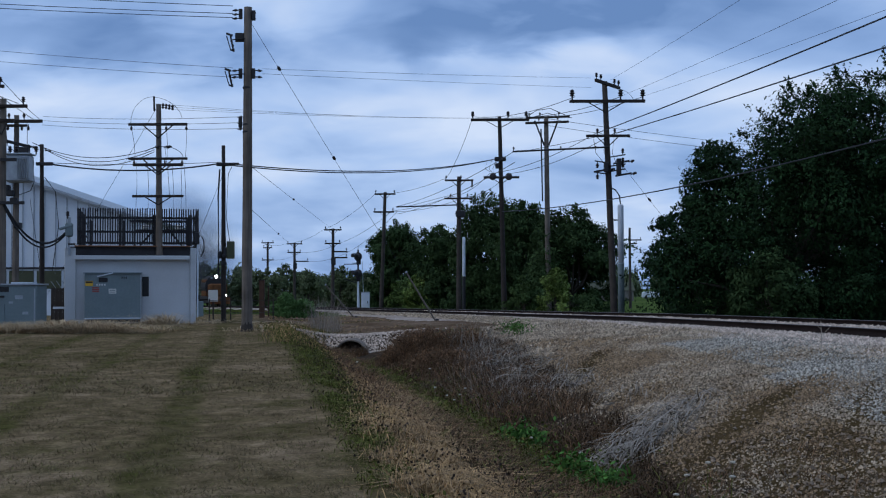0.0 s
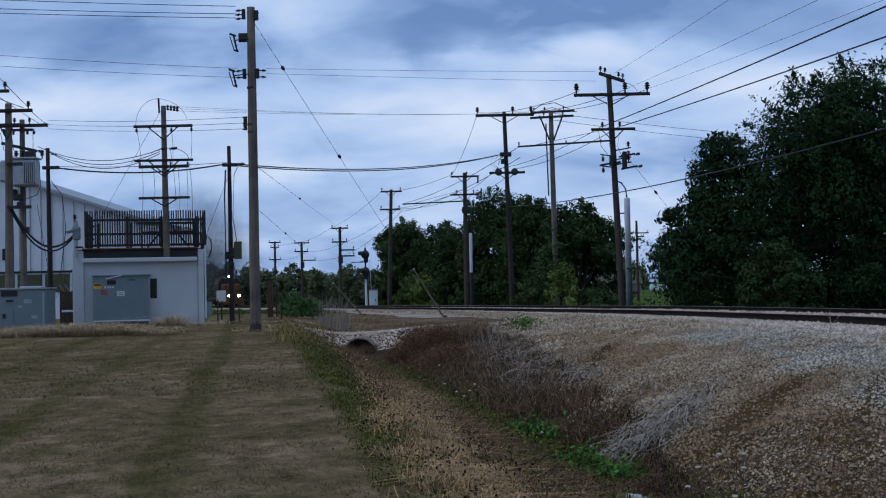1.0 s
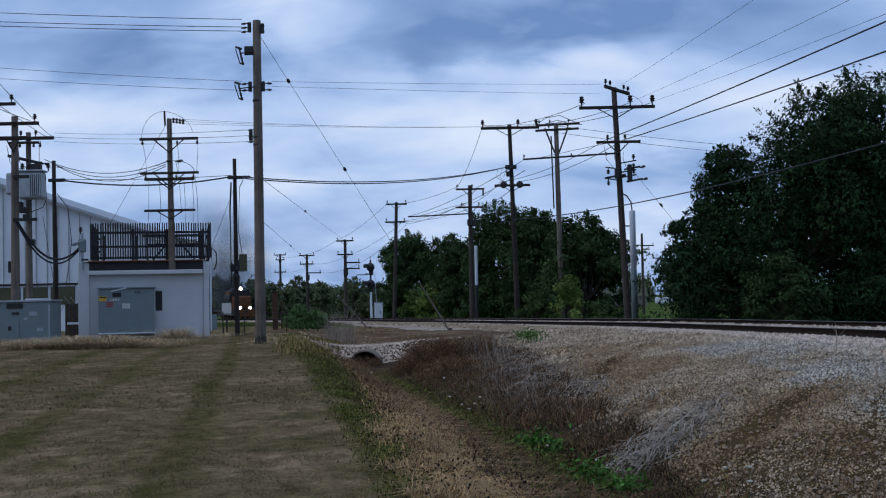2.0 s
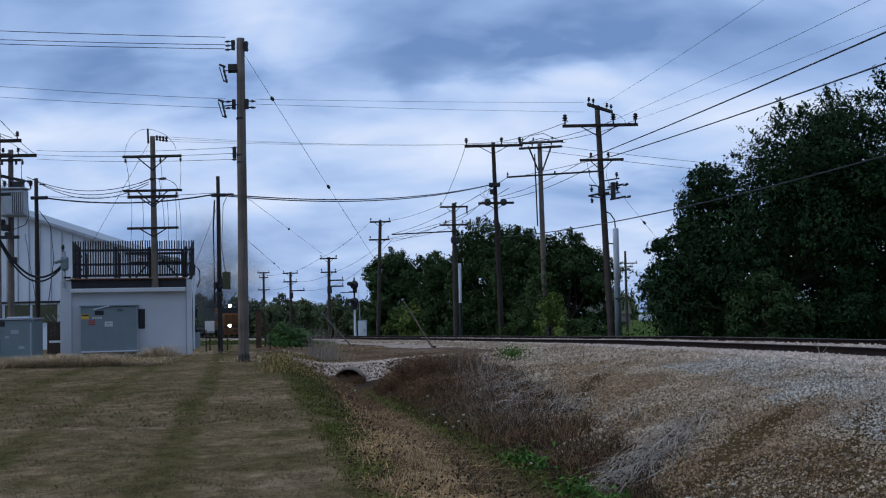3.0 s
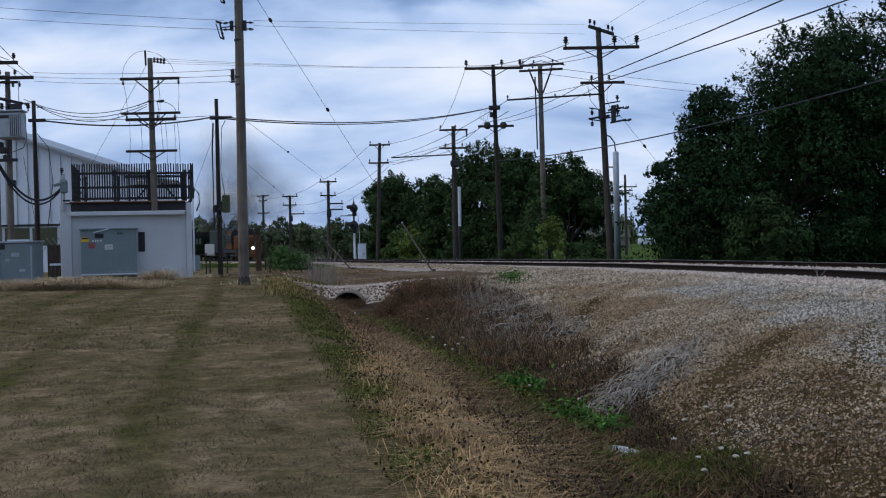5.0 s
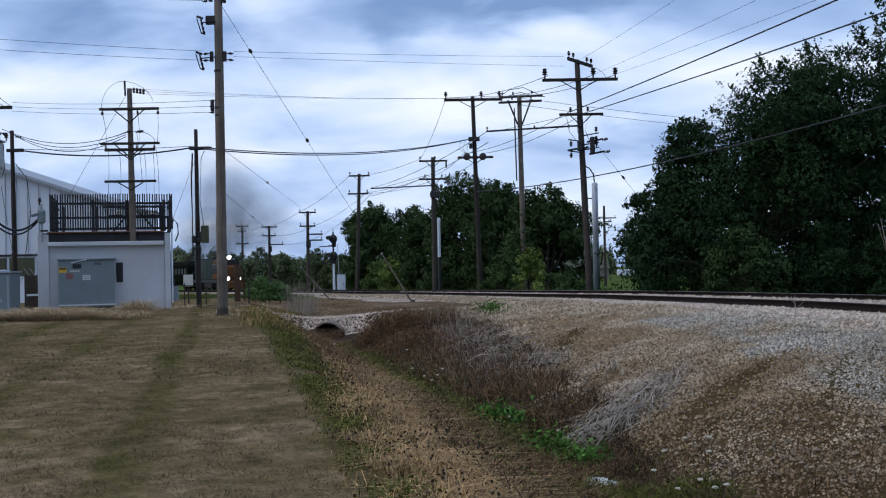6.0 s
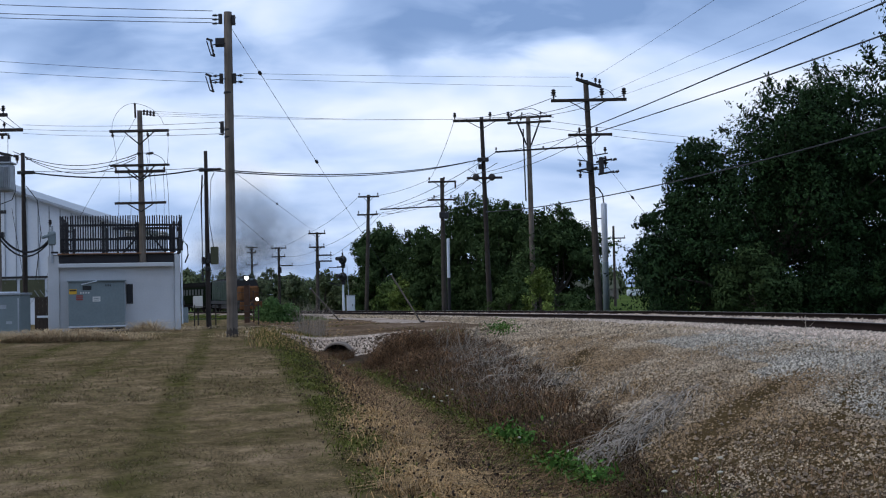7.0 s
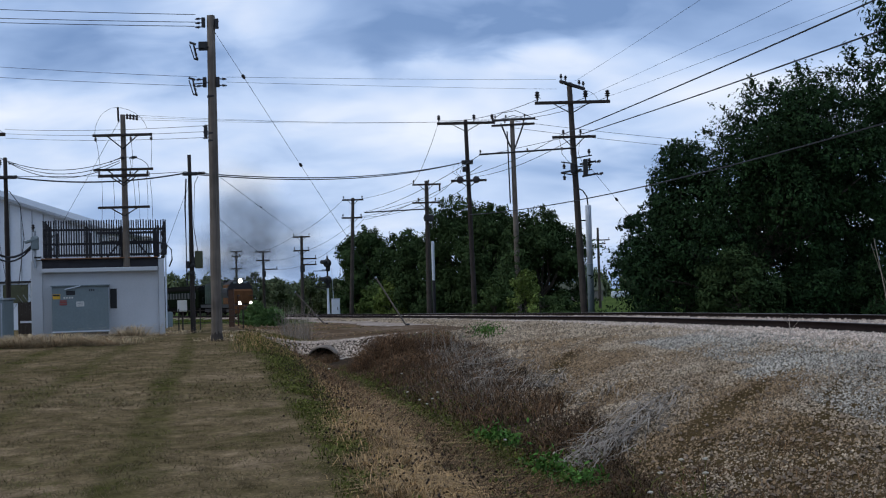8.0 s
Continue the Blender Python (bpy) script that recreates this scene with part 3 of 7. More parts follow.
def cutout(parent, x, z):
    """A fused switch that hangs slanting off the pole."""
    bm = rod(B(), (x - 0.06, -0.15, z + 0.30), (x + 0.06, -0.2, z - 0.26), 0.03, n=8)
    rod(bm, (x - 0.18, -0.15, z + 0.24), (x - 0.04, -0.15, z - 0.24), 0.018, n=8)
    box(bm, (x - 0.08, -0.15, z + 0.28), (0.22, 0.05, 0.07), ry=20)
    box(bm, (x + 0.02, -0.15, z - 0.26), (0.14, 0.05, 0.05), ry=20)
    sw = part("switch", bm, M["black"], parent)
    for f in (0.2, 0.5, 0.8):
        insulator(sw, (x - 0.05 + 0.12 * f, -0.17, z + 0.26 - 0.5 * f), (0.2, 0, -1), 0.7)
    part("link", rod(B(), (x, -0.15, z + 0.1), (0.0, -0.1, z + 0.16), 0.02, n=6), M["black"], sw)


def tall_pole():
    p = pole("utility_pole", -6.61, 41.5, gz(-6.61, 41.5), 11.19, 0.168, 0.02, "wood", "tall grey-brown wooden utility pole on the lawn's edge")
    b = p.location.z
    for s in (-1, 1):
        arm_gear(p, 8.92 - b, s, 2, 0.22, 0.52)
    arm_gear(p, 10.95 - b, -1, 3, 0.14, 0.5)
    arm_gear(p, 10.9 - b, 1, 2, 0.2, 0.3)
    arm_gear(p, 7.25 - b, -1, 3, 0.2, 0.32)
    cutout(p, -0.5, 9.95 - b)
    cutout(p, -0.55, 8.75 - b)
    part("bracket", box(B(), (-0.25, -0.05, 10.15 - b), (0.3, 0.09, 0.3), bevel=0.01), M["black"], p)
    for z in (6.9, 7.15, 8.4):
        part("band", lathe(B(), (0, 0, z - b), [(0.15, 0), (0.157, 0.02), (0.157, 0.06), (0.15, 0.08)], 14), M["black"], p)
    part("splintered_foot", lathe(B(), (0, 0, -0.1), [(0.25, 0), (0.215, 0.12), (0.195, 0.3), (0.18, 0.42)], 9), M["mid_wood"], p)


tall_pole()


def right_pole():
    p = pole("utility_pole", 8.36, 60.0, 0.05, 11.75, 0.158, -0.41, "mid_wood", "dark wooden trackside pole with crossarms and switchgear")
    b = p.location.z
    crossarm(p, 10.75 - b, -1.78, 1.92, pins=(-1.65, 0.72, 1.8), at_x=-0.37, thick=0.15, pin_size=2.0)
    crossarm(p, 11.6 - b, -1.4, 1.4, turn=58, at_x=-0.40, braces=False, pins=(-1.3, -0.8, 0.8, 1.3), thick=0.15)
    crossarm(p, 9.05 - b, -1.05, 1.1, at_x=-0.3, pins=(-0.5, 0.35), thick=0.13)
    part("bracket_arm", rod(B(), (-0.2, -0.2, 8.5 - b), (-4.95, -0.3, 8.28 - b), 0.045, n=8), M["black"], p, "long trolley-wire bracket arm")
    part("bracket_stay", cable([(-0.3, -0.2, 9.1 - b), (-4.2, -0.3, 8.33 - b)], 0.012), M["black"], p)
    for x in (-4.9, -2.6, -0.9):
        insulator(p, (x, -0.3, 8.36 - b + 0.01 * x), size=0.8)
    for z, x in ((7.75, 0.45), (7.35, -0.5), (7.15, 0.55)):
        part("switch_arm", box(B(), (x - 0.1, -0.25, z - b), (0.8, 0.09, 0.09), ry=-10, bevel=0.01), M["black"], p)
        insulator(p, (x + 0.25, -0.25, z - b), (1, 0, 0.3), 1.2)
    part("switch_case", box(B(), (0.22, -0.28, 7.5 - b), (0.22, 0.26, 0.85), bevel=0.03), M["black"], p)
    part("switch_case", box(B(), (-0.40, -0.28, 7.5 - b), (0.22, 0.24, 0.5), bevel=0.03), M["black"], p)
    for z, s in ((8.0, 1), (7.7, -1), (7.3, 1), (7.15, -1), (7.55, 1)):
        part("switch_bar", rod(B(), (-0.2, -0.25, z - b), (-0.2 + s * 0.75, -0.25, z + 0.12 - b), 0.03, n=6), M["black"], p)
        insulator(p, (-0.2 + s * 0.62, -0.25, z + 0.1 - b), (0, 0, s), 1.3)
    loop = [(-0.6 + 0.9 * math.cos(a), -0.2, 10.6 - b + 0.75 * math.sin(a)) for a in np.linspace(0.2, 1.5, 8)]
    part("jumper", cable([(x + 0.7, yy, z) for x, yy, z in loop], 0.01), M["wire"], p)
    for k in range(3):
        pts = [(-1.0 + 0.5 * k, -0.25, 8.9 - b), (-0.9 + 0.4 * k, -0.3, 8.2 - b), (-0.5 + 0.3 * k, -0.25, 7.7 - b)]
        part("jumper", cable(pts, 0.012), M["wire"], p)
    q = thing("riser_pipe", (8.83, 61.0, 0.1), "tall pale pipe riser standing beside a pole", "pipe")
    part("lower_pipe", lathe(B(), (0, 0, 0), [(0.16, -0.3), (0.16, 2.7), (0.155, 2.75)], 14), M["grey_steel"], q, "darker lower pipe", True)
    part("upper_pipe", lathe(B(), (0, 0, 2.75), [(0.15, 0), (0.15, 2.85), (0.12, 2.92)], 14), M["pale_post"], q, "", True)
    part("conduit", cable([(0, 0, 5.6), (-0.05, 0, 6.1), (-0.25, 0, 6.4), (-0.45, 0, 6.5)], 0.035), M["black"], q)
    for z in (1.2, 3.1, 4.9):
        part("strap", box(B(), (-0.28, 0, z), (0.5, 0.06, 0.06)), M["black"], q)


right_pole()


def mid_poles():
    p = pole("utility_pole", 4.05, 81.0, -0.15, 13.0, 0.160, -0.28, "dark_wood", "dark wooden line pole with two crossarms behind the track")
    b = p.location.z
    crossarm(p, 12.75 - b, -1.9, 1.95, at_x=-0.27, pins=(-1.78, 0.55, 1.75), thick=0.17, pin_size=1.9)
    crossarm(p, 8.95 - b, -1.15, 1.2, at_x=-0.2, thick=0.15, drop=0.45)
    for x in (-0.55, 0.5):
        part("reel_insulator", lathe(B(), (x - 0.2, -0.3, 8.97 - b), [(0.1, 0), (0.24, 0.05), (0.24, 0.14), (0.1, 0.2)], 12, (0, -1, 0)), M["porcelain"], p)
    part("cable_clamp", box(B(), (-0.25, -0.2, 10.15 - b), (0.75, 0.25, 0.28), bevel=0.04), M["black"], p)
    part("cable_clamp", box(B(), (-0.45, -0.2, 9.7 - b), (0.25, 0.2, 0.35), bevel=0.04), M["black"], p)
    for k in range(3):
        pts = [(-0.5 - 0.3 * k, -0.2, 10.1 - b), (-0.75 - 0.25 * k, -0.25, 9.5 - b), (-0.6, -0.25, 9.1 - b)]
        part("jumper", cable(pts, 0.014), M["wire"], p)
    p = pole("steel_pole", 7.72, 90.0, -0.4, 14.15, 0.20, -0.1, "wood", "pale weathered line pole topped by a braced double arm")
    b = p.location.z
    for dy in (-0.25, 0.25):
        crossarm(p, 14.0 - b + dy * 0.9, -1.5, 1.7, turn=-14, dy=dy, at_x=-0.1, thick=0.16, braces=False, pins=(-1.3, -0.5, 0.9))
    for s in (-1, 1):
        part("strut", rod(B(), (s * 0.85 - 0.1, -0.2, 13.9 - b), (s * 0.16 - 0.1, -0.15, 12.1 - b), 0.06, n=8), M["black"], p)
    for pts in ([(-1.6, 0, 14.2), (-0.8, 0, 14.7), (0.2, 0, 14.85), (1.3, 0, 14.35)], [(-0.9, 0, 14.25), (0, 0, 14.5), (1.0, 0, 14.2), (1.8, 0, 14.15)]):
        part("jumper", cable([(x, y, z - b) for x, y, z in pts], 0.025), M["wire"], p)
    part("conduit", rod(B(), (-0.42, -0.2, 8.0 - b), (-0.5, -0.2, 13.3 - b), 0.05, n=8), M["black"], p)
    # along the track, further and further away
    p = pole("utility_pole", 1.22, 95.0, -0.5, 10.3, 0.185, 0.04, "mid_wood", "wooden trackside pole carrying a trolley bracket arm")
    b = p.location.z
    crossarm(p, 10.0 - b, -1.05, 1.15, thick=0.14, pins=(-0.95, 0.2))
    part("drop_bracket", box(B(), (1.05, -0.16, 9.75 - b), (0.12, 0.1, 0.6)), M["black"], p)
    crossarm(p, 8.6 - b, -1.1, 1.05, thick=0.14, pins=(-0.6, 0.7))
    part("bracket_arm", rod(B(), (0, -0.2, 8.1 - b), (-4.8, -0.3, 7.95 - b), 0.05, n=8), M["black"], p)
    part("bracket_stay", cable([(0, -0.2, 9.0 - b), (-3.9, -0.3, 8.0 - b)], 0.015), M["black"], p)
    part("switch_case", box(B(), (0.15, -0.3, 7.4 - b), (0.75, 0.3, 0.5), bevel=0.05), M["black"], p)
    q = thing("white_post", (1.65, 97.0, -0.4), "white painted post beside the track with a dark foot", "post")
    part("lower_pipe", lathe(B(), (0, 0, 0), [(0.13, -0.3), (0.13, 2.9), (0.12, 3.0)], 12), M["black"], q, "dark lower half")
    part("upper_pipe", lathe(B(), (0, 0, 3.0), [(0.12, 0), (0.12, 3.05), (0.08, 3.1)], 12), M["pale_post"], q)
    far = [(-6.06, 120, -0.8, 11.1, 0.44, [(-0.2, -1.0, 1.05), (-1.95, -1.1, 0.9)], None),
           (-12.1, 135, -1.2, 8.3, 0.05, [(-0.15, -0.95, 0.95), (-1.65, -0.9, 0.85), (-2.55, -0.1, 1.6), (-3.2, -0.1, 1.6)], -3.0),
           (-19.9, 165, -1.7, 7.9, 0.0, [(-0.15, -1.0, 1.05), (-1.3, -0.95, 0.9), (-2.5, -0.1, 1.9)], -2.5),
           (-27.1, 190, -2.0, 9.0, 0.05, [(-0.15, -0.95, 0.95), (-0.9, -0.7, 0.7), (-2.8, -0.9, 0.95)], None),
           (25.84, 170, -1.2, 10.0, 0.0, [(-1.7, -0.3, 1.6), (-2.2, -0.2, 1.0)], None)]
    for x, y, base, top, lean, arms, box_z in far:
        p = pole("utility_pole", x, y, base, top, 0.19, lean, "mid_wood", "distant wooden line pole with short crossarms")
        for dz, a, c in arms:
            crossarm(p, top + dz - base, a, c, at_x=lean * 0.95, thick=0.16, braces=a < -0.5, pins=(a + 0.12, c - 0.12))
        if box_z:
            part("switch_case", box(B(), (0.1, -0.2, top + box_z - base - 0.6), (0.5, 0.3, 0.8), bevel=0.04), M["black"], p)


mid_poles()


def left_poles():
    p = pole("utility_pole", -16.87, 47.0, gz(-16.87, 47), 8.95, 0.158, 0.02, "wood", "thick grey wooden pole behind a steel cabinet")
    b = p.location.z
    crossarm(p, 8.65 - b, -1.2, 1.0, thick=0.13, braces=False, pins=(0.85,))
    crossarm(p, 8.1 - b, -1.2, 0.5, thick=0.13, braces=True)
    part("bracket", box(B(), (0.45, -0.15, 4.95 - b), (0.9, 0.12, 0.12)), M["black"], p)
    part("bracket", box(B(), (0.3, -0.15, 6.6 - b), (0.6, 0.12, 0.12)), M["black"], p)
    p = pole("utility_pole", -17.9, 46.0, gz(-17.9, 46), 9.9, 0.18, 0.0, "wood", "grey wooden pole with a crossarm")
    crossarm(p, 9.25 - p.location.z, -1.1, 1.5, thick=0.12, pins=(1.35,))
    p = pole("transformer_pole", -19.8, 57.0, gz(-19.8, 57), 9.75, 0.145, 0.0, "wood", "grey wooden pole carrying a large transformer")
    b = p.location.z
    crossarm(p, 9.45 - b, -1.3, 1.25, thick=0.15, braces=False, pins=(-0.3, 0.4))
    crossarm(p, 9.25 - b, -0.9, 0.55, thick=0.12, braces=False)
    for x in (-0.75, -0.35, 0.3, 0.6):
        insulator(p, (x, -0.16, 9.3 - b), (0, 0, -1), 1.1)
    part("dead_end", box(B(), (-0.1, -0.25, 8.45 - b), (1.6, 0.14, 0.14), ry=14, bevel=0.02), M["black"], p)
    for x in (-0.6, 0.5, 0.75):
        insulator(p, (x, -0.25, 8.42 - b - x * 0.2), (1, 0, -0.3), 1.2)
    tank = part("transformer", box(B(), (0.35, -0.55, 7.2 - b), (1.1, 0.75, 1.25), bevel=0.08), M["steel"], p, "grey transformer tank with cooling fins")
    for k in range(7):
        part("cooling_fin", box(B(), (0.95 + 0.09 * k - 0.55, -0.98, 7.2 - b), (0.035, 0.14, 0.95)), M["steel"], tank)
    part("lid", box(B(), (0.35, -0.55, 7.86 - b), (1.2, 0.85, 0.08), bevel=0.02), M["steel"], tank)
    part("bushing_box", box(B(), (0.55, -0.55, 8.05 - b), (0.45, 0.35, 0.3), bevel=0.03), M["black"], tank)
    for x in (-0.1, 0.2, 1.1):
        insulator(tank, (x, -0.55, 7.85 - b), size=1.6)
    part("transformer", box(B(), (-0.55, -0.45, 7.3 - b), (0.55, 0.6, 1.0), bevel=0.08), M["steel"], p)
    for k, z in enumerate((6.35, 6.1, 5.75, 4.6)):
        part("switch_case", box(B(), (-0.35 + 0.18 * k, -0.28, z - b), (0.34, 0.3, 0.28), bevel=0.04), M["black"], p)
    for k in range(4):
        pts = [(-0.9 + 0.5 * k, -0.3, 9.1 - b), (-0.7 + 0.45 * k, -0.45, 8.3 - b), (-0.1 + 0.3 * k, -0.5, 7.9 - b)]
        part("jumper", cable(pts, 0.014), M["wire"], p)
    part("jumper", cable([(0.95, -0.5, 7.6 - b), (1.0, -0.5, 6.6 - b), (0.8, -0.4, 6.2 - b), (0.2, -0.3, 6.0 - b)], 0.02), M["wire"], p)
    part("drop_wire", cable([(0.75, -0.3, 5.8 - b), (1.0, -0.3, 4.2 - b), (1.25, -0.3, 2.6 - b)], 0.012), M["wire"], p)
    part("cable_weight", lathe(B(), (1.25, -0.3, 2.5 - b), [(0.03, 0), (0.07, 0.05), (0.07, 0.25), (0.03, 0.3)], 8), M["black"], p)
    p = pole("cable_pole", -16.6, 51.0, gz(-16.6, 51), 7.68, 0.10, -0.06, "dark_wood", "slim black creosoted pole at the end of a shed")
    b = p.location.z
    part("clamp", box(B(), (0.1, -0.12, 6.85 - b), (0.7, 0.14, 0.14), bevel=0.02), M["black"], p)
    part("drop_wire", cable([(0.1, -0.12, 6.3 - b), (0.55, -0.12, 5.7 - b), (0.7, -0.12, 4.3 - b), (0.45, -0.12, 2.4 - b)], 0.018), M["wire"], p)
    part("step_bolt", rod(B(), (0.1, -0.1, 7.4 - b), (0.35, -0.1, 7.4 - b), 0.02, n=6), M["black"], p)
    p = pole("cable_pole", -9.08, 51.0, gz(-9.08, 51), 7.6, 0.095, -0.03, "dark_wood", "slim dark pole with cables and a meter box")
    b = p.location.z
    part("clamp", box(B(), (0.02, -0.13, 6.8 - b), (0.62, 0.14, 0.14), bevel=0.02), M["black"], p)
    for x in (-0.3, 0.25, 0.4):
        insulator(p, (x, -0.14, 6.82 - b), (1, 0, 0), 1.0)
    part("conduit", cable([(-0.16, -0.1, 6.6 - b), (-0.22, -0.1, 5.5 - b), (-0.2, -0.1, 2.2 - b)], 0.035), M["black"], p)
    part("meter_box", box(B(), (0.3, -0.12, 3.25 - b), (0.30, 0.24, 0.72), bevel=0.02), M["olive"], p, "dark grey metal box")
    part("box_bracket", box(B(), (0.12, -0.1, 3.15 - b), (0.22, 0.12, 0.42), bevel=0.02), M["black"], p)
    part("small_switch", box(B(), (-0.16, -0.1, 3.05 - b), (0.14, 0.2, 0.3), bevel=0.02), M["black"], p)
    part("meter", lathe(B(), (0.05, -0.14, 3.0 - b), [(0.1, 0), (0.1, 0.12), (0.06, 0.16)], 12, (0, -1, 0)), M["black"], p)
    part("meter", lathe(B(), (0.05, -0.14, 2.7 - b), [(0.1, 0), (0.1, 0.12), (0.06, 0.16)], 12, (0, -1, 0)), M["black"], p)
    part("jumper", cable([(0.35, -0.14, 6.7 - b), (0.2, -0.14, 6.4 - b), (0.12, -0.14, 4.6 - b), (0.28, -0.14, 3.5 - b)], 0.015), M["wire"], p)


left_poles()

# ---------------------------------------------------------------- switch house and its yard


def switch_house():
    g = gz(-12.6, 50)
    h = thing("switch_house", (-12.68, 50.0, g), "small white block switch house with a flat railed roof", "building", turn=13)
    # walls, in the house's own space: the front stands at y = 0
    part("front_wall", box(B(), (0, 0.1, 1.40), (4.72, 0.2, 2.9), bevel=0.015), M["white"], h)
    part("pilaster", box(B(), (-2.36, 0.06, 1.42), (0.44, 0.34, 3.24), bevel=0.02), M["white"], h)
    part("pilaster", box(B(), (2.48, 0.06, 1.42), (0.24, 0.30, 3.24), bevel=0.02), M["white"], h)
    part("side_wall", box(B(), (-2.46, 2.6, 1.40), (0.2, 4.75, 3.1), bevel=0.02), M["white"], h)
    part("side_wall", box(B(), (2.48, 2.6, 1.40), (0.2, 4.75, 3.1), bevel=0.02), M["white"], h)
    part("back_wall", box(B(), (0, 5.05, 1.40), (5.1, 0.2, 3.1)), M["white"], h)
    part("ledge", box(B(), (0.08, -0.12, 2.64), (4.5, 0.44, 0.17), bevel=0.02), M["white"], h, "white ledge under the roof edge")
    part("fascia", box(B(), (0.08, -0.02, 2.90), (4.55, 0.16, 0.33)), M["fence"], h)
    part("roof", box(B(), (0.02, 2.5, 3.02), (4.95, 5.1, 0.14)), M["concrete"], h)
    part("roof_edge", box(B(), (0.08, -0.14, 3.11), (4.55, 0.30, 0.04), bevel=0.012), M["rust"], h, "rust-stained roof edge")
    part("window", box(B(), (0.58, -0.012, 1.47), (0.2, 0.04, 0.74)), M["black"], h)
    part("window_frame", box(B(), (0.58, -0.004, 1.47), (0.26, 0.02, 0.80)), M["black"], h)
    # railed roof: slats on rails between posts
    x0, x1, z0, z1 = -2.08, 2.68, 3.15, 4.62
    n = 50
    slat = None
    rr = random.Random(3)
    for k in range(n):
        x = x0 + (x1 - x0) * k / (n - 1)
        m = pose(x, -0.01, z0 + 0.03, 0, rr.uniform(-0.5, 0.5), 0)
        if slat is None:
            slat = part("slat", box(B(), (0, 0, (z1 - z0) / 2), (0.052, 0.03, z1 - z0)), M["fence"], h)
            slat.matrix_basis = m
        else:
            share("slat", slat, m @ Matrix.Diagonal((1, 1, 1 + rr.uniform(-0.015, 0.015), 1)))
    for k in range(32):
        for x in (x0, x1):
            share("slat", slat, pose(x, 0.16 + k * 0.152, z0 + 0.03, 0, 0, 90))
    for z in (z0 + 0.1, z0 + 0.55, z0 + 1.12):
        for y in (0.05,):
            part("fence_rail", box(B(), ((x0 + x1) / 2, y, z), (x1 - x0, 0.05, 0.09)), M["fence"], h)
        for x in (x0 + 0.06, x1 - 0.06):
            part("fence_rail", box(B(), (x, 2.5, z), (0.05, 4.9, 0.09)), M["fence"], h)
    for x in (x0 + 0.25, x0 + 1.65, x0 + 3.0, x1 - 0.3):
        for y in (0.1, 4.82):
            part("fence_post", box(B(), (x, y, z0 + 0.62), (0.11, 0.11, 1.28)), M["fence"], h)
    # steel cabinet on the front wall
    c = part("cabinet", box(B(), (-0.68, -0.26, 1.07), (2.2, 0.5, 1.86), bevel=0.02), M["grey_steel"], h, "large grey steel cabinet with warning signs")
    part("cabinet_lip", box(B(), (-0.68, -0.30, 2.02), (2.28, 0.6, 0.04)), M["grey_steel"], c)
    part("door_edge", box(B(), (0.40, -0.53, 1.05), (0.03, 0.03, 1.8)), M["steel"], c)
    part("bottom_rail", box(B(), (-0.68, -0.53, 0.20), (2.2, 0.04, 0.05)), M["pale_post"], c)
    part("plinth", box(B(), (-0.68, -0.22, 0.09), (2.1, 0.4, 0.16)), M["black"], c)
    part("concrete_step", box(B(), (-0.5, -0.35, -0.02), (2.3, 0.6, 0.14), bevel=0.02), M["concrete"], c)
    part("vent", box(B(), (-1.06, -0.52, 1.74), (0.34, 0.03, 0.17)), M["black"], c)
    part("loose_flap", box(B(), (-0.98, -0.56, 1.95), (0.62, 0.10, 0.04), ry=-13), M["pale_post"], c, "bent pale metal flap")
    part("warning_sign", box(B(), (-1.60, -0.52, 1.60), (0.29, 0.02, 0.20)), M["yellow"], c, "yellow warning sign")
    part("sign_band", box(B(), (-1.60, -0.533, 1.65), (0.26, 0.01, 0.06)), M["black"], c)
    for k in range(3):
        part("sign_line", box(B(), (-1.35, -0.52, 1.43 - 0.075 * k), (0.27, 0.02, 0.045)), M["red"], c, "faded red lettering bars")
    part("notice", box(B(), (-0.70, -0.52, 1.29), (0.30, 0.02, 0.20)), M["paper"], c, "pale notice sheet")
    for k in range(2):
        part("notice_line", box(B(), (-0.70, -0.533, 1.32 - 0.07 * k), (0.22, 0.01, 0.025)), M["grey_steel"], c)
    for k in range(4):
        part("letter_bar", box(B(), (-1.30 + 0.10 * k, -0.52, 1.55), (0.06, 0.02, 0.07)), M["paper"], c)
    for k in range(3):
        part("letter_bar", box(B(), (-0.33 + 0.08 * k, -0.52, 1.83), (0.04, 0.02, 0.08)), M["black"], c)
    # service gear on both ends
    head = part("service_head", box(B(), (-2.40, -0.2, 3.75), (0.30, 0.3, 0.55), bevel=0.05), M["grey_steel"], h, "grey cable entry box")
    part("service_hood", box(B(), (-2.52, -0.2, 3.86), (0.55, 0.34, 0.1), ry=-18, bevel=0.02), M["grey_steel"], head)
    part("service_pipe", rod(B(), (-2.40, -0.2, 2.75), (-2.40, -0.2, 4.25), 0.05, n=8), M["steel"], head)
    insulator(head, (-2.46, -0.2, 4.2), size=1.2)
    part("bracket", box(B(), (-2.30, -0.2, 3.18), (0.28, 0.12, 0.07)), M["black"], h)
    part("conduit", rod(B(), (2.66, -0.08, 0.2), (2.66, -0.08, 3.3), 0.035, n=8), M["pale_post"], h)
    part("junction_box", box(B(), (2.78, 0.1, 0.55), (0.24, 0.3, 0.62), bevel=0.02), M["grey_steel"], h, "grey junction box")
    part("junction_box", box(B(), (2.70, 0.0, 1.05), (0.12, 0.2, 0.18), bevel=0.02), M["black"], h)
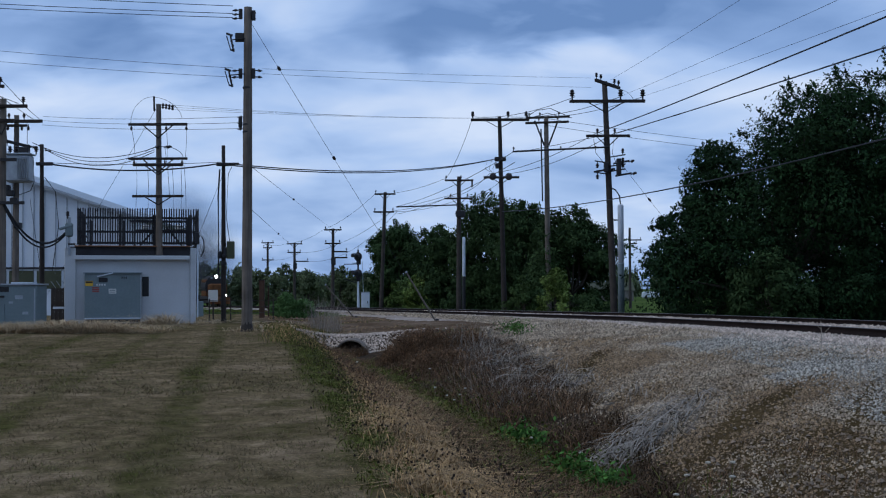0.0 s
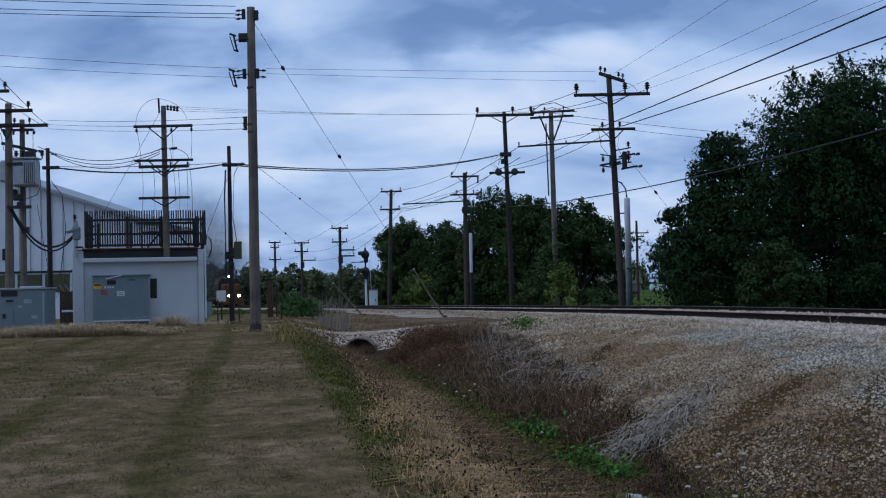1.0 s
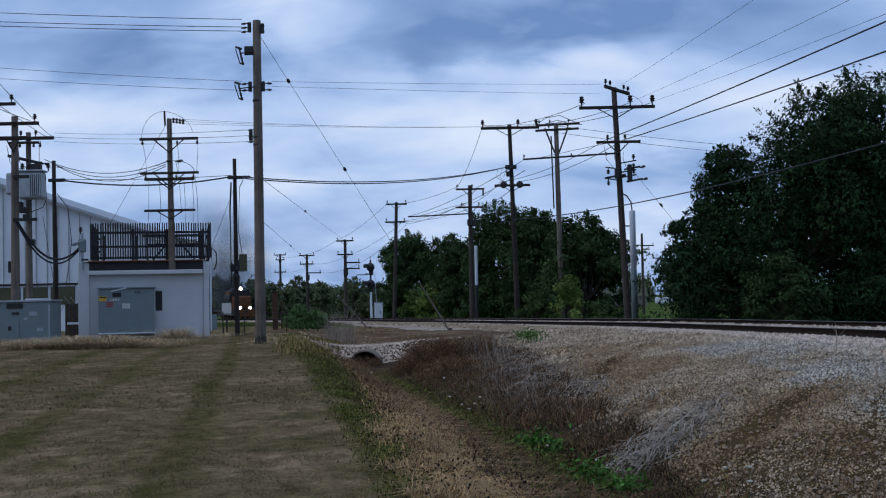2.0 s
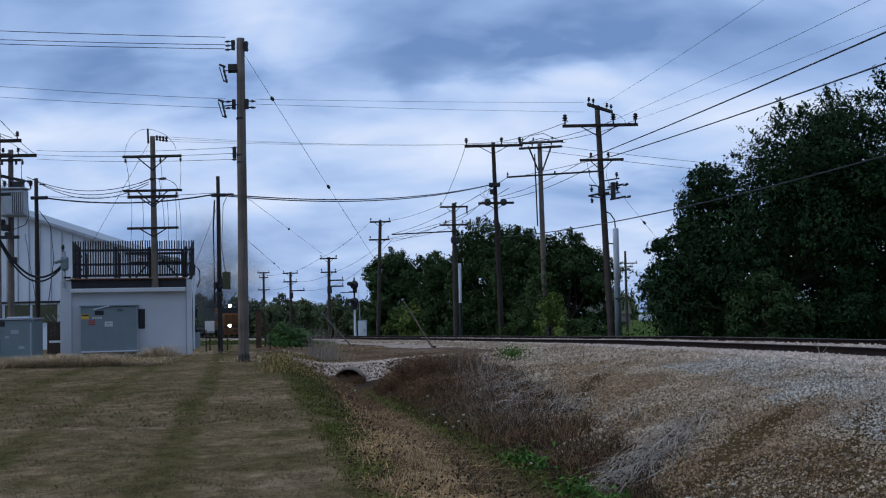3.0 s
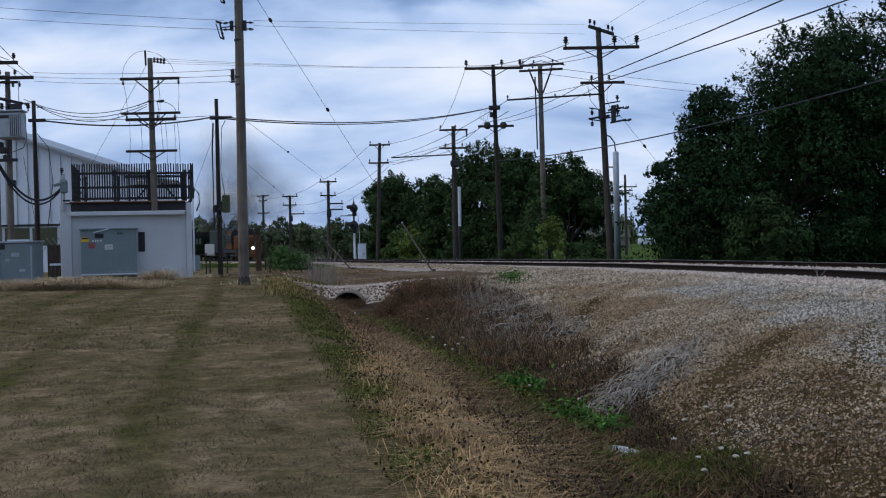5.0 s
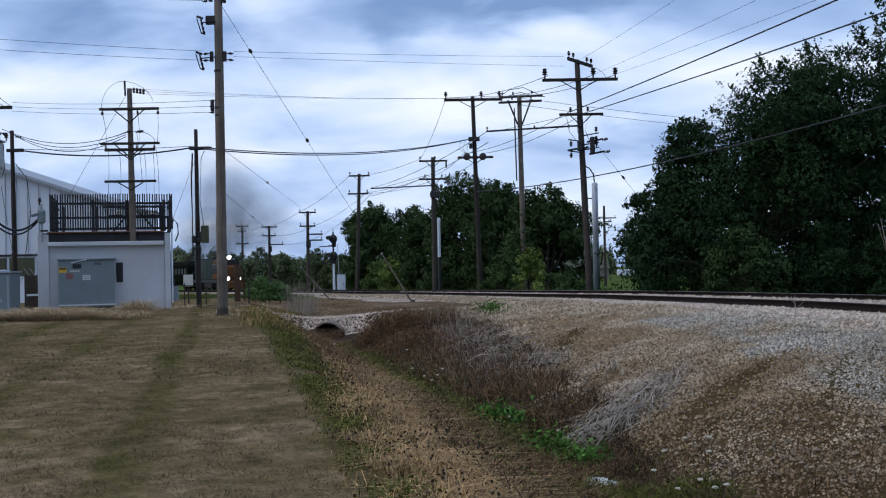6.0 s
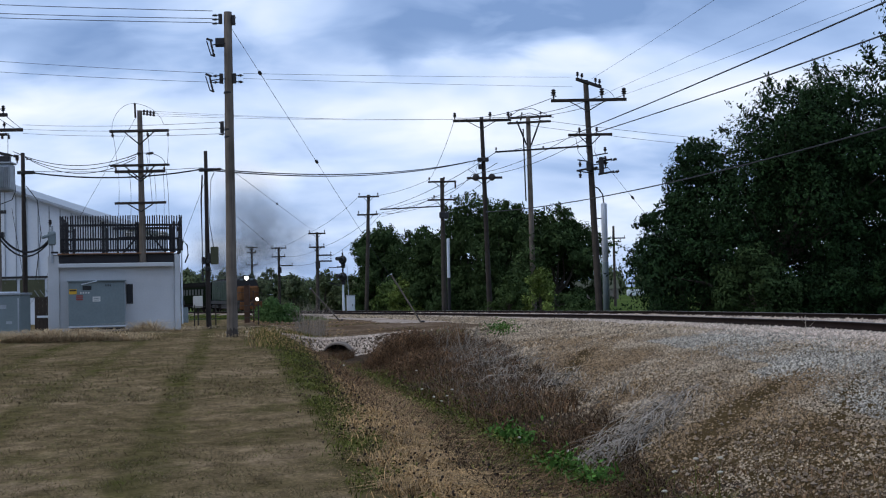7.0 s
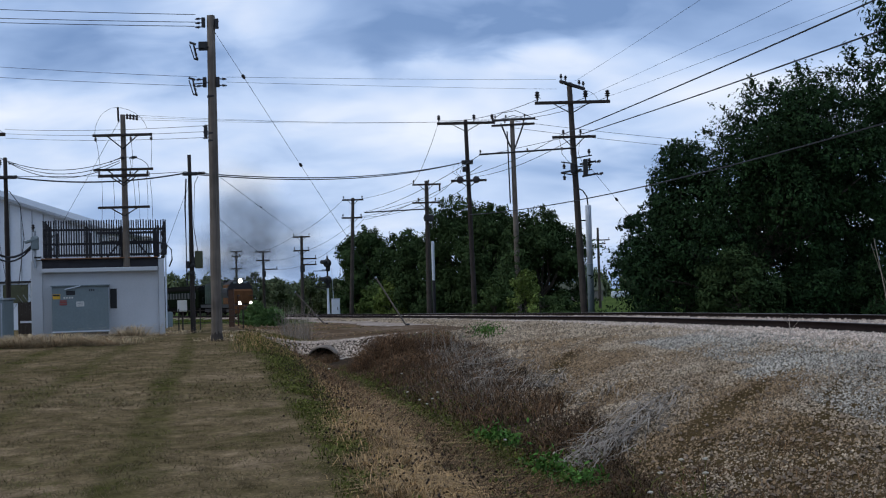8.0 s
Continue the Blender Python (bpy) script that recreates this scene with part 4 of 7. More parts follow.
    part("cable_bundle", cable([(2.66, -0.1, 3.3), (2.75, -0.1, 3.6), (2.9, -0.1, 3.4), (2.92, -0.1, 3.0), (2.8, -0.1, 2.7)], 0.03), M["wire"], h)
    part("cable_box", box(B(), (2.62, -0.02, 3.45), (0.2, 0.25, 0.5), bevel=0.03), M["black"], h)
    # switching rack behind the slats
    r = part("switch_rack", box(B(), (1.2, 2.2, 4.25), (2.6, 0.1, 0.1)), M["black"], h, "dark steel rack with pale insulators")
    part("rack_beam", box(B(), (1.2, 2.2, 3.85), (2.2, 0.1, 0.1)), M["black"], r)
    for x in (0.1, 1.2, 2.3):
        part("rack_leg", box(B(), (x, 2.2, 3.75), (0.09, 0.09, 1.3)), M["black"], r)
    for x, t in ((0.65, 40), (1.75, -40)):
        part("rack_brace", box(B(), (x, 2.2, 3.6), (0.07, 0.07, 1.0), ry=t), M["black"], r)
    for x in (0.55, 1.95):
        part("rack_insulator", lathe(B(), (x, 2.1, 3.9), [(0.1, 0), (0.2, 0.04), (0.12, 0.1), (0.2, 0.15), (0.1, 0.2)], 10), M["paper"], r)
    # roof pole with four crossarms
    p = pole("roof_pole", -11.55, 50.09, g + 3.14, 9.2, 0.125, -0.05, "wood", "brown wooden pole rising from the roof edge with four crossarms")
    b = p.location.z
    crossarm(p, 8.35 - b, -1.2, 1.2, thick=0.11, at_x=-0.04)
    for x in (-1.12, 0.3, 1.12):
        insulator(p, (x, -0.16, 8.33 - b), (0, 0, -1), 0.9)
    crossarm(p, 6.95 - b, -1.2, 1.2, thick=0.10, at_x=-0.03)
    for x in (-1.0, 0.25, 0.95):
        insulator(p, (x, -0.16, 6.93 - b), (0, 0, -1), 0.8)
    crossarm(p, 6.7 - b, -1.02, 1.02, thick=0.12, at_x=-0.03, drop=0.4)
    crossarm(p, 5.42 - b, -1.05, 1.03, thick=0.10, at_x=-0.02, drop=0.35)
    part("pole_extension", rod(B(), (-0.2, -0.1, 8.9 - b), (-0.22, -0.1, 9.5 - b), 0.04, n=8), M["dark_wood"], p)
    for k in range(4):
        bm = lathe(B(), (0.15 + 0.13 * k, -0.1, 9.1 - b - 0.02 * k), [(0.03, -0.1), (0.07, -0.05), (0.03, 0), (0.07, 0.05), (0.03, 0.12)], 8)
        part("string_insulator", bm, M["porcelain"], p)
    for x in (-0.22, 0.2, 0.28):
        insulator(p, (x, -0.15, 7.4 - b), (1, 0, 0.2), 1.0)
    for a, c in (((-1.12, 8.3), (-0.95, 6.9)), ((0.3, 8.3), (0.35, 6.9)), ((1.12, 8.3), (1.08, 6.9)), ((-0.9, 6.8), (-0.92, 4.9)), ((-0.45, 6.7), (-0.42, 4.9)),
                 ((0.55, 6.7), (0.6, 4.9)), ((0.9, 6.8), (0.92, 4.9)), ((1.02, 6.8), (1.12, 4.9)), ((0.25, 7.4), (0.45, 5.4))):
        part("drop_wire", cable([(a[0], -0.17, a[1] - b), ((a[0] + c[0]) / 2 + 0.03, -0.17, (a[1] + c[1]) / 2 - b), (c[0], -0.17, c[1] - b)], 0.009), M["wire"], p)
    arc = [(-0.25 + 0.9 * math.cos(t), -0.17, 8.4 - b + 1.08 * math.sin(t)) for t in np.linspace(math.pi, 0.2, 14)]
    part("jumper", cable([(x * (1.0 if x < 0 else 1.5), y, z) for x, y, z in arc], 0.008), M["wire"], p)
    arc = [(0.15 + 0.85 * math.cos(t), -0.17, 6.95 - b + 0.5 * math.sin(t)) for t in np.linspace(math.pi * 0.8, 0.05, 10)]
    part("jumper", cable(arc, 0.012), M["wire"], p)


switch_house()


def yard():
    g = gz(-16.7, 47)
    c = thing("equipment_cabinet", (-16.75, 46.6, g), "stained blue-grey steel equipment cabinet standing in dry grass", "cabinet")
    part("body", box(B(), (0, 0.6, 0.80), (2.75, 1.2, 1.5), bevel=0.03), M["grey_steel"], c)
    part("roof_plate", box(B(), (0, 0.6, 1.58), (2.85, 1.32, 0.07), bevel=0.01), M["steel"], c)
    part("roof_cap", box(B(), (0.75, 0.4, 1.645), (0.85, 0.4, 0.05)), M["pale_post"], c)
    part("vent", box(B(), (0.0, -0.012, 1.40), (0.62, 0.03, 0.20)), M["black"], c)
    part("handle", box(B(), (0.02, -0.02, 1.12), (0.26, 0.05, 0.08)), M["black"], c)
    d = part("door", box(B(), (-0.15, -0.02, 0.48), (0.62, 0.05, 0.72), bevel=0.01), M["grey_steel"], c, "blue-grey hatch")
    part("latch", box(B(), (-0.18, -0.06, 0.55), (0.12, 0.04, 0.16)), M["black"], d)
    part("hinge_strip", box(B(), (1.30, -0.012, 0.75), (0.05, 0.03, 1.35)), M["steel"], c)
    for x, z, s in ((0.7, 1.1, 0.3), (0.95, 0.5, 0.22), (0.4, 0.9, 0.16)):
        part("paint_patch", box(B(), (x, -0.003, z), (s, 0.012, s * 0.5)), M["steel"], c, "faded paint patch")
    f = thing("board_fence", (-15.85, 52.3, gz(-15.85, 52.3)), "dark weathered board fence beside a white building", "fence")
    first = None
    for k in range(9):
        m = pose(-0.72 + 0.165 * k, 0, random.uniform(-0.03, 0.03))
        if first is None:
            first = part("board", box(B(), (0, 0, 0.72), (0.155, 0.03, 1.5)), M["mid_wood"], f)
            first.matrix_basis = m
        else:
            share("board", first, m)
    part("fence_rail", box(B(), (0, -0.03, 0.62), (1.4, 0.04, 0.09)), M["pale_post"], f)
    for k in range(6):
        part("wire_arm", rod(B(), (-0.6 + 0.24 * k, 0, 1.45), (-0.75 + 0.24 * k, -0.2, 1.75), 0.015, n=6), M["steel"], f)
    # things beyond the end of the switch house
    s = thing("white_board", (-11.2, 60.0, gz(-11.2, 60)), "plain white board on a short post", "sign")
    part("board", box(B(), (0, 0, 1.15), (0.46, 0.04, 0.56), bevel=0.01), M["paper"], s)
    part("post", box(B(), (0, 0.05, 0.55), (0.07, 0.07, 1.15)), M["mid_wood"], s)
    r = thing("wire_fence", (-10.3, 58.0, gz(-10.3, 58)), "low dark rail fence across the yard", "fence")
    for k in range(5):
        part("post", box(B(), (-1.7 + k * 1.0, 0, 0.5), (0.05, 0.05, 1.05)), M["mid_wood"], r)
    for z in (0.35, 0.65, 0.92):
        part("rail", rod(B(), (-1.8, 0, z), (2.4, 0, z), 0.014, n=6), M["mid_wood"], r)
    for x, hgt, w in ((-9.48, 1.95, 0.27), (-9.14, 1.6, 0.07)):
        q = thing("rusty_post", (x, 64.5, gz(x, 64.5)), "stout rust-brown post beside the yard", "post", "rusty posts")
        part("shaft", box(B(), (0, 0, hgt / 2 - 0.1), (w, w, hgt + 0.2), bevel=0.02), M["rust_post"], q)
        part("cap", box(B(), (0, 0, hgt + 0.02), (w + 0.05, w + 0.05, 0.04)), M["black"], q)


yard()


def warehouse():
    w = thing("warehouse", (-21.8, 85.0, -0.6), "large white ribbed metal warehouse with a low pitched roof", "building")
    # gable end towards the lawn: wall top rises away from the eave
    span, eave, rise = 28.0, 7.30, 0.343
    bm = B()
    pts = [(0, 0), (-span, 0), (-span, eave + rise * span), (0, eave)]
    vs = [[bm.verts.new((x, y, z)) for x, z in pts] for y in (0, 0.25)]
    bm.faces.new(vs[0]); bm.faces.new(vs[1][::-1])
    for k in range(4):
        bm.faces.new((vs[0][k], vs[1][k], vs[1][(k + 1) % 4], vs[0][(k + 1) % 4]))
    bmesh.ops.recalc_face_normals(bm, faces=bm.faces)
    part("gable_wall", bm, M["siding"], w)
    for k in range(36):
        x = -0.4 - 0.76 * k
        top = eave - rise * x
        part("rib", box(B(), (x, -0.03, 3.3 + (top - 3.3) / 2), (0.06, 0.06, top - 3.35), bevel=0.01), M["steel"], w)
    part("band", box(B(), (-span / 2, -0.05, 3.75), (span, 0.1, 0.14)), M["black"], w)
    for k in range(14):
        part("panel", box(B(), (-1.6 - 1.9 * k, -0.03, 2.95), (1.7, 0.06, 1.25), bevel=0.01), M["olive"], w, "olive door panel")
    a = math.degrees(math.atan(rise))
    L = math.hypot(span, rise * span)
    part("roof", box(B(), (-span / 2 + 0.1, 9, eave + rise * span / 2 + 0.1), (L + 0.8, 19, 0.18), ry=a), M["steel"], w)
    part("verge", box(B(), (-span / 2 + 0.1, -0.12, eave + rise * span / 2 + 0.02), (L + 0.8, 0.16, 0.30), ry=a), M["siding"], w)
    part("side_wall", box(B(), (-0.13, 9.2, eave / 2), (0.25, 18, eave)), M["siding"], w)
    part("back_wall", box(B(), (-span / 2, 18, eave / 2), (span, 0.25, eave)), M["siding"], w)
    part("vent_pipe", rod(B(), (-9.0, -0.25, 4.6), (-9.0, -0.25, 5.4), 0.12, n=8), M["black"], w)


warehouse()


def signal():
    s = thing("railway_signal", (-8.55, 124.0, gz(-8.55, 124)), "trackside colour-light signal mast with two dark target heads", "signal")
    b = s.location.z
    part("mast", rod(B(), (0, 0, -0.3), (0, 0, 2.6 - b), 0.11, n=10), M["pale_post"], s, "white painted mast foot")
    part("upper_mast", rod(B(), (0, 0, 2.6 - b), (0, 0, 5.6 - b), 0.09, n=10), M["black"], s)
    for z in (4.9, 3.2):
        h = part("signal_head", lathe(B(), (0.0, -0.25, z - b), [(0.02, -0.10), (0.44, -0.08), (0.44, 0.0), (0.30, 0.06), (0.26, 0.4)], 16, (-0.4, -1, 0)), M["black"], s)
        part("hood", rod(B(), (-0.2, -0.5, z + 0.14 - b), (-0.5, -1.0, z - b + 0.1), 0.2, n=10), M["black"], h)
        part("lamp_case", box(B(), (0.05, 0.1, z - 0.25 - b), (0.42, 0.5, 1.1), bevel=0.06), M["black"], h)
        part("arm", box(B(), (-0.75, -0.2, z - 0.75 - b), (1.3, 0.08, 0.08), ry=18 if z < 4 else 0), M["black"], s)
        part("platform", box(B(), (-0.2, -0.1, z - 0.65 - b), (0.7, 0.5, 0.06)), M["black"], s)
    part("finial", rod(B(), (0, 0, 5.3 - b), (0, 0, 6.0 - b), 0.05, 0.01, n=8), M["black"], s)
    for x in (-0.22, 0.22):
        part("ladder_rail", rod(B(), (x + 0.35, 0.3, 0), (x + 0.2, 0.15, 4.4 - b), 0.025, n=6), M["pale_post"], s)
    c = thing("relay_case", (-7.75, 123.2, gz(-7.75, 123.2)), "silver relay case beside a signal mast", "cabinet")
    part("body", box(B(), (0, 0, 0.95), (0.8, 0.7, 2.0), bevel=0.04), M["pale_post"], c)
    part("lid", box(B(), (0, 0, 1.98), (0.9, 0.8, 0.08), bevel=0.02), M["steel"], c)
    part("latch", box(B(), (0.2, -0.37, 1.0), (0.06, 0.05, 0.25)), M["black"], c)


signal()


def leaning_posts():
    for (x0, y0), dx, dz in (((-0.32, 56.5), -1.38, 2.24), ((-4.95, 69.5), -1.7, 1.85)):
        z0 = gz(x0, y0)
        p = thing("leaning_post", (x0, y0, z0), "weathered guy-wire guard post leaning over the gravel", "post", "leaning posts")
        part("shaft", rod(B(), (0.05, 0, -0.15), (dx, 0.1, dz), 0.042, 0.036, n=10), M["wood"], p)
        part("cap", rod(B(), (dx * 0.985, 0.1, dz * 0.985), (dx * 1.01, 0.1, dz * 1.01), 0.055, n=10), M["steel"], p)
        part("anchor", box(B(), (0.05, 0, 0.02), (0.16, 0.16, 0.12), bevel=0.02), M["black"], p)


leaning_posts()


def culvert():
    y = 43.6
    x = float(ditch_x(y)) + 0.16
    c = thing("culvert", (x, y, -1.24), "round corrugated culvert pipe end under the gravel crossing", "pipe")
    prof = []
    bm = B()
    n = 28
    rows = []
    for k in range(16):
        yy = k * 0.12
        for r in (0.62 + 0.012 * (k % 2),):
            rows.append([bm.verts.new((r * math.cos(6.2832 * i / n), yy, 0.45 + r * math.sin(6.2832 * i / n))) for i in range(n)])
    for a, b in zip(rows, rows[1:]):
        for i in range(n):
            bm.faces.new((a[i], a[(i + 1) % n], b[(i + 1) % n], b[i]))
    inner = []
    for k in (15, 0):
        inner.append([bm.verts.new((0.57 * math.cos(6.2832 * i / n), k * 0.12, 0.45 + 0.57 * math.sin(6.2832 * i / n))) for i in range(n)])
    for a, b in ((rows[-1], inner[0]), (inner[0], inner[1]), (inner[1], rows[0])):
        for i in range(n):
            bm.faces.new((a[i], a[(i + 1) % n], b[(i + 1) % n], b[i]))
    part("pipe", bm, M["dirt_pipe"], c)
    # black disc that closes the inner end of the pipe
    back = lathe(B(), (0, 1.7, 0.45), [(0.6, 0), (0.6, 0.05)], 20, (0, 1, 0))
    part("silt_plug", back, M["black"], c)


culvert()

# ---------------------------------------------------------------- trees and undergrowth


def leaf_quads(c, size, rng, flat=0.0, face=None, slim=0.24):
    """Diamond leaves at the points c, turned every way, or with their upper sides towards face."""
    n = len(c)
    a = rng.normal(size=(n, 3)); a[:, 2] -= 0.35
    a /= np.linalg.norm(a, axis=1)[:, None]
    b = np.cross(a, rng.normal(size=(n, 3)) + np.array([0, 0, flat]) if face is None else face)
    b /= np.linalg.norm(b, axis=1)[:, None] + 1e-6
    if face is not None:
        a = np.cross(face, b)
        a /= np.linalg.norm(a, axis=1)[:, None] + 1e-6
        a[:, 2] -= 0.25
    L = size * rng.uniform(0.6, 1.3, n)[:, None]
    v = np.stack([c - a * L / 2, c + b * L * slim, c + a * L / 2, c - b * L * slim], 1)
    return v.reshape(-1, 3), np.arange(n * 4).reshape(n, 4)


def limb(bm, a, b, r0, r1, rng, bends=3):
    pts = [Vector(a)]
    for k in range(1, bends + 1):
        f = k / bends
        pts.append(Vector(a).lerp(Vector(b), f) + Vector(rng.normal(0, 0.12, 3)) * (b - a).length * 0.25 * (f < 1))
    for k in range(bends):
        rod(bm, pts[k], pts[k + 1], r0 + (r1 - r0) * k / bends, r0 + (r1 - r0) * (k + 1) / bends, 7)


def tree(x, y, height, radius, leaves, leaf, label, material="leaf", seed=1, low=0.12, lobes=14, name="tree", squash=1.0, category="tree", trunk=True, lean=0.0):
    """Trunk, limbs, and a crown of lobes made of leafy clumps, dense at the outside and thinner within."""
    rng = np.random.default_rng(seed)
    base = gz(x, y)
    t = thing(name, (x, y, base), label, category)
    centres, sizes = [], []
    lobes = int(lobes * 1.35)
    for k in range(lobes):
        f = (k + 0.5) / lobes
        z = height * (low + (0.86 - low) * f)
        wide = radius * (0.42 + 0.58 * math.sin(math.pi * (0.33 + 0.62 * f))) * 0.76
        ang = k * 2.4 + rng.uniform(-0.5, 0.5)
        rr = wide * rng.uniform(0.55, 1.0)
        centres.append((rr * math.cos(ang) + lean * f, rr * math.sin(ang) * squash, z))
        sizes.append(radius * rng.uniform(0.19, 0.40))
    centres.append((lean, 0, height * 0.87)); sizes.append(radius * 0.30)
    centres, sizes = np.array(centres), np.array(sizes)
    n_clumps = max(30, leaves // 70)
    pick = rng.choice(len(sizes), n_clumps, p=sizes ** 2 / np.sum(sizes ** 2))
    d = rng.normal(size=(n_clumps, 3)); d /= np.linalg.norm(d, axis=1)[:, None]
    cl = centres[pick] + d * (sizes[pick] * rng.uniform(0.35, 1.08, n_clumps) ** 0.6)[:, None] * np.array([1, squash, 0.95])
    cl[:, 2] = np.maximum(cl[:, 2], 0.25)
    which = rng.integers(0, n_clumps, leaves)
    out = (cl - centres[pick]) / sizes[pick][:, None]
    face = out[which] * 0.8 + np.array([0, 0, 0.55]) + rng.normal(0, 0.45, (leaves, 3))
    spread = radius * 0.042 + leaf * 0.75
    g = rng.normal(size=(leaves, 3))
    g *= (np.minimum(1.35, np.linalg.norm(g, axis=1)) / np.linalg.norm(g, axis=1))[:, None]
    face += 0.35 * g
    c = cl[which] + g * np.array([1.15, 1.15, 0.7]) * spread * rng.uniform(0.6, 1.5, n_clumps)[which][:, None]
    # sprays of leaves along twigs that stick out of the crown
    k = leaves // 4
    tw = max(20, leaves // 160)
    home = rng.integers(0, len(sizes), tw)
    way = rng.normal(size=(tw, 3)) + np.array([0, 0, 0.25]); way /= np.linalg.norm(way, axis=1)[:, None]
    which = rng.integers(0, tw, k)
    along = rng.uniform(0.7, 1.0, k) * rng.uniform(1.05, 1.5, tw)[which]
    sp = centres[home[which]] + way[which] * (sizes[home[which]] * along)[:, None] * np.array([1, squash, 1]) + rng.normal(0, leaf * 0.45, (k, 3))
    sp[:, 2] -= 0.25 * np.maximum(0, along - 1) * sizes[home[which]]
    c[:k] = sp
    c[:, 2] = np.maximum(c[:, 2], 0.05)
    v, q = leaf_quads(c, leaf, rng, 1.3, face)
    raw("crown", v, q, M[material], "", "", "", t)
    if trunk:
        bm = B()
        r = 0.03 * height
        fork = Vector((lean * 0.2, 0, height * 0.22))
        rod(bm, (0, 0, -0.3), fork, r * 1.25, r * 0.8, 10)
        for p, s in zip(centres, sizes):
            limb(bm, fork if p[2] > height * 0.3 else Vector((0, 0, height * 0.1)), Vector(p), r * 0.42, r * 0.08, rng)
        part("trunk", bm, M["bark"], t)
    return t


def woods():
    tree(15.6, 58.5, 11.7, 6.4, 110000, 0.19, "large dark green leafy tree behind the track", "leaf", 5, 0.08, 22, lean=3.8)
    tree(26.3, 60.0, 19.0, 5.5, 52000, 0.24, "tall dark tree at the edge of the wood", "leaf", 8, 0.06, 18)
    tree(12.7, 61.0, 6.9, 2.7, 22000, 0.20, "low spreading dark tree on the wood's edge", "leaf", 13, 0.30, 9)
    tree(14.0, 61.8, 9.7, 3.4, 28000, 0.20, "dark leafy tree on the wood's edge", "leaf", 14, 0.06, 12)
    tree(20.5, 64.0, 9.0, 4.6, 26000, 0.22, "dark broadleaf tree inside the wood", "leaf", 15, 0.05, 12)
    tree(4.7, 112.0, 10.8, 5.3, 50000, 0.30, "dense dark round tree beyond the track", "leaf_wood", 21, 0.05, 16)
    tree(0.6, 116.0, 7.6, 3.4, 20000, 0.30, "dark tree in a clump beyond the track", "leaf_wood", 28, 0.05, 10)
    tree(9.6, 92.5, 8.3, 4.1, 42000, 0.26, "dark thicket tree with ragged branches", "leaf_wood", 33, 0.04, 14, lean=0.3)
    tree(7.0, 103.0, 9.4, 4.9, 36000, 0.28, "dark tree behind line poles", "leaf_wood", 35, 0.05, 10)
    tree(-5.3, 152.0, 11.0, 4.6, 26000, 0.38, "dark rounded tree far along the track", "leaf_wood", 41, 0.05, 12)
    tree(-1.4, 150.0, 11.0, 4.8, 15000, 0.38, "thin-crowned tree far along the track", "leaf_wood", 44, 0.08, 12)
    bushes = [(6.75, 74.0, 3.3, 0.95, 4200, 0.20, "leaf_bright", "young pale green sapling bush beyond the track"),
              (5.2, 80.0, 2.6, 1.4, 4000, 0.22, "leaf_mid", "light green bush beyond the track"),
              (-1.7, 118.0, 4.0, 2.7, 9000, 0.28, "leaf_bright", "broad light green bush under dark trees"),
              (-3.9, 121.0, 3.4, 2.0, 6000, 0.28, "leaf_pale", "broad light green bush under dark trees"),
              (1.9, 110.0, 3.6, 2.4, 6000, 0.28, "leaf_wood", "dark green bush under trees"),
              (14.2, 53.5, 3.3, 2.2, 11000, 0.18, "leaf_wood", "willowy green bush before a dark tree"),
              (17.2, 54.0, 2.4, 2.0, 9000, 0.18, "leaf", "dark green bush at the foot of trees"),
              (20.4, 54.0, 2.8, 2.2, 9000, 0.18, "leaf", "dark green bush at the foot of trees"),
              (14.0, 57.5, 1.6, 1.4, 5000, 0.18, "leaf_wood", "low dark green bush at the foot of trees"),
              (9.0, 77.0, 0.9, 1.2, 2500, 0.18, "leaf_mid", "low dark bush beyond the track"),
              (-8.35, 66.0, 1.25, 0.85, 6000, 0.13, "shrub", "bushy bright green shrub on the verge"),
              (-7.5, 66.6, 1.0, 0.7, 3500, 0.13, "shrub", "low bright green shrub on the verge"),
              (-8.9, 66.4, 0.8, 0.6, 2500, 0.13, "shrub", "low bright green shrub on the verge")]
    for k, (x, y, h, r, n, lf, m, lab) in enumerate(bushes):
        tree(x, y, h, r, n, lf, lab, m, 60 + k, 0.08, 6 if m == "shrub" else 9, "bush", 1.0, "bush")
    rng = np.random.default_rng(9)
    for k in range(15):
        x = -33 + 1.9 * k + rng.uniform(-0.6, 0.6)
        y = 182 + rng.uniform(-7, 9) - (k if k > 9 else 0) * 1.5
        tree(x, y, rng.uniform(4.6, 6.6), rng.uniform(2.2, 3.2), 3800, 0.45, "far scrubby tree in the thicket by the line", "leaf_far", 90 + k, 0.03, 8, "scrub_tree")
    for k in range(26):
        x = -150 + 12.5 * k + rng.uniform(-4, 4)
        y = rng.uniform(330, 430)
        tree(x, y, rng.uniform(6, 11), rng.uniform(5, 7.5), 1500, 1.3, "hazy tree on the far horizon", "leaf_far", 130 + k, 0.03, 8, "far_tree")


woods()


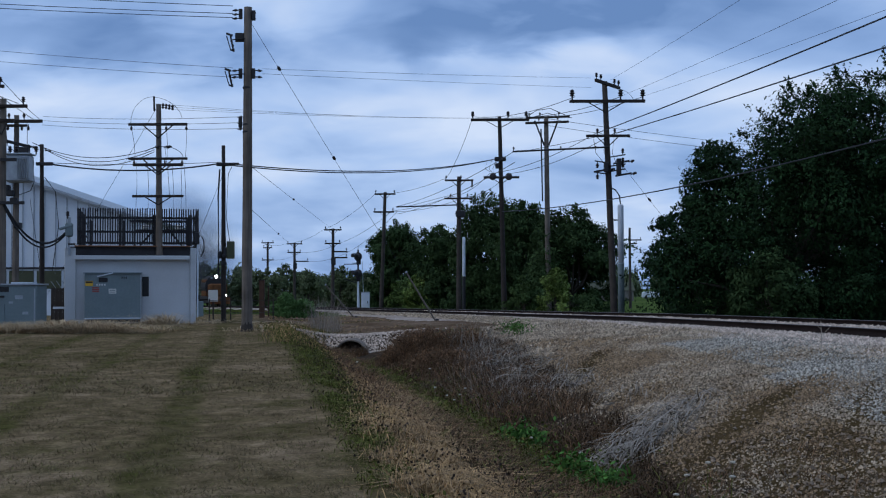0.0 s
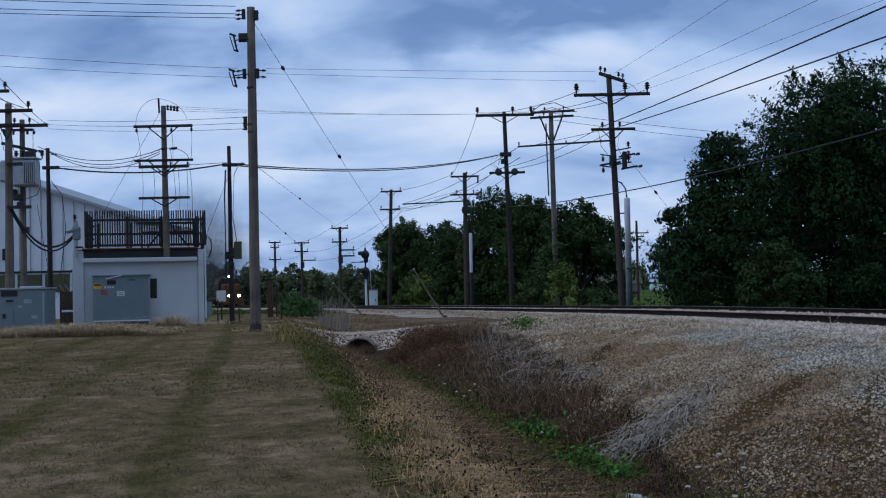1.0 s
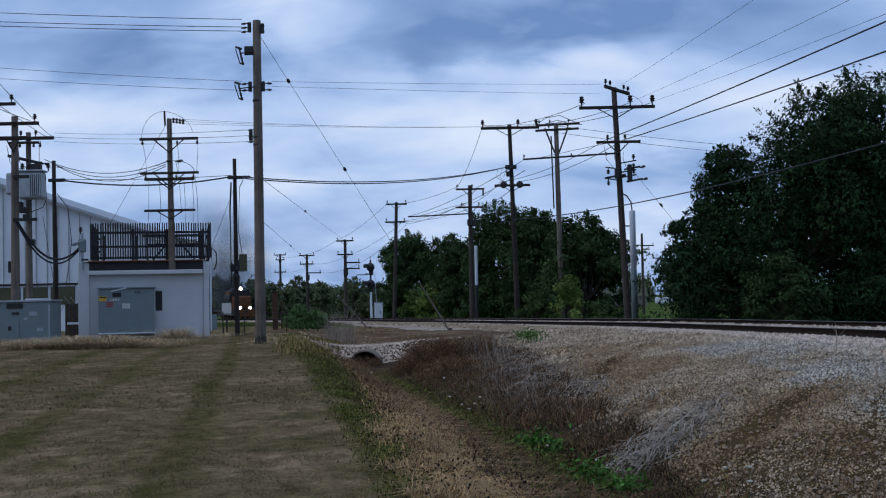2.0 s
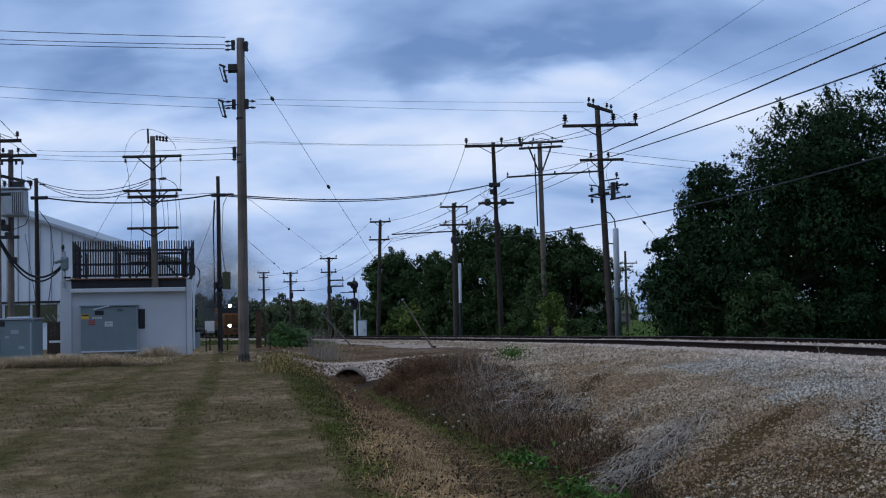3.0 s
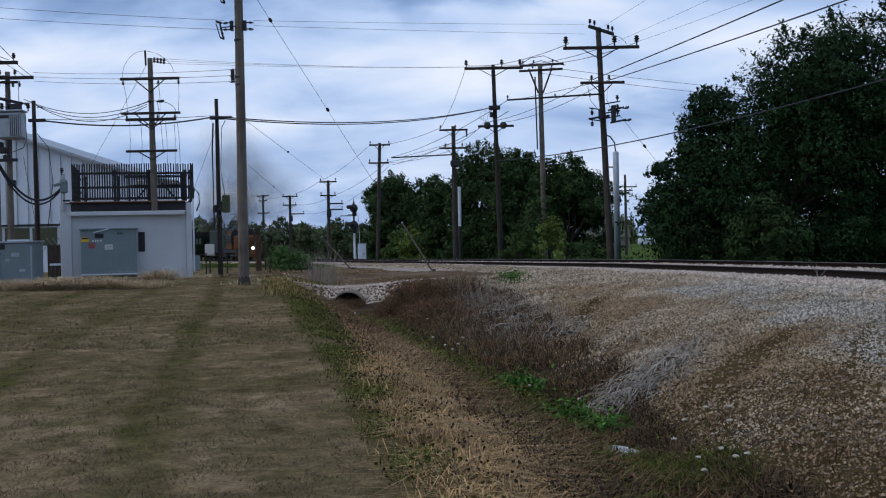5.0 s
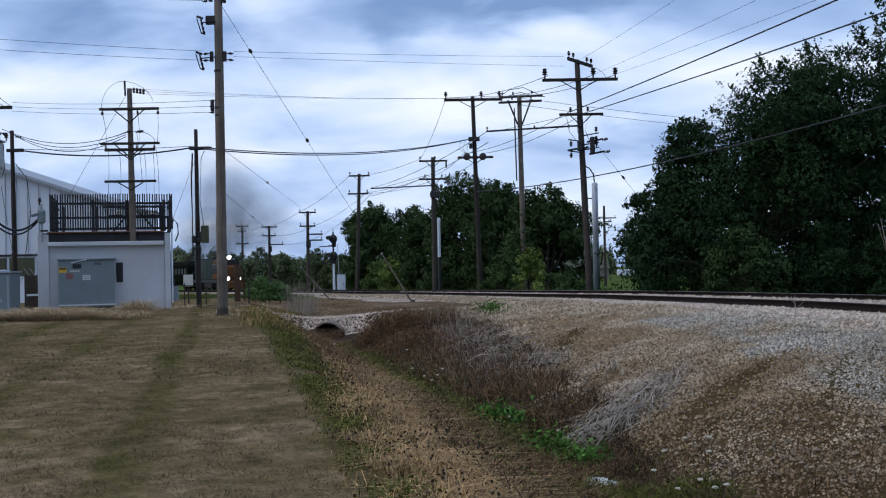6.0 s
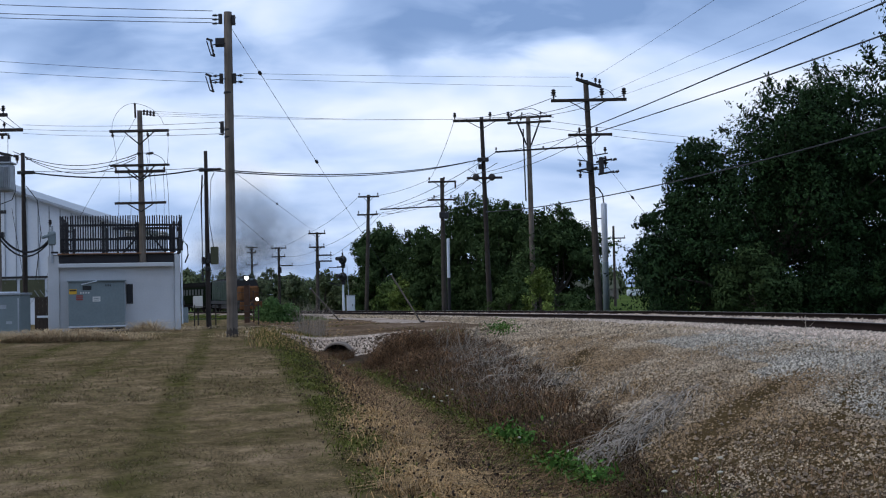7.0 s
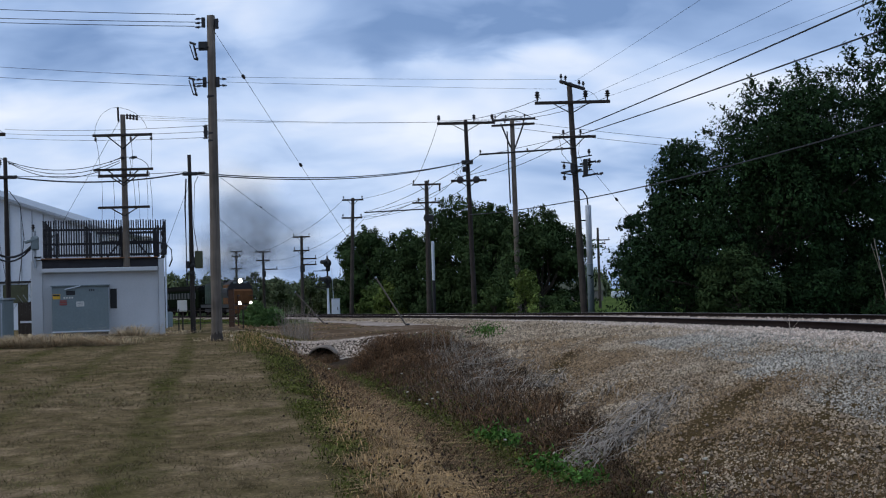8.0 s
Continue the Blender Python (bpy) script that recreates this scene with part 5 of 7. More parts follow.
def blades(name, xy, height, width, material, rng, label, lean=0.35, lift=0.0, category="grass", tip=0.25, droop=0.0):
    """Standing blades or stalks at the places xy, each bent once."""
    n = len(xy)
    z = ground_z(xy[:, 0], xy[:, 1]) + lift
    h = height * rng.uniform(0.5, 1.2, n)
    ang = rng.uniform(0, 6.2832, n)
    side = np.stack([np.cos(ang), np.sin(ang), np.zeros(n)], -1) * (width / 2)
    la = rng.uniform(0, 6.2832, n)
    lv = np.stack([np.cos(la), np.sin(la), np.zeros(n)], -1) * (h * rng.uniform(0.2, 1.0, n) * lean)[:, None]
    p0 = np.stack([xy[:, 0], xy[:, 1], z - 0.02], -1)
    up = np.array([0, 0, 1.0])
    p1 = p0 + up * (h * 0.55)[:, None] + lv * 0.35
    p2 = p0 + up * (h * (1 - droop))[:, None] + lv * (1 + droop * 2)
    v = np.stack([p0 - side, p0 + side, p1 - side * 0.8, p1 + side * 0.8, p2 - side * tip, p2 + side * tip], 1).reshape(-1, 3)
    i = np.arange(n)[:, None] * 6
    q = np.concatenate([i + np.array([[0, 1, 3, 2]]), i + np.array([[2, 3, 5, 4]])], 0)
    return raw(name, v, q, M[material], label, category)


def strip(n, y0, y1, a, b, rng, power=1.0, clump=0.0, wild=0.25):
    """Places along the lawn's edge: offsets a to b metres from it, denser towards y0 for power over one."""
    y = y0 + (y1 - y0) * rng.uniform(0, 1, n) ** power
    x = lawn_edge(y) + rng.uniform(a, b, n) + rng.normal(0, wild, n)
    if clump:
        k = rng.integers(0, max(1, n // 30), n)
        cx, cy = rng.normal(0, clump, (2, max(1, n // 30)))
        x, y = x * 0.3 + 0.7 * (x[k] + rng.normal(0, clump, n)), y * 0.3 + 0.7 * (y[k] + rng.normal(0, clump, n))
    return np.stack([x, y], -1)


def gappy(xy, rng, keep=0.5, size=1.0, seed=0.0):
    """Thins a scatter into uneven drifts and bare spots."""
    x, y = xy[:, 0] / size, xy[:, 1] / size
    f = np.sin(2.3 * x + 1.7 * np.sin(1.3 * y + seed)) + np.sin(1.9 * y - 1.1 * x + seed * 2) + 0.7 * np.sin(4.7 * x + 3.1 * y + seed) + rng.normal(0, 0.5, len(x))
    return xy[f > np.quantile(f, 1 - keep)]


def patch(n, x, y, rx, ry, rng):
    a, r = rng.uniform(0, 6.2832, n), np.sqrt(rng.uniform(0, 1, n))
    return np.stack([x + rx * r * np.cos(a), y + ry * r * np.sin(a)], -1)


def lying(xy, length, rng, pile=0.08):
    """Dead stalks fallen down the slope, each a thin strip arched a little over the stones."""
    n = len(xy)
    a = rng.normal(4.05, 0.38, n)
    L = length * rng.uniform(0.4, 1.2, n)
    pts = []
    for f, up in ((0.0, 0.02), (0.5, 0.06), (1.0, 0.03)):
        x, y = xy[:, 0] + np.cos(a) * L * f, xy[:, 1] + np.sin(a) * L * f
        pts.append(np.stack([x, y, ground_z(x, y) + up + rng.uniform(0, pile, n)], -1))
    side = np.stack([-np.sin(a), np.cos(a), rng.normal(0, 0.6, n)], -1) * 0.006
    v = np.stack([pts[0] - side, pts[0] + side, pts[1] - side, pts[1] + side, pts[2] - side * 0.4, pts[2] + side * 0.4], 1).reshape(-1, 3)
    i = np.arange(n)[:, None] * 6
    q = np.concatenate([i + np.array([[0, 1, 3, 2]]), i + np.array([[2, 3, 5, 4]])], 0)
    return raw("dead_stalks", v, q, M["pale_straw"], "grey dead stalks fallen over the stones", "weeds")


def undergrowth():
    rng = np.random.default_rng(17)
    # the mown turf: short blades in uneven tufts, dry and living mixed
    for n, y0, y1, h, w, material, keep in ((46000, 6.2, 20, 0.040, 0.008, "turf", 0.65), (26000, 18, 46, 0.055, 0.016, "turf", 0.6), (16000, 6.2, 22, 0.038, 0.008, "green_weed", 0.3), (9000, 18, 46, 0.05, 0.015, "green_weed", 0.22)):
        y = y0 + (y1 - y0) * rng.uniform(0, 1, n) ** 1.2
        x = lawn_edge(y) - rng.uniform(0, 1, n) * (lawn_edge(y) + 0.40 * y)
        blades("lawn_grass", gappy(np.stack([x, y], -1), rng, keep, 0.35, h * 90), h, w, material, rng, "short mown grass blades on the dry lawn", 1.3)
    # straw-coloured dead grass lies over the bank, thickest close by
    def bank_spots(n, y0, y1, power=1.0):
        y = y0 + (y1 - y0) * rng.uniform(0, 1, n) ** power
        a, b = np.interp(y, (7, 12, 22, 43), (0.15, 0.3, 0.95, 1.3)), np.interp(y, (7, 11.5, 16, 21, 43), (0.85, 0.95, 1.4, 1.7, 2.4))
        return np.stack([lawn_edge(y) + a + (b - a) * rng.uniform(0, 1, n) + rng.normal(0, 0.16, n), y], -1)

    blades("dry_grass", gappy(bank_spots(34000, 6.8, 22), rng, 0.62, 0.5, 1.0), 0.24, 0.010, "straw", rng, "straw-coloured dead grass lying over the ditch bank", 1.5, droop=0.5)
    blades("dead_mat", gappy(bank_spots(14000, 6.8, 24), rng, 0.7, 0.6, 1.3), 0.10, 0.010, "straw", rng, "matted short dead grass on the ditch bank", 1.0, droop=0.3)
    blades("dry_grass", gappy(bank_spots(8000, 20, 43), rng, 0.6, 1.1, 2.0), 0.22, 0.014, "straw", rng, "thin straw-coloured dead grass on the ditch bank", 1.0, droop=0.3)
    blades("brown_weeds", gappy(bank_spots(13000, 17, 43), rng, 0.65, 0.9, 4.0), 0.28, 0.011, "rusty_weed", rng, "brown withered weeds along the ditch", 1.2, category="weeds", droop=0.25)
    # green fringe between the mown lawn and the dead grass
    def fringe_spots(n, y0, y1, power=1.2):
        y = y0 + (y1 - y0) * rng.uniform(0, 1, n) ** power
        return np.stack([lawn_edge(y) - 0.12 + (0.2 + 0.034 * (y - 5)) * rng.uniform(0, 1, n) + rng.normal(0, 0.10, n), y], -1)

    blades("green_weeds", gappy(fringe_spots(12000, 6.5, 44), rng, 0.5, 0.6, 3.0), 0.13, 0.010, "green_weed", rng, "green weeds fringing the mown lawn", 1.2, category="weeds", droop=0.2)
    xy = gappy(fringe_spots(13000, 6.5, 44), rng, 0.4, 0.6, 3.4)
    c = np.stack([xy[:, 0], xy[:, 1], ground_z(xy[:, 0], xy[:, 1]) + rng.uniform(0.0, 0.17, len(xy))], -1)
    v, q = leaf_quads(c, 0.036, rng, 1.0)
    raw("green_weeds", v, q, M["green_weed"], "small-leaved green weeds fringing the mown lawn", "weeds")
    for n, a, b, k in ((1800, 0.0, 0.6, 6.0), (1500, 0.5, 1.5, 6.6)):
        xy = gappy(strip(n, 7, 36, a, b, rng, 1.1), rng, 0.7, 0.9, k)
        c = np.stack([xy[:, 0], xy[:, 1], ground_z(xy[:, 0], xy[:, 1]) + rng.uniform(0.10, 0.32, len(xy))], -1)
        v, q = leaf_quads(c, 0.028, rng, 1.0, slim=0.4)
        raw("seed_heads", v, q, M["seed"], "dark dried seed heads among the bank grass", "weeds")
    # small green tufts in the turf
    y = 6.5 + 36 * rng.uniform(0, 1, 150) ** 1.3
    x = lawn_edge(y) - rng.uniform(0, 1, 150) ** 1.3 * (lawn_edge(y) + 0.40 * y)
    xy = np.repeat(np.stack([x, y], -1), 44, 0) + rng.normal(0, 0.13, (150 * 44, 2))
    blades("lawn_weeds", xy, 0.03, 0.008, "green_weed", rng, "small green weed tufts in the dry lawn", 1.6, category="weeds")
    # ditch floor: green weeds down the middle, withered brown growth and dark twigs up the toe of the slope
    y = rng.uniform(14, 34, 9000)
    blades("ditch_weeds", gappy(np.stack([ditch_x(y) + rng.normal(-0.45, 0.4, len(y)), y], -1), rng, 0.65, 0.9, 7.0), 0.30, 0.011, "green_weed", rng, "green weeds on the ditch floor", 1.1, category="weeds", droop=0.2)
    y = rng.uniform(15, 34, 9000)
    xy = gappy(np.stack([ditch_x(y) + rng.normal(-0.4, 0.38, len(y)), y], -1), rng, 0.6, 0.8, 7.7)
    c = np.stack([xy[:, 0], xy[:, 1], ground_z(xy[:, 0], xy[:, 1]) + rng.uniform(0.02, 0.36, len(xy))], -1)
    v, q = leaf_quads(c, 0.06, rng, 1.0)
    raw("ditch_weeds", v, q, M["green_weed"], "small-leaved green weeds on the ditch floor", "weeds")
    y = rng.uniform(9.5, 40, 24000)
    lo = np.interp(y, (9, 15, 22), (lawn_edge(9.0) + 0.9, lawn_edge(15.0) + 1.4, ditch_x(22.0) - 0.9)) * (y < 22) + (ditch_x(y) - 0.9) * (y >= 22)
    x = lo + (stone_edge(y) - lo) * rng.uniform(0, 1, len(y))
    blades("brown_weeds", gappy(np.stack([x, y], -1), rng, 0.55, 1.1, 8.0), 0.30, 0.015, "rusty_weed", rng, "brown withered weeds along the ditch", 0.9, category="weeds", droop=0.2)
    y = rng.uniform(13, 40, 11000)
    x = lawn_edge(y) + 0.8 + 0.02 * (y - 13) + 1.5 * rng.uniform(0, 1, len(y))
    blades("brown_weeds", gappy(np.stack([x, y], -1), rng, 0.6, 0.8, 8.8), 0.30, 0.016, "rusty_weed", rng, "brown withered weeds on the ditch bank", 0.8, category="weeds", droop=0.15)
    blades("green_weeds", gappy(np.stack([x + 0.1, y], -1), rng, 0.30, 0.9, 8.3), 0.26, 0.015, "green_weed", rng, "green weeds among dead grass on the ditch bank", 0.8, category="weeds", droop=0.15)
    y = 6.8 + 13 * rng.uniform(0, 1, 10000)
    x = lawn_edge(y) + np.interp(y, (7, 11.5, 16, 21), (0.75, 0.85, 1.3, 1.6)) + np.abs(rng.normal(0, 0.75, len(y)))
    blades("ditch_weeds", gappy(np.stack([x, y], -1), rng, 0.7, 0.6, 5.2), 0.30, 0.013, "twig", rng, "dark withered weeds on the ditch bank", 0.8, category="weeds", droop=0.15)
    blades("ditch_weeds", gappy(np.stack([x + 0.1, y], -1), rng, 0.45, 0.5, 5.9), 0.26, 0.015, "green_weed", rng, "green weeds on the ditch bank", 1.1, category="weeds", droop=0.25)
    y = rng.uniform(10, 40, 20000)
    x = ditch_x(y) + (stone_edge(y) + 0.3 - ditch_x(y)) * rng.uniform(-0.2, 1, len(y))
    blades("dark_twigs", gappy(np.stack([x, y], -1), rng, 0.7, 1.2, 9.0), 0.28, 0.013, "twig", rng, "dark dead twigs at the foot of the bank", 1.2, category="weeds", droop=0.4)
    for n, material, label in ((9000, "twig", "withered dark leaves on ditch weeds"), (5000, "rusty_weed", "withered brown leaves on ditch weeds"), (5000, "green_weed", "small green leaves on ditch weeds")):
        y = 9 + 27 * rng.uniform(0, 1, n) ** 1.2
        x = lawn_edge(y) + np.interp(y, (7, 11.5, 16, 36), (0.8, 0.9, 1.35, 1.9)) + (ditch_x(y) + 0.6 - lawn_edge(y) - 0.9) * rng.uniform(0, 1, n)
        xy = gappy(np.stack([x, y], -1), rng, 0.6, 0.5, n * 0.01)
        c = np.stack([xy[:, 0], xy[:, 1], ground_z(xy[:, 0], xy[:, 1]) + rng.uniform(0.04, 0.30, len(xy))], -1)
        v, q = leaf_quads(c, 0.036, rng, 1.0, slim=0.3)
        raw("ditch_weeds", v, q, M[material], label, "weeds")
    y = rng.uniform(9.5, 15, 3000)
    x = stone_edge(y) - 0.3 + 2.4 * rng.uniform(0, 1, len(y)) ** 1.5
    blades("dark_twigs", gappy(np.stack([x, y], -1), rng, 0.5, 0.7, 9.7), 0.18, 0.010, "rusty_weed", rng, "dark dead twigs among the stones", 1.7, category="weeds", droop=0.4)
    # grey tangle of leafless stalks between the thicket and the stones
    y = rng.uniform(22, 39, 2600)
    x = stone_edge(y) - 0.75 + rng.normal(0, 0.6, len(y))
    blades("grey_twigs", gappy(np.stack([x, y], -1), rng, 0.6, 1.0, 9.9), 0.46, 0.008, "pale_straw", rng, "grey tangle of leafless stalks on the bank", 1.4, category="weeds", droop=0.3)
    # fallen stalks
    f = rng.uniform(0, 1, 460) ** 1.5
    lying(np.stack([2.35 + 1.75 * f + rng.normal(0, 0.2, 460), 16.6 + 3.0 * f + rng.normal(0, 0.3, 460)], -1), 0.75, rng, 0.22)
    for cx, cy, rx, ry, k, h in ((2.7, 25.2, 0.5, 1.1, 90, 0.7), (2.2, 28.5, 0.7, 1.8, 120, 0.7), (1.9, 33.0, 0.8, 2.2, 140, 0.7), (3.2, 21.5, 0.5, 0.9, 40, 0.5)):
        lying(patch(k, cx, cy, rx, ry, rng), h, rng, 0.2)
    # rust-brown thicket beside the culvert: a dome of fine dead growth
    for cx, cy, rx, ry, k, h in ((-0.75, 38.7, 1.25, 2.0, 9000, 0.95), (0.45, 39.2, 0.95, 1.6, 4500, 0.75), (-0.3, 35.2, 1.1, 1.6, 3500, 0.5)):
        xy = patch(k, cx, cy, rx, ry, rng)
        near = np.hypot((xy[:, 0] - cx) / rx, (xy[:, 1] - cy) / ry)
        blades("brown_thicket", xy, h * (1.0 - 0.75 * near ** 2), 0.012, "rusty_weed", rng, "rust-brown dead thicket beside the culvert", 0.9, category="weeds", droop=0.15)
        top = patch(k // 2, cx, cy, rx, ry, rng)
        near = np.hypot((top[:, 0] - cx) / rx, (top[:, 1] - cy) / ry)
        c = np.stack([top[:, 0], top[:, 1], ground_z(top[:, 0], top[:, 1]) + h * (1.05 - 0.8 * near ** 2) * rng.uniform(0.4, 1.0, len(top))], -1)
        v, q = leaf_quads(c, 0.06, rng, 0.5)
        raw("brown_thicket", v, q, M["rusty_weed"], "withered leaves of the rust-brown thicket", "weeds")
    blades("brown_weeds", patch(500, float(ditch_x(43.2)) + 0.1, 43.1, 0.65, 0.5, rng), 0.42, 0.014, "rusty_weed", rng, "brown withered weeds before the culvert mouth", 0.9, category="weeds", droop=0.2)
    blades("grey_twigs", patch(160, 0.9, 38.5, 1.0, 1.6, rng), 0.9, 0.010, "pale_straw", rng, "grey leafless twigs on the bank", 0.7, category="weeds")
    blades("grey_twigs", patch(260, -4.6, 48.0, 0.6, 1.4, rng), 1.2, 0.010, "pale_straw", rng, "grey leafless twigs beside the crossing", 0.6, category="weeds")
    blades("yellow_weeds", strip(3000, 33, 47, -0.2, 1.6, rng), 0.17, 0.016, "straw", rng, "yellowing weeds at the far end of the ditch", 0.6, category="weeds")
    blades("yellow_weeds", strip(4000, 33, 48, -0.3, 1.7, rng), 0.17, 0.016, "green_weed", rng, "yellowing weeds at the far end of the ditch", 0.6, category="weeds")
    # long grass before the house and cabinets
    for cx, cy, rx, ry, k, h in ((-13.3, 40.6, 1.0, 0.5, 2400, 0.42), (-12.0, 40.4, 0.7, 0.5, 2200, 0.46), (-10.6, 40.8, 0.6, 0.4, 1500, 0.44), (-9.6, 41.0, 0.5, 0.4, 500, 0.3), (-14.6, 41.0, 1.0, 0.5, 1500, 0.36), (-11.2, 48.5, 0.5, 0.4, 1000, 0.55), (-10.0, 49.6, 1.2, 0.7, 500, 0.2),
                                 (-8.0, 51.0, 2.2, 1.8, 1000, 0.15), (-6.6, 41.6, 0.6, 0.5, 350, 0.2), (-5.9, 46.5, 1.0, 2.0, 700, 0.16)):
        tx, ty, size = rng.normal(cx, rx * 0.7, 9), rng.normal(cy, ry * 0.6, 9), rng.uniform(0.08, 0.28, 9)
        tall = rng.uniform(0.35, 1.6, 9)
        pick = rng.integers(0, 9, k * 2 // 3)
        xy = np.stack([rng.normal(tx[pick], size[pick]), rng.normal(ty[pick], size[pick])], -1)
        blades("bleached_grass", xy, h * tall[pick], 0.017, "pale_grass", rng, "tufts of bleached dry grass before a wall", 2.2, droop=0.55)
    # rough grass behind the track
    y = rng.uniform(30, 64, 9000)
    blades("verge_grass", np.stack([track_x(y) + 3.2 + rng.exponential(2.0, len(y)), y], -1), 0.42, 0.03, "leaf_wood", rng, "rough dark grass behind the track", 0.8, droop=0.2)
    y = rng.uniform(58, 115, 13000)
    blades("verge_grass", np.stack([track_x(y) + 3.0 + rng.exponential(3.5, len(y)), y], -1), 0.48, 0.05, "leaf_mid", rng, "rough green grass behind the track", 0.7, droop=0.2)
    y = rng.uniform(92, 150, 2600)
    blades("verge_grass", np.stack([track_x(y) - 6.0 - rng.exponential(3.0, len(y)), y], -1), 0.24, 0.04, "green_weed", rng, "rough olive grass before the track", 0.5)
    # thin growth on the dirt crossing
    y = rng.uniform(46, 80, 4500)
    x = lawn_edge(y) + (track_x(y) - 7.8 - lawn_edge(y)) * rng.uniform(0, 1, 4500) ** 1.6
    blades("crossing_weeds", gappy(np.stack([x, y], -1), rng, 0.45, 2.2, 13.0), 0.09, 0.02, "straw", rng, "thin dry weeds on the dirt crossing", 1.2, category="weeds", droop=0.3)
    blades("crossing_weeds", gappy(np.stack([x + 0.1, y], -1), rng, 0.25, 2.6, 14.0), 0.11, 0.02, "green_weed", rng, "thin green weeds on the dirt crossing", 1.2, category="weeds", droop=0.3)
    # leafy plants in the ditch
    for x, y, r, h, k in ((1.16, 18.2, 0.30, 0.42, 900), (1.28, 18.7, 0.22, 0.34, 400), (1.60, 15.7, 0.26, 0.38, 700), (1.98, 15.1, 0.28, 0.30, 600),
                          (0.4, 40.5, 0.5, 0.5, 600), (2.4, 41.5, 0.5, 0.5, 600)):
        p = thing("leafy_weed", (x, y, gz(x, y)), "bright green leafy weed in the ditch", "plant", "ditch plants")
        c = np.stack([rng.normal(0, r * 0.55, k), rng.normal(0, r * 0.55, k), np.abs(rng.normal(0.6, 0.25, k)) * h], -1)
        v, q = leaf_quads(c, 0.085, rng, 2.0)
        raw("leaves", v, q, M["leafy"], "", "", "", p)
        bm = B()
        for j in range(7):
            rod(bm, (0, 0, -0.05), (rng.normal(0, r * 0.5), rng.normal(0, r * 0.5), h * 0.8), 0.008, 0.004, 5)
        part("stem", bm, M["green_weed"], p)
    for n, cx, cy, rx, ry in ((2600, 2.0, 12.4, 0.55, 1.0), (1600, 2.6, 12.2, 0.5, 0.9)):
        xy = patch(n, cx, cy, rx, ry, rng)
        blades("green_weeds", xy, 0.26, 0.012, "green_weed", rng, "green weeds round the flowers in the ditch", 0.8, category="weeds", droop=0.15)
    # white flower heads
    spots = [(0.2, 25.0), (0.32, 25.3), (0.42, 25.1), (0.05, 24.4), (-0.2, 26.5), (1.25, 17.9), (1.75, 16.3), (1.9, 16.2), (1.82, 16.6), (-0.35, 29.8), (-1.9, 27.0), (-2.9, 33.5), (-3.3, 35.2), (2.72, 13.95), (2.9, 13.65), (3.11, 13.4), (2.45, 13.15), (2.92, 12.6), (2.53, 12.3), (2.75, 11.65), (2.9, 11.8), (2.49, 11.85), (2.62, 11.7)]
    for x, y in spots:
        f = thing("white_flower", (x, y, gz(x, y)), "flat white flower head on a thin stalk", "flower", "white flowers")
        h = rng.uniform(0.22, 0.48)
        part("stalk", rod(B(), (0, 0, -0.03), (0.02, 0, h), 0.004, 0.003, 5), M["green_weed"], f)
        bm = B()
        bmesh.ops.create_icosphere(bm, subdivisions=2, radius=1)
        for v in bm.verts:
            r = 0.030 * (1 + 0.7 * noise.noise(v.co * 3 + Vector((x * 9, y * 7, 0))))
            v.co = Vector((v.co.x * r + 0.02, v.co.y * r, h + v.co.z * 0.016))
        part("umbel", bm, M["flower"], f)
    # bare saplings before the track
    for x, y, h, dx in ((7.85, 20.0, 1.85, -0.25), (8.0, 20.2, 1.3, -0.12), (5.9, 17.5, 0.75, 0.03), (7.2, 23.5, 0.55, 0.02), (5.1, 24.0, 0.6, 0.05)):
        s = thing("bare_sapling", (x, y, gz(x, y)), "thin pale leafless sapling on the stone bank", "plant", "bare saplings")
        bm = B()
        rod(bm, (0, 0, -0.1), (dx * 0.5, 0, h * 0.55), 0.009, 0.007, 6)
        rod(bm, (dx * 0.5, 0, h * 0.55), (dx, 0.05, h), 0.007, 0.003, 6)
        rod(bm, (dx * 0.4, 0, h * 0.45), (dx * 0.4 + 0.18, 0, h * 0.8), 0.005, 0.003, 5)
        rod(bm, (dx * 0.7, 0.02, h * 0.7), (dx * 0.7 - 0.14, 0.02, h * 0.95), 0.004, 0.002, 5)
        part("stem", bm, M["pale_straw"], s)
    b = thing("plastic_bag", (1.90, 13.35, gz(1.90, 13.35) + 0.10), "crumpled white plastic bag lying in the ditch", "litter")
    bm = B()
    bmesh.ops.create_icosphere(bm, subdivisions=3, radius=1)
    for v in bm.verts:
        k = 1 + 0.35 * noise.noise(v.co * 2.2) + 0.2 * noise.noise(v.co * 5)
        v.co = Vector((v.co.x * 0.20 * k, v.co.y * 0.15 * k, max(-0.12, v.co.z * 0.09 * k + 0.02)))
    part("film", bm, M["paper"], b)


undergrowth()


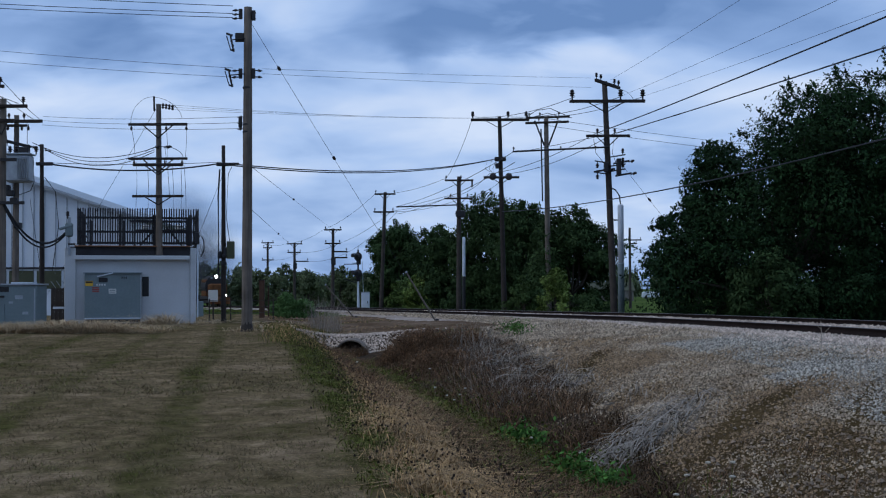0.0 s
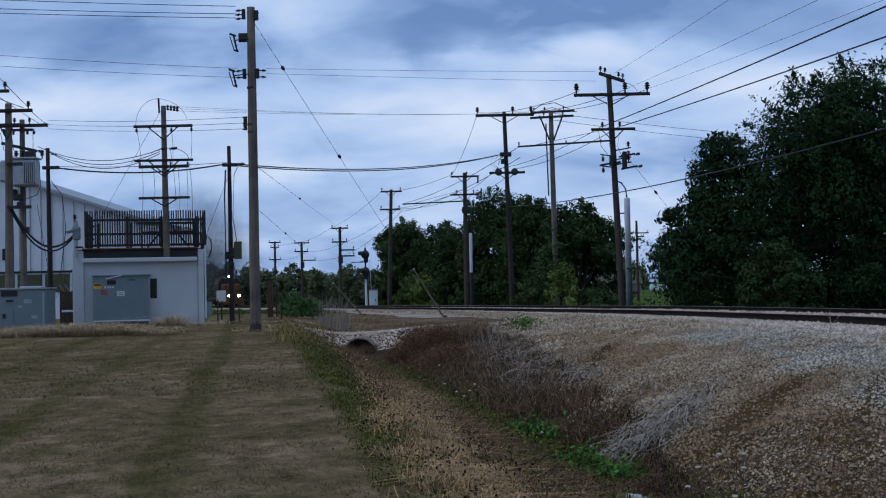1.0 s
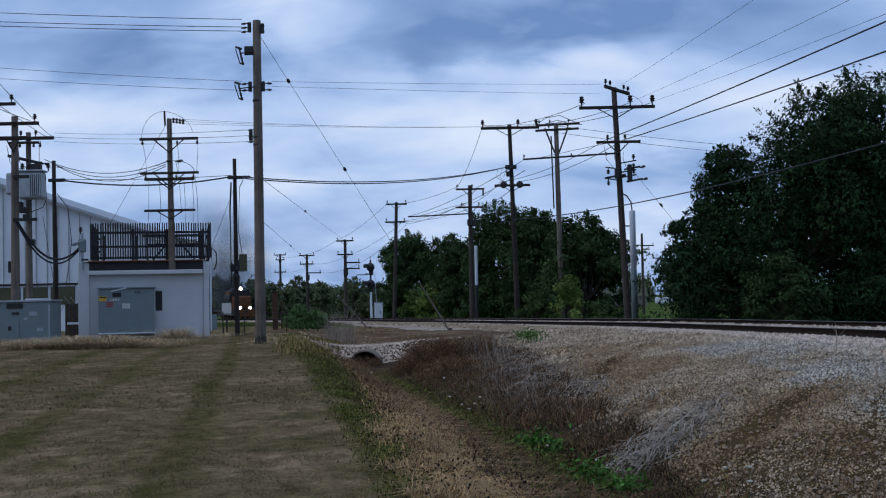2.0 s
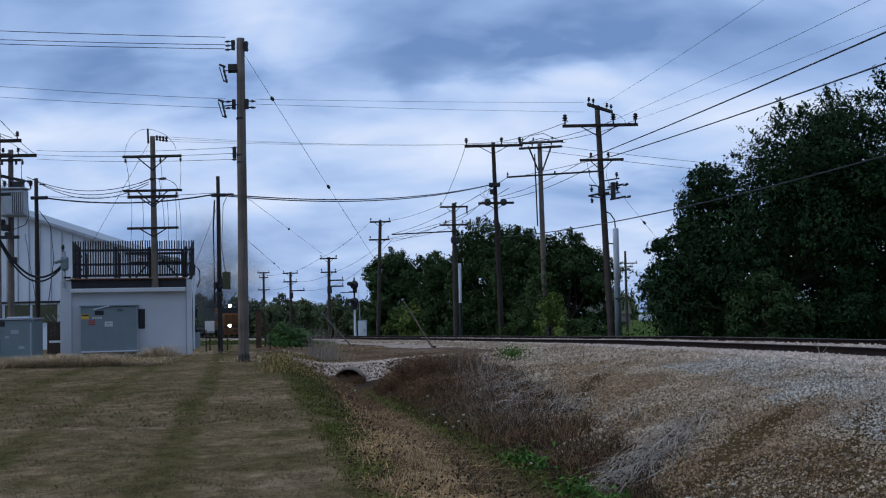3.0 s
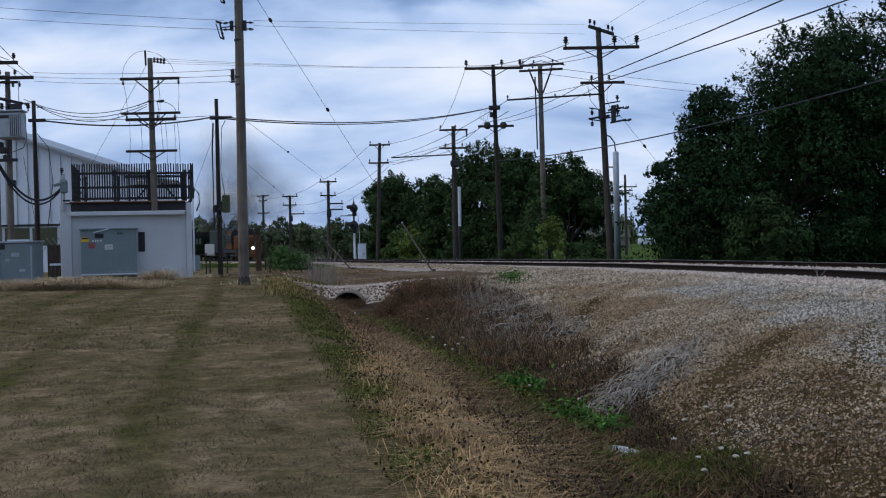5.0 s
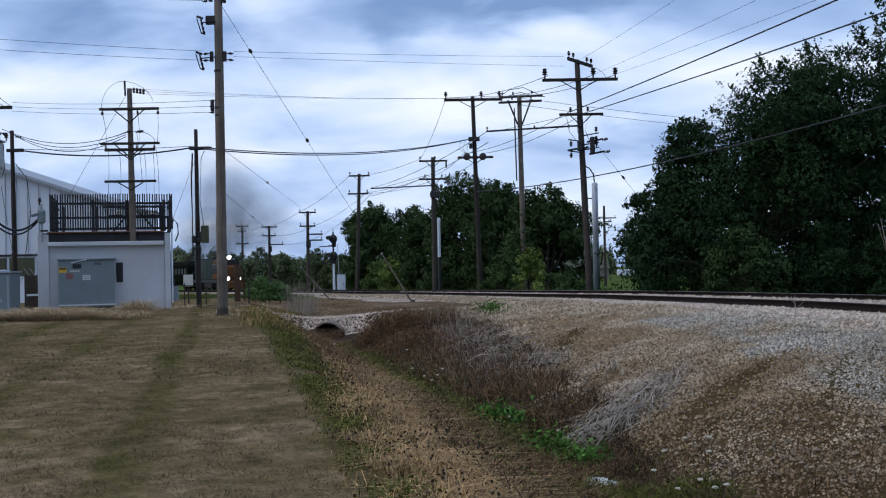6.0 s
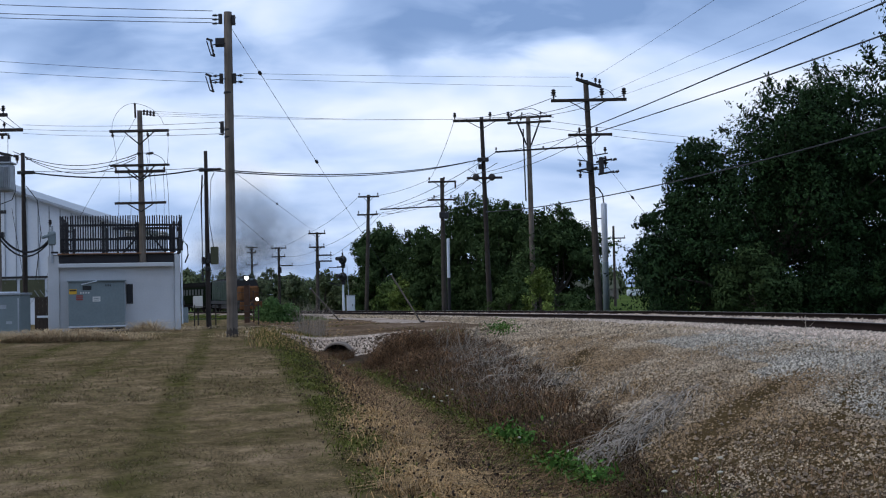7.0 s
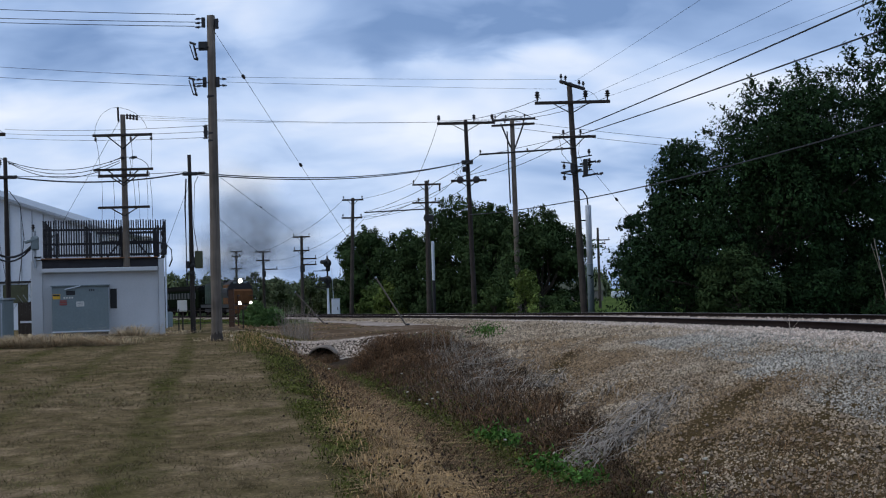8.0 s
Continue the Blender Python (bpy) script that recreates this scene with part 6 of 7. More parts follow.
def far_things():
    s = thing("farm_shed", (34.5, 255.0, -1.0), "long low grey farm shed far across the fields", "building")
    part("wall", box(B(), (0, 0, 1.1), (9, 6, 2.4)), M["concrete"], s)
    bm = B()
    vs = [[bm.verts.new((x, y, z)) for y, z in ((-3.4, 2.2), (0, 4.0), (3.4, 2.2))] for x in (-4.8, 4.8)]
    for k in range(3):
        bm.faces.new((vs[0][k], vs[0][(k + 1) % 3], vs[1][(k + 1) % 3], vs[1][k]))
    bm.faces.new(vs[0]); bm.faces.new(vs[1][::-1])
    part("roof", bm, M["olive"], s)
    c = thing("white_van", (49.0, 290.0, -1.0), "white vehicle parked far across the fields", "vehicle")
    part("body", box(B(), (0, 0, 1.1), (4.2, 2, 1.5), bevel=0.25), M["siding"], c)
    for x in (-1.3, 1.3):
        part("wheel", lathe(B(), (x, -1.02, 0.35), [(0.35, 0), (0.35, 0.2)], 12, (0, 1, 0)), M["black"], c)


far_things()

# ---------------------------------------------------------------- overhead wires


def wires():
    # from the tall pole to the left
    for z, e in ((11.24, 12.32), (10.98, 11.97), (10.84, 11.81)):
        wire((-7.1, 41.5, z), (-22, 42.5, e), 0.06, 0.012)
    for z, e in ((9.12, 10.62), (8.81, 10.2)):
        wire((-7.1, 41.5, z), (-22, 42.5, e), 0.10, 0.007)
    for z in (7.45, 7.25, 7.05):
        wire((-6.9, 41.45, z), (-18.6, 57, z + 2.25), 0.1, 0.008)
    # tall pole to the trackside poles
    for z, e in ((9.09, (7.3, 60.0, 11.92)), (8.92, (7.3, 60.0, 11.45))):
        wire((-6.1, 41.5, z), e, 0.03, 0.006)
    for a, e in (((-11.2, 49.9, 9.15), (1.95, 81, 12.9)), ((-11.1, 49.9, 9.05), (4.35, 81, 12.9)), ((-11.0, 49.9, 8.95), (5.6, 81, 12.9))):
        wire(a, e, 0.15, 0.006)
    # service cables between the poles by the house
    for k in range(3):
        wire((-19.0 + 0.15 * k, 56.8, 8.45 - 0.06 * k), (-11.75, 50, 7.4 - 0.08 * k), 0.55 + 0.1 * k, 0.016)
    wire((-16.5, 50.9, 6.88), (-9.2, 50.9, 6.85), 0.30, 0.032, "thick black service cable between two slim poles")
    wire((-16.5, 50.9, 6.9), (-9.2, 50.9, 6.9), 0.08, 0.012)
    for k in range(2):
        wire((-9.0, 50.9, 6.85 - 0.06 * k), (3.7, 80.8, 10.2), 0.56 + 0.05 * k, 0.026, "thick black cable sagging towards the trackside poles", 20)
    wire((-16.75, 46.85, 4.95), (-15.15, 49.6, 4.0), 0.95, 0.045, "thick black cable drooping into the switch house")
    wire((-16.75, 46.85, 4.85), (-15.15, 49.6, 3.95), 1.05, 0.035, "thick black cable drooping into the switch house")
    for a, e in (((-18.2, 45.8, 9.6), (-16.2, 46.8, 8.75)), ((-17.2, 45.8, 9.35), (-18.9, 56.8, 9.5)), ((-16.0, 46.8, 8.7), (-18.6, 56.8, 9.5)), ((-17.5, 45.8, 10.6), (-16.0, 46.8, 8.75))):
        wire(a, e, 0.03, 0.013)
    # along the railway
    wire((3.9, 80.9, 6.7), (14.8, 23.5, 6.15), 0.65, 0.026, "thick black cable passing in front of a tree", 24)
    for a, e in (((7.55, 60, 9.2), (12.2, 15, 7.75)), ((8.5, 60, 9.2), (12.6, 15, 6.95))):
        wire(a, e, 0.1, 0.024, "heavy feeder wire running beside the railway", 20)
    for a, e in (((9.85, 59.8, 11.0), (10.6, 15, 6.95)), ((8.75, 59.8, 11.0), (9.5, 15, 7.3)), ((8.3, 60.5, 11.9), (9.0, 15, 8.6))):
        wire(a, e, 0.1, 0.006, n=20)
    for a, e in (((3.1, 80.9, 9.2), (7.6, 60, 9.25)), ((4.4, 80.9, 9.2), (8.5, 60, 9.25)), ((2.0, 80.8, 12.95), (6.5, 60, 11.0)), ((4.35, 80.8, 12.95), (8.75, 60, 11.0)), ((5.6, 80.8, 12.95), (9.85, 60, 11.0)),
                 ((0.6, 95, 8.75), (3.1, 80.9, 9.2)), ((1.9, 95, 8.75), (4.4, 80.9, 9.2)), ((0.3, 95, 10.2), (2.0, 80.8, 12.9)),
                 ((-3.5, 94.7, 8.0), (3.5, 59.7, 8.3)), ((-3.5, 94.7, 7.4), (3.5, 59.7, 7.75)),
                 ((-6.6, 119.8, 10.9), (0.3, 95, 10.2)), ((-5.0, 119.8, 9.2), (1.9, 95, 8.75)), ((-6.8, 119.8, 9.2), (0.6, 95, 8.75)),
                 ((-13.0, 134.8, 8.2), (-6.6, 119.8, 10.9)), ((-11.3, 134.8, 6.7), (-5.0, 119.8, 9.2)), ((-10.6, 134.8, 5.6), (-3.5, 94.7, 7.6)),
                 ((-20.8, 164.8, 7.8), (-13.0, 134.8, 8.2)), ((-19.0, 164.8, 6.6), (-11.3, 134.8, 6.7)), ((-18.2, 164.8, 5.4), (-10.6, 134.8, 5.6)),
                 ((-27.9, 189.8, 8.8), (-20.8, 164.8, 7.8)), ((-26.4, 189.8, 6.2), (-19.0, 164.8, 6.6))):
        wire(a, e, 0.35, 0.016)
    for k in range(2):
        wire((7.6, 90, 14.1 - 0.5 * k), (60, 125, 14.5 - 0.9 * k), 0.8, 0.016)
    # stays with their strain insulators
    stays = [((-6.45, 41.5, 10.6), (-1.70, 56.6, 2.25), (0.136, 0.457)), ((-6.45, 41.5, 5.75), (-12.1, 134.8, 8.2), (0.25,)), ((-6.45, 41.5, 4.3), (-19.9, 164.8, 7.2), (0.3,)),
             ((-11.75, 50.2, 9.0), (-20.0, 60.0, 0.2), ()), ((-9.15, 51.1, 6.4), (-13.0, 57.5, 0.2), ()), ((8.6, 60.1, 7.9), (15.0, 62.0, 0.2), (0.25,))]
    for a, e, marks in stays:
        w = wire(a, e, 0.02, 0.008, "thin stay wire with strain insulators")
        for f in marks:
            p = Vector(a).lerp(Vector(e), f)
            part("strain_insulator", lathe(B(), p, [(0.02, -0.12), (0.06, -0.06), (0.06, 0.06), (0.02, 0.12)], 8, Vector(e) - Vector(a)), M["porcelain"], w)


wires()

# ---------------------------------------------------------------- loose stone of the railway bank


def stones():
    rng = np.random.default_rng(23)
    bank = thing("stone_bank", (0, 0, 0), "loose pale and brown limestone ballast on the railway bank", "ballast", kind="structure")
    tri = np.array([(k, (k + 1) % 5, 5) for k in range(5)])
    turn5 = np.arange(5) * 6.2832 / 5

    def heap(x, y, size):
        """Broken stones half sunk in the bank: five worn sides that meet in a blunt corner."""
        n = len(x)
        s = (size * rng.uniform(0.55, 1.5, n))[:, None]
        a = turn5[None] + rng.uniform(0, 6.2832, (n, 1)) + rng.normal(0, 0.22, (n, 5))
        r = s * rng.uniform(0.65, 1.25, (n, 5))
        v = np.empty((n, 6, 3))
        v[:, :5, 0], v[:, :5, 1], v[:, :5, 2] = r * np.cos(a), r * np.sin(a), s * rng.uniform(-0.7, 0.1, (n, 5))
        v[:, 5, :2] = s * rng.normal(0, 0.4, (n, 2))
        v[:, 5, 2] = s[:, 0] * rng.uniform(0.5, 1.1, n)
        return v + np.stack([x, y, ground_z(x, y) + s[:, 0] * 0.2], -1)[:, None, :]

    def lay(x, y, size, material):
        v = heap(x, y, size)
        i = np.arange(len(x))[:, None, None] * 6
        raw("loose_stone", v, (i + tri[None]).reshape(-1, 3), M[material], "", "", "stuff", bank)

    def spread(n, y0, y1, power):
        y = y0 + (y1 - y0) * rng.uniform(0, 1, n) ** power
        lo, hi = np.minimum(stone_edge(y), track_x(y) - 3.5) - 0.6, track_x(y) - 2.6
        x = lo + (hi - lo) * rng.uniform(0, 1, n)
        keep = (x < 0.42 * y + 1.0) & (rng.uniform(0, 1, n) < np.clip((x - lo) / 1.3, 0.05, 1))
        keep &= (y < 45.3) | (x > track_x(y) - 5.5)
        # washed-out streaks of bare earth run down the slope
        for (xa, ya), (xb, yb), w in (((5.5, 19.4), (3.5, 16.2), 0.40), ((3.9, 30.5), (2.9, 26.0), 0.30), ((6.3, 18.2), (4.9, 14.9), 0.10)):
            f = np.clip(((x - xa) * (xb - xa) + (y - ya) * (yb - ya)) / ((xb - xa) ** 2 + (yb - ya) ** 2), 0, 1)
            d = np.hypot(x - xa - f * (xb - xa), y - ya - f * (yb - ya)) + rng.normal(0, 0.10, n)
            keep &= (d > w * np.sin(0.4 + 2.3 * f)) | (rng.uniform(0, 1, n) < 0.12)
        # earth shows through low down where the bank comes close
        keep &= rng.uniform(0, 1, n) < np.where(y < 16, np.clip(0.42 + 0.08 * (x - stone_edge(y)), 0.35, 0.8), 1)
        return x[keep], y[keep]

    def zone(x, y):
        """0: tan stone, 1: cleaner grey stone under the shoulder, 2: rust-stained stone."""
        up = (x - stone_edge(y)) / np.maximum(track_x(y) - 2.6 - stone_edge(y), 0.5)
        j = rng.normal(0, 0.3, len(x)) + 0.35 * np.sin(1.3 * x + 0.9 * y) + 0.25 * np.sin(2.9 * x - 1.7 * y)
        rusty = np.hypot((x - 3.4) / 1.5, (y - 28.5) / 6.5) + j < 0.95
        rusty |= np.hypot((x - 4.6 - 0.62 * (y - 18)) / 0.75, (y - 18) / 2.6) + j < 0.9
        rusty |= (y < 17.5) & (up < 0.42) & (j > -0.15)
        grey = ((up > 0.6) & (y < 30) | (x > 5.4) & (y < 21) & (up > 0.3)) & (j > -0.3)
        return np.where(rusty, 2, np.where(grey, 1, 0))

    for n, y0, y1, pw, size in ((70000, 10, 19.5, 1.0, 0.0165), (60000, 19, 34, 1.0, 0.0215), (30000, 32, 64, 1.2, 0.042), (8000, 60, 100, 1.2, 0.065)):
        x, y = spread(n, y0, y1, pw)
        z = zone(x, y)
        for k, material in enumerate(("stone", "stone_grey", "stone_rusty")):
            if np.any(z == k):
                lay(x[z == k], y[z == k], size, material)
    y = 13 + 80 * rng.uniform(0, 1, 36000) ** 1.4
    x = track_x(y) + rng.uniform(-3.4, 2.4, len(y))
    keep = np.abs(np.abs(x - track_x(y)) - 0.8) > 0.13
    lay(x[keep], y[keep], 0.034, "stone_clean")
    # gravel round the culvert mouth
    y = rng.uniform(43.9, 46.0, 2600)
    lay(ditch_x(y) + rng.normal(0.5, 1.1, len(y)), y, 0.04, "stone_clean")
    # the nearest big ones singly
    protos = []
    for k in range(6):
        vv = heap(np.array([0.0]), np.array([0.0]), 1.0)[0]
        vv = vv - vv.mean(0)
        me = bpy.data.meshes.new("stone")
        me.from_pydata([tuple(p) for p in vv], [], [tuple(t) for t in tri])
        me.materials.append(M["stone_single"])
        protos.append(me)
    y = rng.uniform(12.5, 19, 300)
    x = ditch_x(y) + 0.9 + (0.40 * y - ditch_x(y) - 0.9) * rng.uniform(0, 1, 300)
    for k in range(300):
        o = new("stone", protos[k % 6])
        o.parent = bank
        s = rng.uniform(0.020, 0.030)
        o.matrix_basis = pose(x[k], y[k], gz(x[k], y[k]) + 0.03, rng.uniform(-25, 25), rng.uniform(-25, 25), rng.uniform(0, 360)) @ Matrix.Diagonal((s, s, s * 0.8, 1))


stones()

# ---------------------------------------------------------------- train


def locomotive():
    """Diesel locomotive, cab foremost; it runs towards its own -y, with the front coupler at y = 0 and the rail at z = 0."""
    k = thing("locomotive", (0, 0, 0), "orange and green diesel locomotive with lit headlights", "locomotive")
    LM = dict(orange=mat("orange_loco_paint", (0.11, 0.050, 0.021), 0.8, vary=0.4, scale=1.5, spec=0.1), green=mat("green_loco_paint", (0.020, 0.038, 0.027), 0.75, vary=0.2, scale=1.5),
              roof=mat("sooty_roof", (0.018, 0.018, 0.02), 0.7, vary=0.3), lamp=glow("lit_headlamp", (1.0, 0.93, 0.80), 14.0))
    part("underframe", box(B(), (0, 8.6, 1.15), (2.9, 16.6, 0.42), bevel=0.03), LM["roof"], k)
    part("pilot", box(B(), (0, 0.35, 0.75), (2.8, 0.25, 0.95), bevel=0.05), LM["orange"], k)
    part("coupler", box(B(), (0, 0.05, 0.95), (0.3, 0.6, 0.3), bevel=0.04), LM["roof"], k)
    nose = part("nose", box(B(), (0, 1.75, 2.22), (2.45, 1.7, 1.85), bevel=0.2), LM["orange"], k)
    part("nose_door", box(B(), (-0.5, 0.88, 2.0), (0.55, 0.05, 1.2), bevel=0.02), LM["orange"], nose)
    bm = box(B(), (0, 3.75, 2.55), (2.95, 2.4, 2.4), bevel=0.12)
    cab = part("cab", bm, LM["orange"], k, "orange cab with dark windows")
    part("cab_roof", rod(B(), (0, 2.4, 2.75), (0, 5.05, 2.75), 1.60, n=24), LM["roof"], cab)
    part("cab_brow", box(B(), (0, 2.50, 3.86), (2.3, 0.14, 0.34), bevel=0.05), LM["roof"], cab)
    for x in (-1.05, 1.05):
        part("windscreen", box(B(), (x * 0.9, 2.50, 3.48), (0.8, 0.06, 0.5), bevel=0.02), M["glass"], cab)
        part("cab_corner", box(B(), (x * 1.33, 2.53, 2.9), (0.12, 0.1, 1.3)), LM["roof"], cab)
    for s in (-1, 1):
        part("side_window", box(B(), (s * 1.49, 3.7, 3.0), (0.05, 1.3, 0.7)), M["glass"], cab)
        part("number_board", box(B(), (s * 0.62, 2.40, 3.98), (0.42, 0.06, 0.22)), M["grey_steel"], cab)
    hood = part("long_hood", box(B(), (0, 11.0, 2.65), (1.85, 11.6, 2.6), bevel=0.12), LM["green"], k, "green engine hood with a sooty top")
    part("hood_roof", box(B(), (0, 11.0, 3.97), (1.7, 11.4, 0.14), bevel=0.05), LM["roof"], hood)
    part("exhaust_stack", box(B(), (0, 9.5, 4.15), (0.5, 0.9, 0.35), bevel=0.04), LM["roof"], hood)
    for y in (13.5, 15.2):
        part("radiator_fan", lathe(B(), (0, y, 4.03), [(0.65, 0), (0.65, 0.14), (0.6, 0.18)], 16), LM["roof"], hood)
    for j in range(8):
        for s in (-1, 1):
            part("hood_door", box(B(), (s * 0.935, 6.3 + j * 1.3, 2.5), (0.03, 1.15, 1.9), bevel=0.01), LM["green"], hood)
    for j in range(9):
        for s in (-1, 1):
            part("stanchion", rod(B(), (s * 1.42, 0.6 + j * 1.9, 1.35), (s * 1.42, 0.6 + j * 1.9, 2.35), 0.022, n=6), LM["roof"], k)
    for s in (-1, 1):
        part("handrail", rod(B(), (s * 1.42, 0.6, 2.35), (s * 1.42, 16.2, 2.35), 0.025, n=6), LM["roof"], k)
        part("front_handrail", rod(B(), (s * 1.42, 0.5, 2.35), (s * 0.5, 0.45, 2.35), 0.025, n=6), LM["roof"], k)
        part("step_well", box(B(), (s * 1.25, 0.75, 0.85), (0.4, 0.6, 0.9), bevel=0.02), LM["roof"], k)
        d = part("ditch_light", lathe(B(), (s * 0.69, 0.22, 1.5), [(0.24, 0), (0.27, 0.10), (0.25, 0.16)], 14, (0, -1, 0)), LM["roof"], k)
        part("lens", lathe(B(), (s * 0.69, 0.05, 1.5), [(0.19, 0), (0.14, 0.10), (0.02, 0.14)], 14, (0, -1, 0)), LM["lamp"], d, "lit ditch lamp")
    h = part("headlight", box(B(), (0, 2.42, 4.16), (0.8, 0.3, 0.62), bevel=0.06), LM["roof"], k)
    part("lens", lathe(B(), (0, 2.26, 4.16), [(0.23, 0), (0.15, 0.10), (0.02, 0.14)], 14, (0, -1, 0)), LM["lamp"], h, "lit headlamp")
    part("horn", rod(B(), (0.5, 2.9, 4.5), (0.5, 2.4, 4.5), 0.04, 0.09, n=8), LM["roof"], k)
    part("fuel_tank", box(B(), (0, 8.5, 0.72), (2.5, 4.0, 0.8), bevel=0.1), LM["roof"], k)
    for y in (3.0, 14.2):
        tr = part("truck", box(B(), (0, y, 0.62), (2.3, 3.6, 0.42), bevel=0.06), LM["roof"], k)
        for dy in (-1.35, 1.35):
            for s in (-1, 1):
                part("wheel", lathe(B(), (s * 0.70, y + dy, 0.50), [(0.50, 0), (0.50, 0.12), (0.46, 0.13)], 18, (s, 0, 0)), M["rail"], tr)
    return k


def passenger_car(name, label, paint):
    c = thing(name, (0, 0, 0), label, "railway carriage", "train cars")
    roof = mat("carriage_roof", (0.010, 0.010, 0.009), 1.0, spec=0.0)
    part("body", box(B(), (0, 10, 2.3), (2.95, 19.6, 2.4), bevel=0.08), paint, c)
    bm = rod(B(), (0, 0.3, 0), (0, 19.7, 0), 1.5, n=22)
    bmesh.ops.scale(bm, vec=(1, 1, 0.42), verts=bm.verts)
    bmesh.ops.translate(bm, vec=(0, 0, 3.45), verts=bm.verts)
    part("roof", bm, roof, c)
    for j in range(11):
        for s in (-1, 1):
            part("window", box(B(), (s * 1.48, 1.8 + 1.65 * j, 2.7), (0.05, 1.0, 0.8), bevel=0.02), M["black"], c)
    part("end_door", box(B(), (0, 0.18, 2.2), (0.75, 0.06, 1.95), bevel=0.02), M["black"], c)
    part("underframe", box(B(), (0, 10, 0.95), (2.6, 18.5, 0.35), bevel=0.03), roof, c)
    for y in (3.0, 17.0):
        tr = part("truck", box(B(), (0, y, 0.6), (2.2, 2.6, 0.4), bevel=0.05), roof, c)
        for dy in (-1.0, 1.0):
            for s in (-1, 1):
                part("wheel", lathe(B(), (s * 0.70, y + dy, 0.45), [(0.45, 0), (0.45, 0.12), (0.42, 0.13)], 16, (s, 0, 0)), M["rail"], tr)
    return c


loco = locomotive()
coach = passenger_car("passenger_car", "dark green passenger car behind the locomotive", mat("dark_green_carriage", (0.007, 0.010, 0.006), 1.0, spec=0.0, vary=0.25))
coach_two = passenger_car("passenger_car", "brown passenger car further back in the train", mat("brown_carriage", (0.014, 0.009, 0.007), 1.0, spec=0.0, vary=0.25))

# ---------------------------------------------------------------- engine smoke


def smoke_mat(name, amount, color, seed):
    """Thin sooty haze that frays out towards the rim of its puff."""
    m = bpy.data.materials.new(name)
    m.use_nodes = True
    nt = m.node_tree
    nt.nodes.clear()
    N, L = nt.nodes.new, nt.links.new
    out, mix, tr, df, tc = N("ShaderNodeOutputMaterial"), N("ShaderNodeMixShader"), N("ShaderNodeBsdfTransparent"), N("ShaderNodeBsdfDiffuse"), N("ShaderNodeTexCoord")
    df.inputs["Color"].default_value = (*color, 1)
    flat = N("ShaderNodeVectorMath"); flat.operation = "MULTIPLY"; flat.inputs[1].default_value = (1, 0, 1)
    ln = N("ShaderNodeVectorMath"); ln.operation = "LENGTH"
    L(tc.outputs["Object"], flat.inputs[0]); L(flat.outputs[0], ln.inputs[0])
    fade = N("ShaderNodeMapRange"); fade.interpolation_type = "SMOOTHSTEP"
    fade.inputs["From Min"].default_value, fade.inputs["From Max"].default_value = 0.95, 0.1
    L(ln.outputs["Value"], fade.inputs["Value"])
    nz = N("ShaderNodeTexNoise"); nz.inputs["Scale"].default_value, nz.inputs["Detail"].default_value = 1.6, 3
    mp = N("ShaderNodeMapping"); mp.inputs["Location"].default_value = (seed, seed * 0.7, 0)
    L(tc.outputs["Object"], mp.inputs["Vector"]); L(mp.outputs[0], nz.inputs["Vector"])
    nr = N("ShaderNodeMapRange"); nr.inputs["From Min"].default_value, nr.inputs["From Max"].default_value = 0.0, 0.6
    L(nz.outputs["Fac"], nr.inputs["Value"])
    mul = N("ShaderNodeMath"); mul.operation = "MULTIPLY"
    L(fade.outputs[0], mul.inputs[0]); L(nr.outputs[0], mul.inputs[1])
    amt = N("ShaderNodeMath"); amt.operation = "MULTIPLY"; amt.inputs[1].default_value = amount
    L(mul.outputs[0], amt.inputs[0]); L(amt.outputs[0], mix.inputs[0])
    L(tr.outputs[0], mix.inputs[1]); L(df.outputs[0], mix.inputs[2]); L(mix.outputs[0], out.inputs[0])
    return m


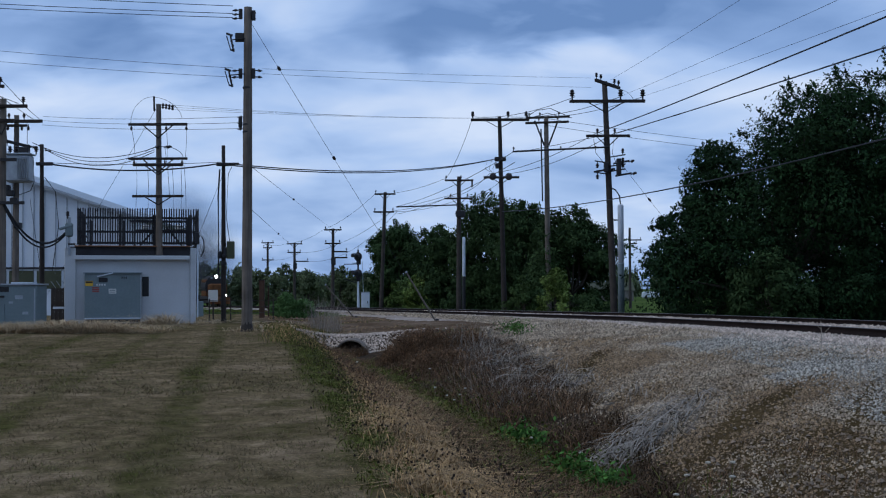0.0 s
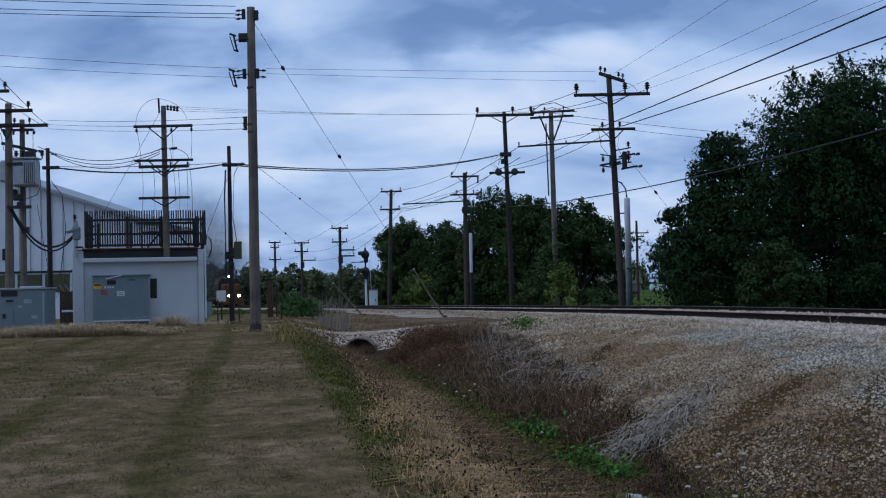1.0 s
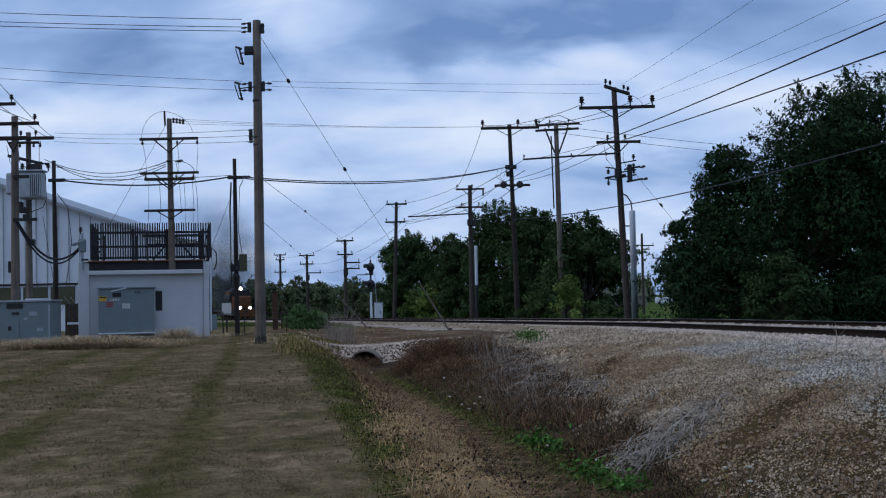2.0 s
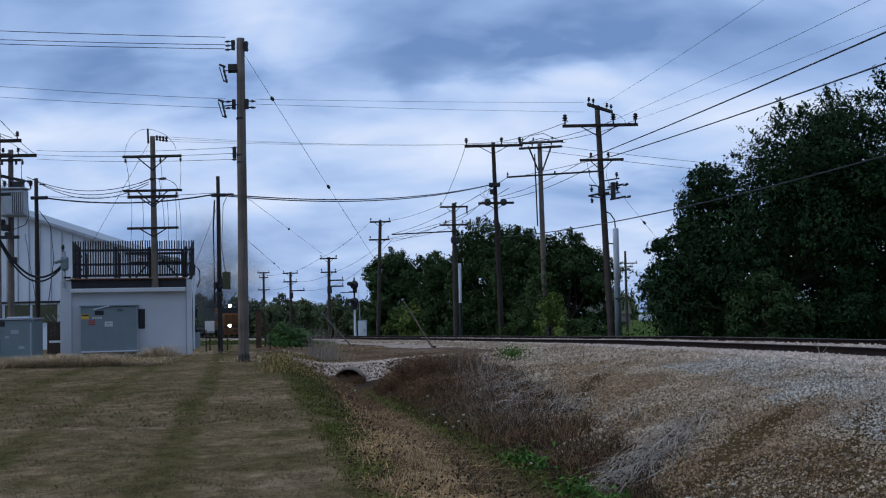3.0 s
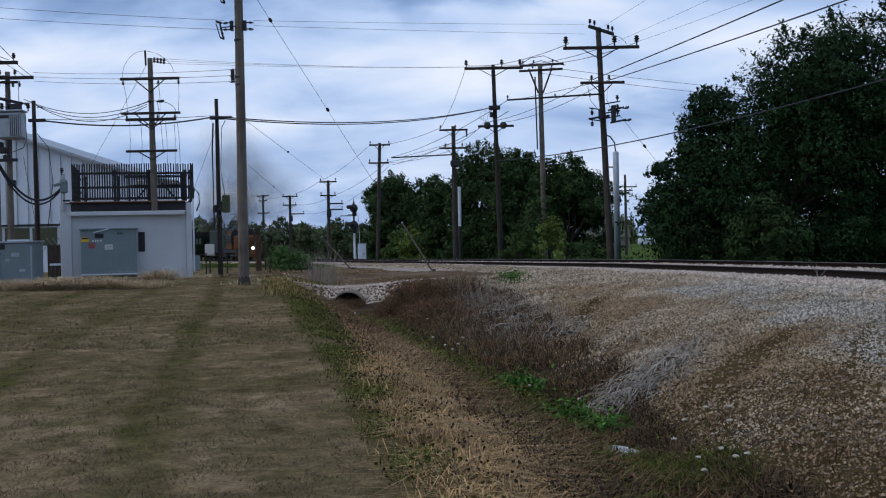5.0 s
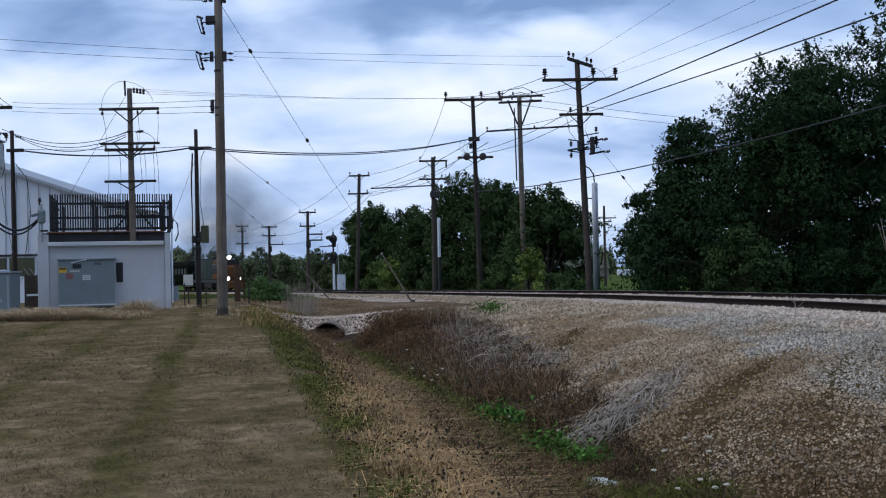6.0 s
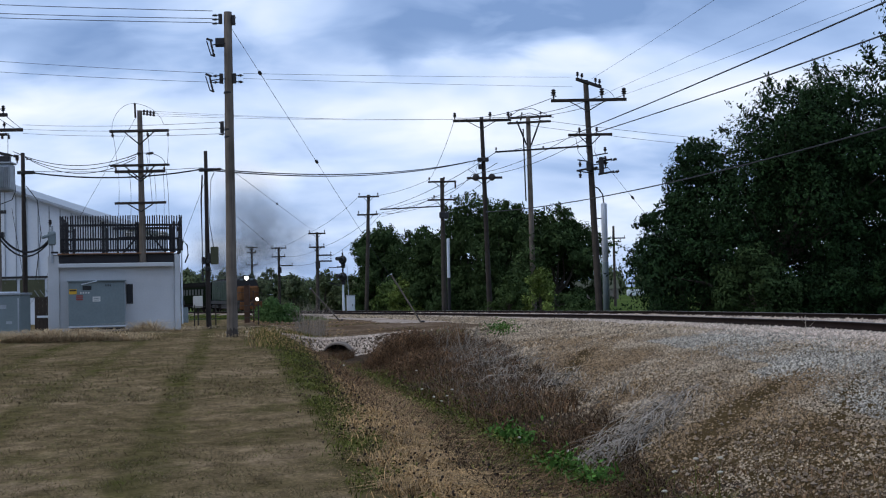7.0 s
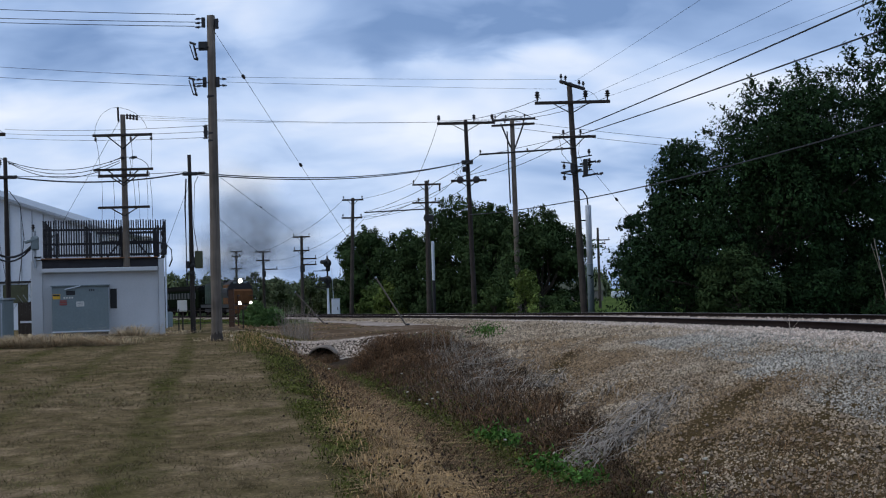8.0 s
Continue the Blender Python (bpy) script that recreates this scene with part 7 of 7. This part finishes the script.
def smoke_puff(x, z, rx, rz, amount, seed, dy=0.0):
    """One billow: a bulging shell, open behind."""
    s = thing("smoke_puff", (0, 0, 0), "thin dark grey diesel smoke drifting above the train", "smoke", "engine smoke")
    bm = B()
    n, rings = 28, 8
    mid = bm.verts.new((0, -0.35, 0))
    last = None
    for i in range(1, rings + 1):
        r = i / rings
        ring = [bm.verts.new((r * math.cos(6.2832 * k / n), -0.35 * (1 - r * r) + 0.05 * noise.noise((r * 3 * math.cos(6.2832 * k / n), seed, r * 3 * math.sin(6.2832 * k / n))), r * math.sin(6.2832 * k / n))) for k in range(n)]
        for k in range(n):
            if last is None:
                bm.faces.new((mid, ring[k], ring[(k + 1) % n]))
            else:
                bm.faces.new((last[k], ring[k], ring[(k + 1) % n], last[(k + 1) % n]))
        last = ring
    ob = part("billow", bm, smoke_mat("diesel_smoke", amount, (0.10, 0.10, 0.11), seed), s, smooth=True)
    ob.matrix_basis = Matrix.Translation((x, dy, z)) @ Matrix.Diagonal((rx, min(rx, rz), rz, 1))
    return s


# offset from the exhaust, size, density, drift to the right over the clip
PUFFS = [((0.0, 3.4, 5.4, 5.6, 0.74), 1.0, 0.6), ((1.4, 7.0, 7.2, 7.4, 0.58), 1.8, 1.0), ((-0.6, 10.5, 7.0, 7.6, 0.42), 2.6, 1.4), ((3.8, 5.2, 7.0, 6.8, 0.55), 3.4, 2.4), ((-3.2, 4.8, 4.6, 5.6, 0.5), 0.3, 0.3)]
puffs = [smoke_puff(a[0], a[1], a[2], a[3], a[4], 3.7 * k + 1.1, 0.9 * k) for k, (a, _, _) in enumerate(PUFFS)]


# ---------------------------------------------------------------- what moves

# seconds, and how far along the plan the locomotive's front stands
RUN = [(0.0, 172.6), (1.7, 168.0), (3.5, 162.5), (5.0, 157.8), (6.5, 152.6), (7.0, 150.7), (8.0, 146.5)]


def on_track(y_front, back):
    """The pose of a vehicle whose front is that far behind the point of the track at y_front."""
    y = y_front
    left = back
    while left > 0:
        slope = float(track_x(y + 0.05) - track_x(y - 0.05)) * 10
        y += min(left, 0.1) / math.hypot(1, slope)
        left -= 0.1
    x0, x1 = float(track_x(y)), float(track_x(y + 15))
    return pose(x0, y, float(track_z(y)) + 0.02, 0, 0, math.degrees(math.atan2(15, x1 - x0)) - 90)


def motions():
    for vehicle, back in ((loco, 0.0), (coach, 18.0), (coach_two, 39.0)):
        walk(vehicle, [(t, on_track(y, back)) for t, y in RUN])
    for ob, (_, drift, rise) in zip(puffs, PUFFS):
        rows = []
        for t, y in RUN:
            m = on_track(y, 9.0).translation
            rows.append((t, pose(m.x + drift * (t - 4) / 4, m.y - 1.0, m.z + 2.5 + rise * (t - 4) / 8)))
        walk(ob, rows)


motions()
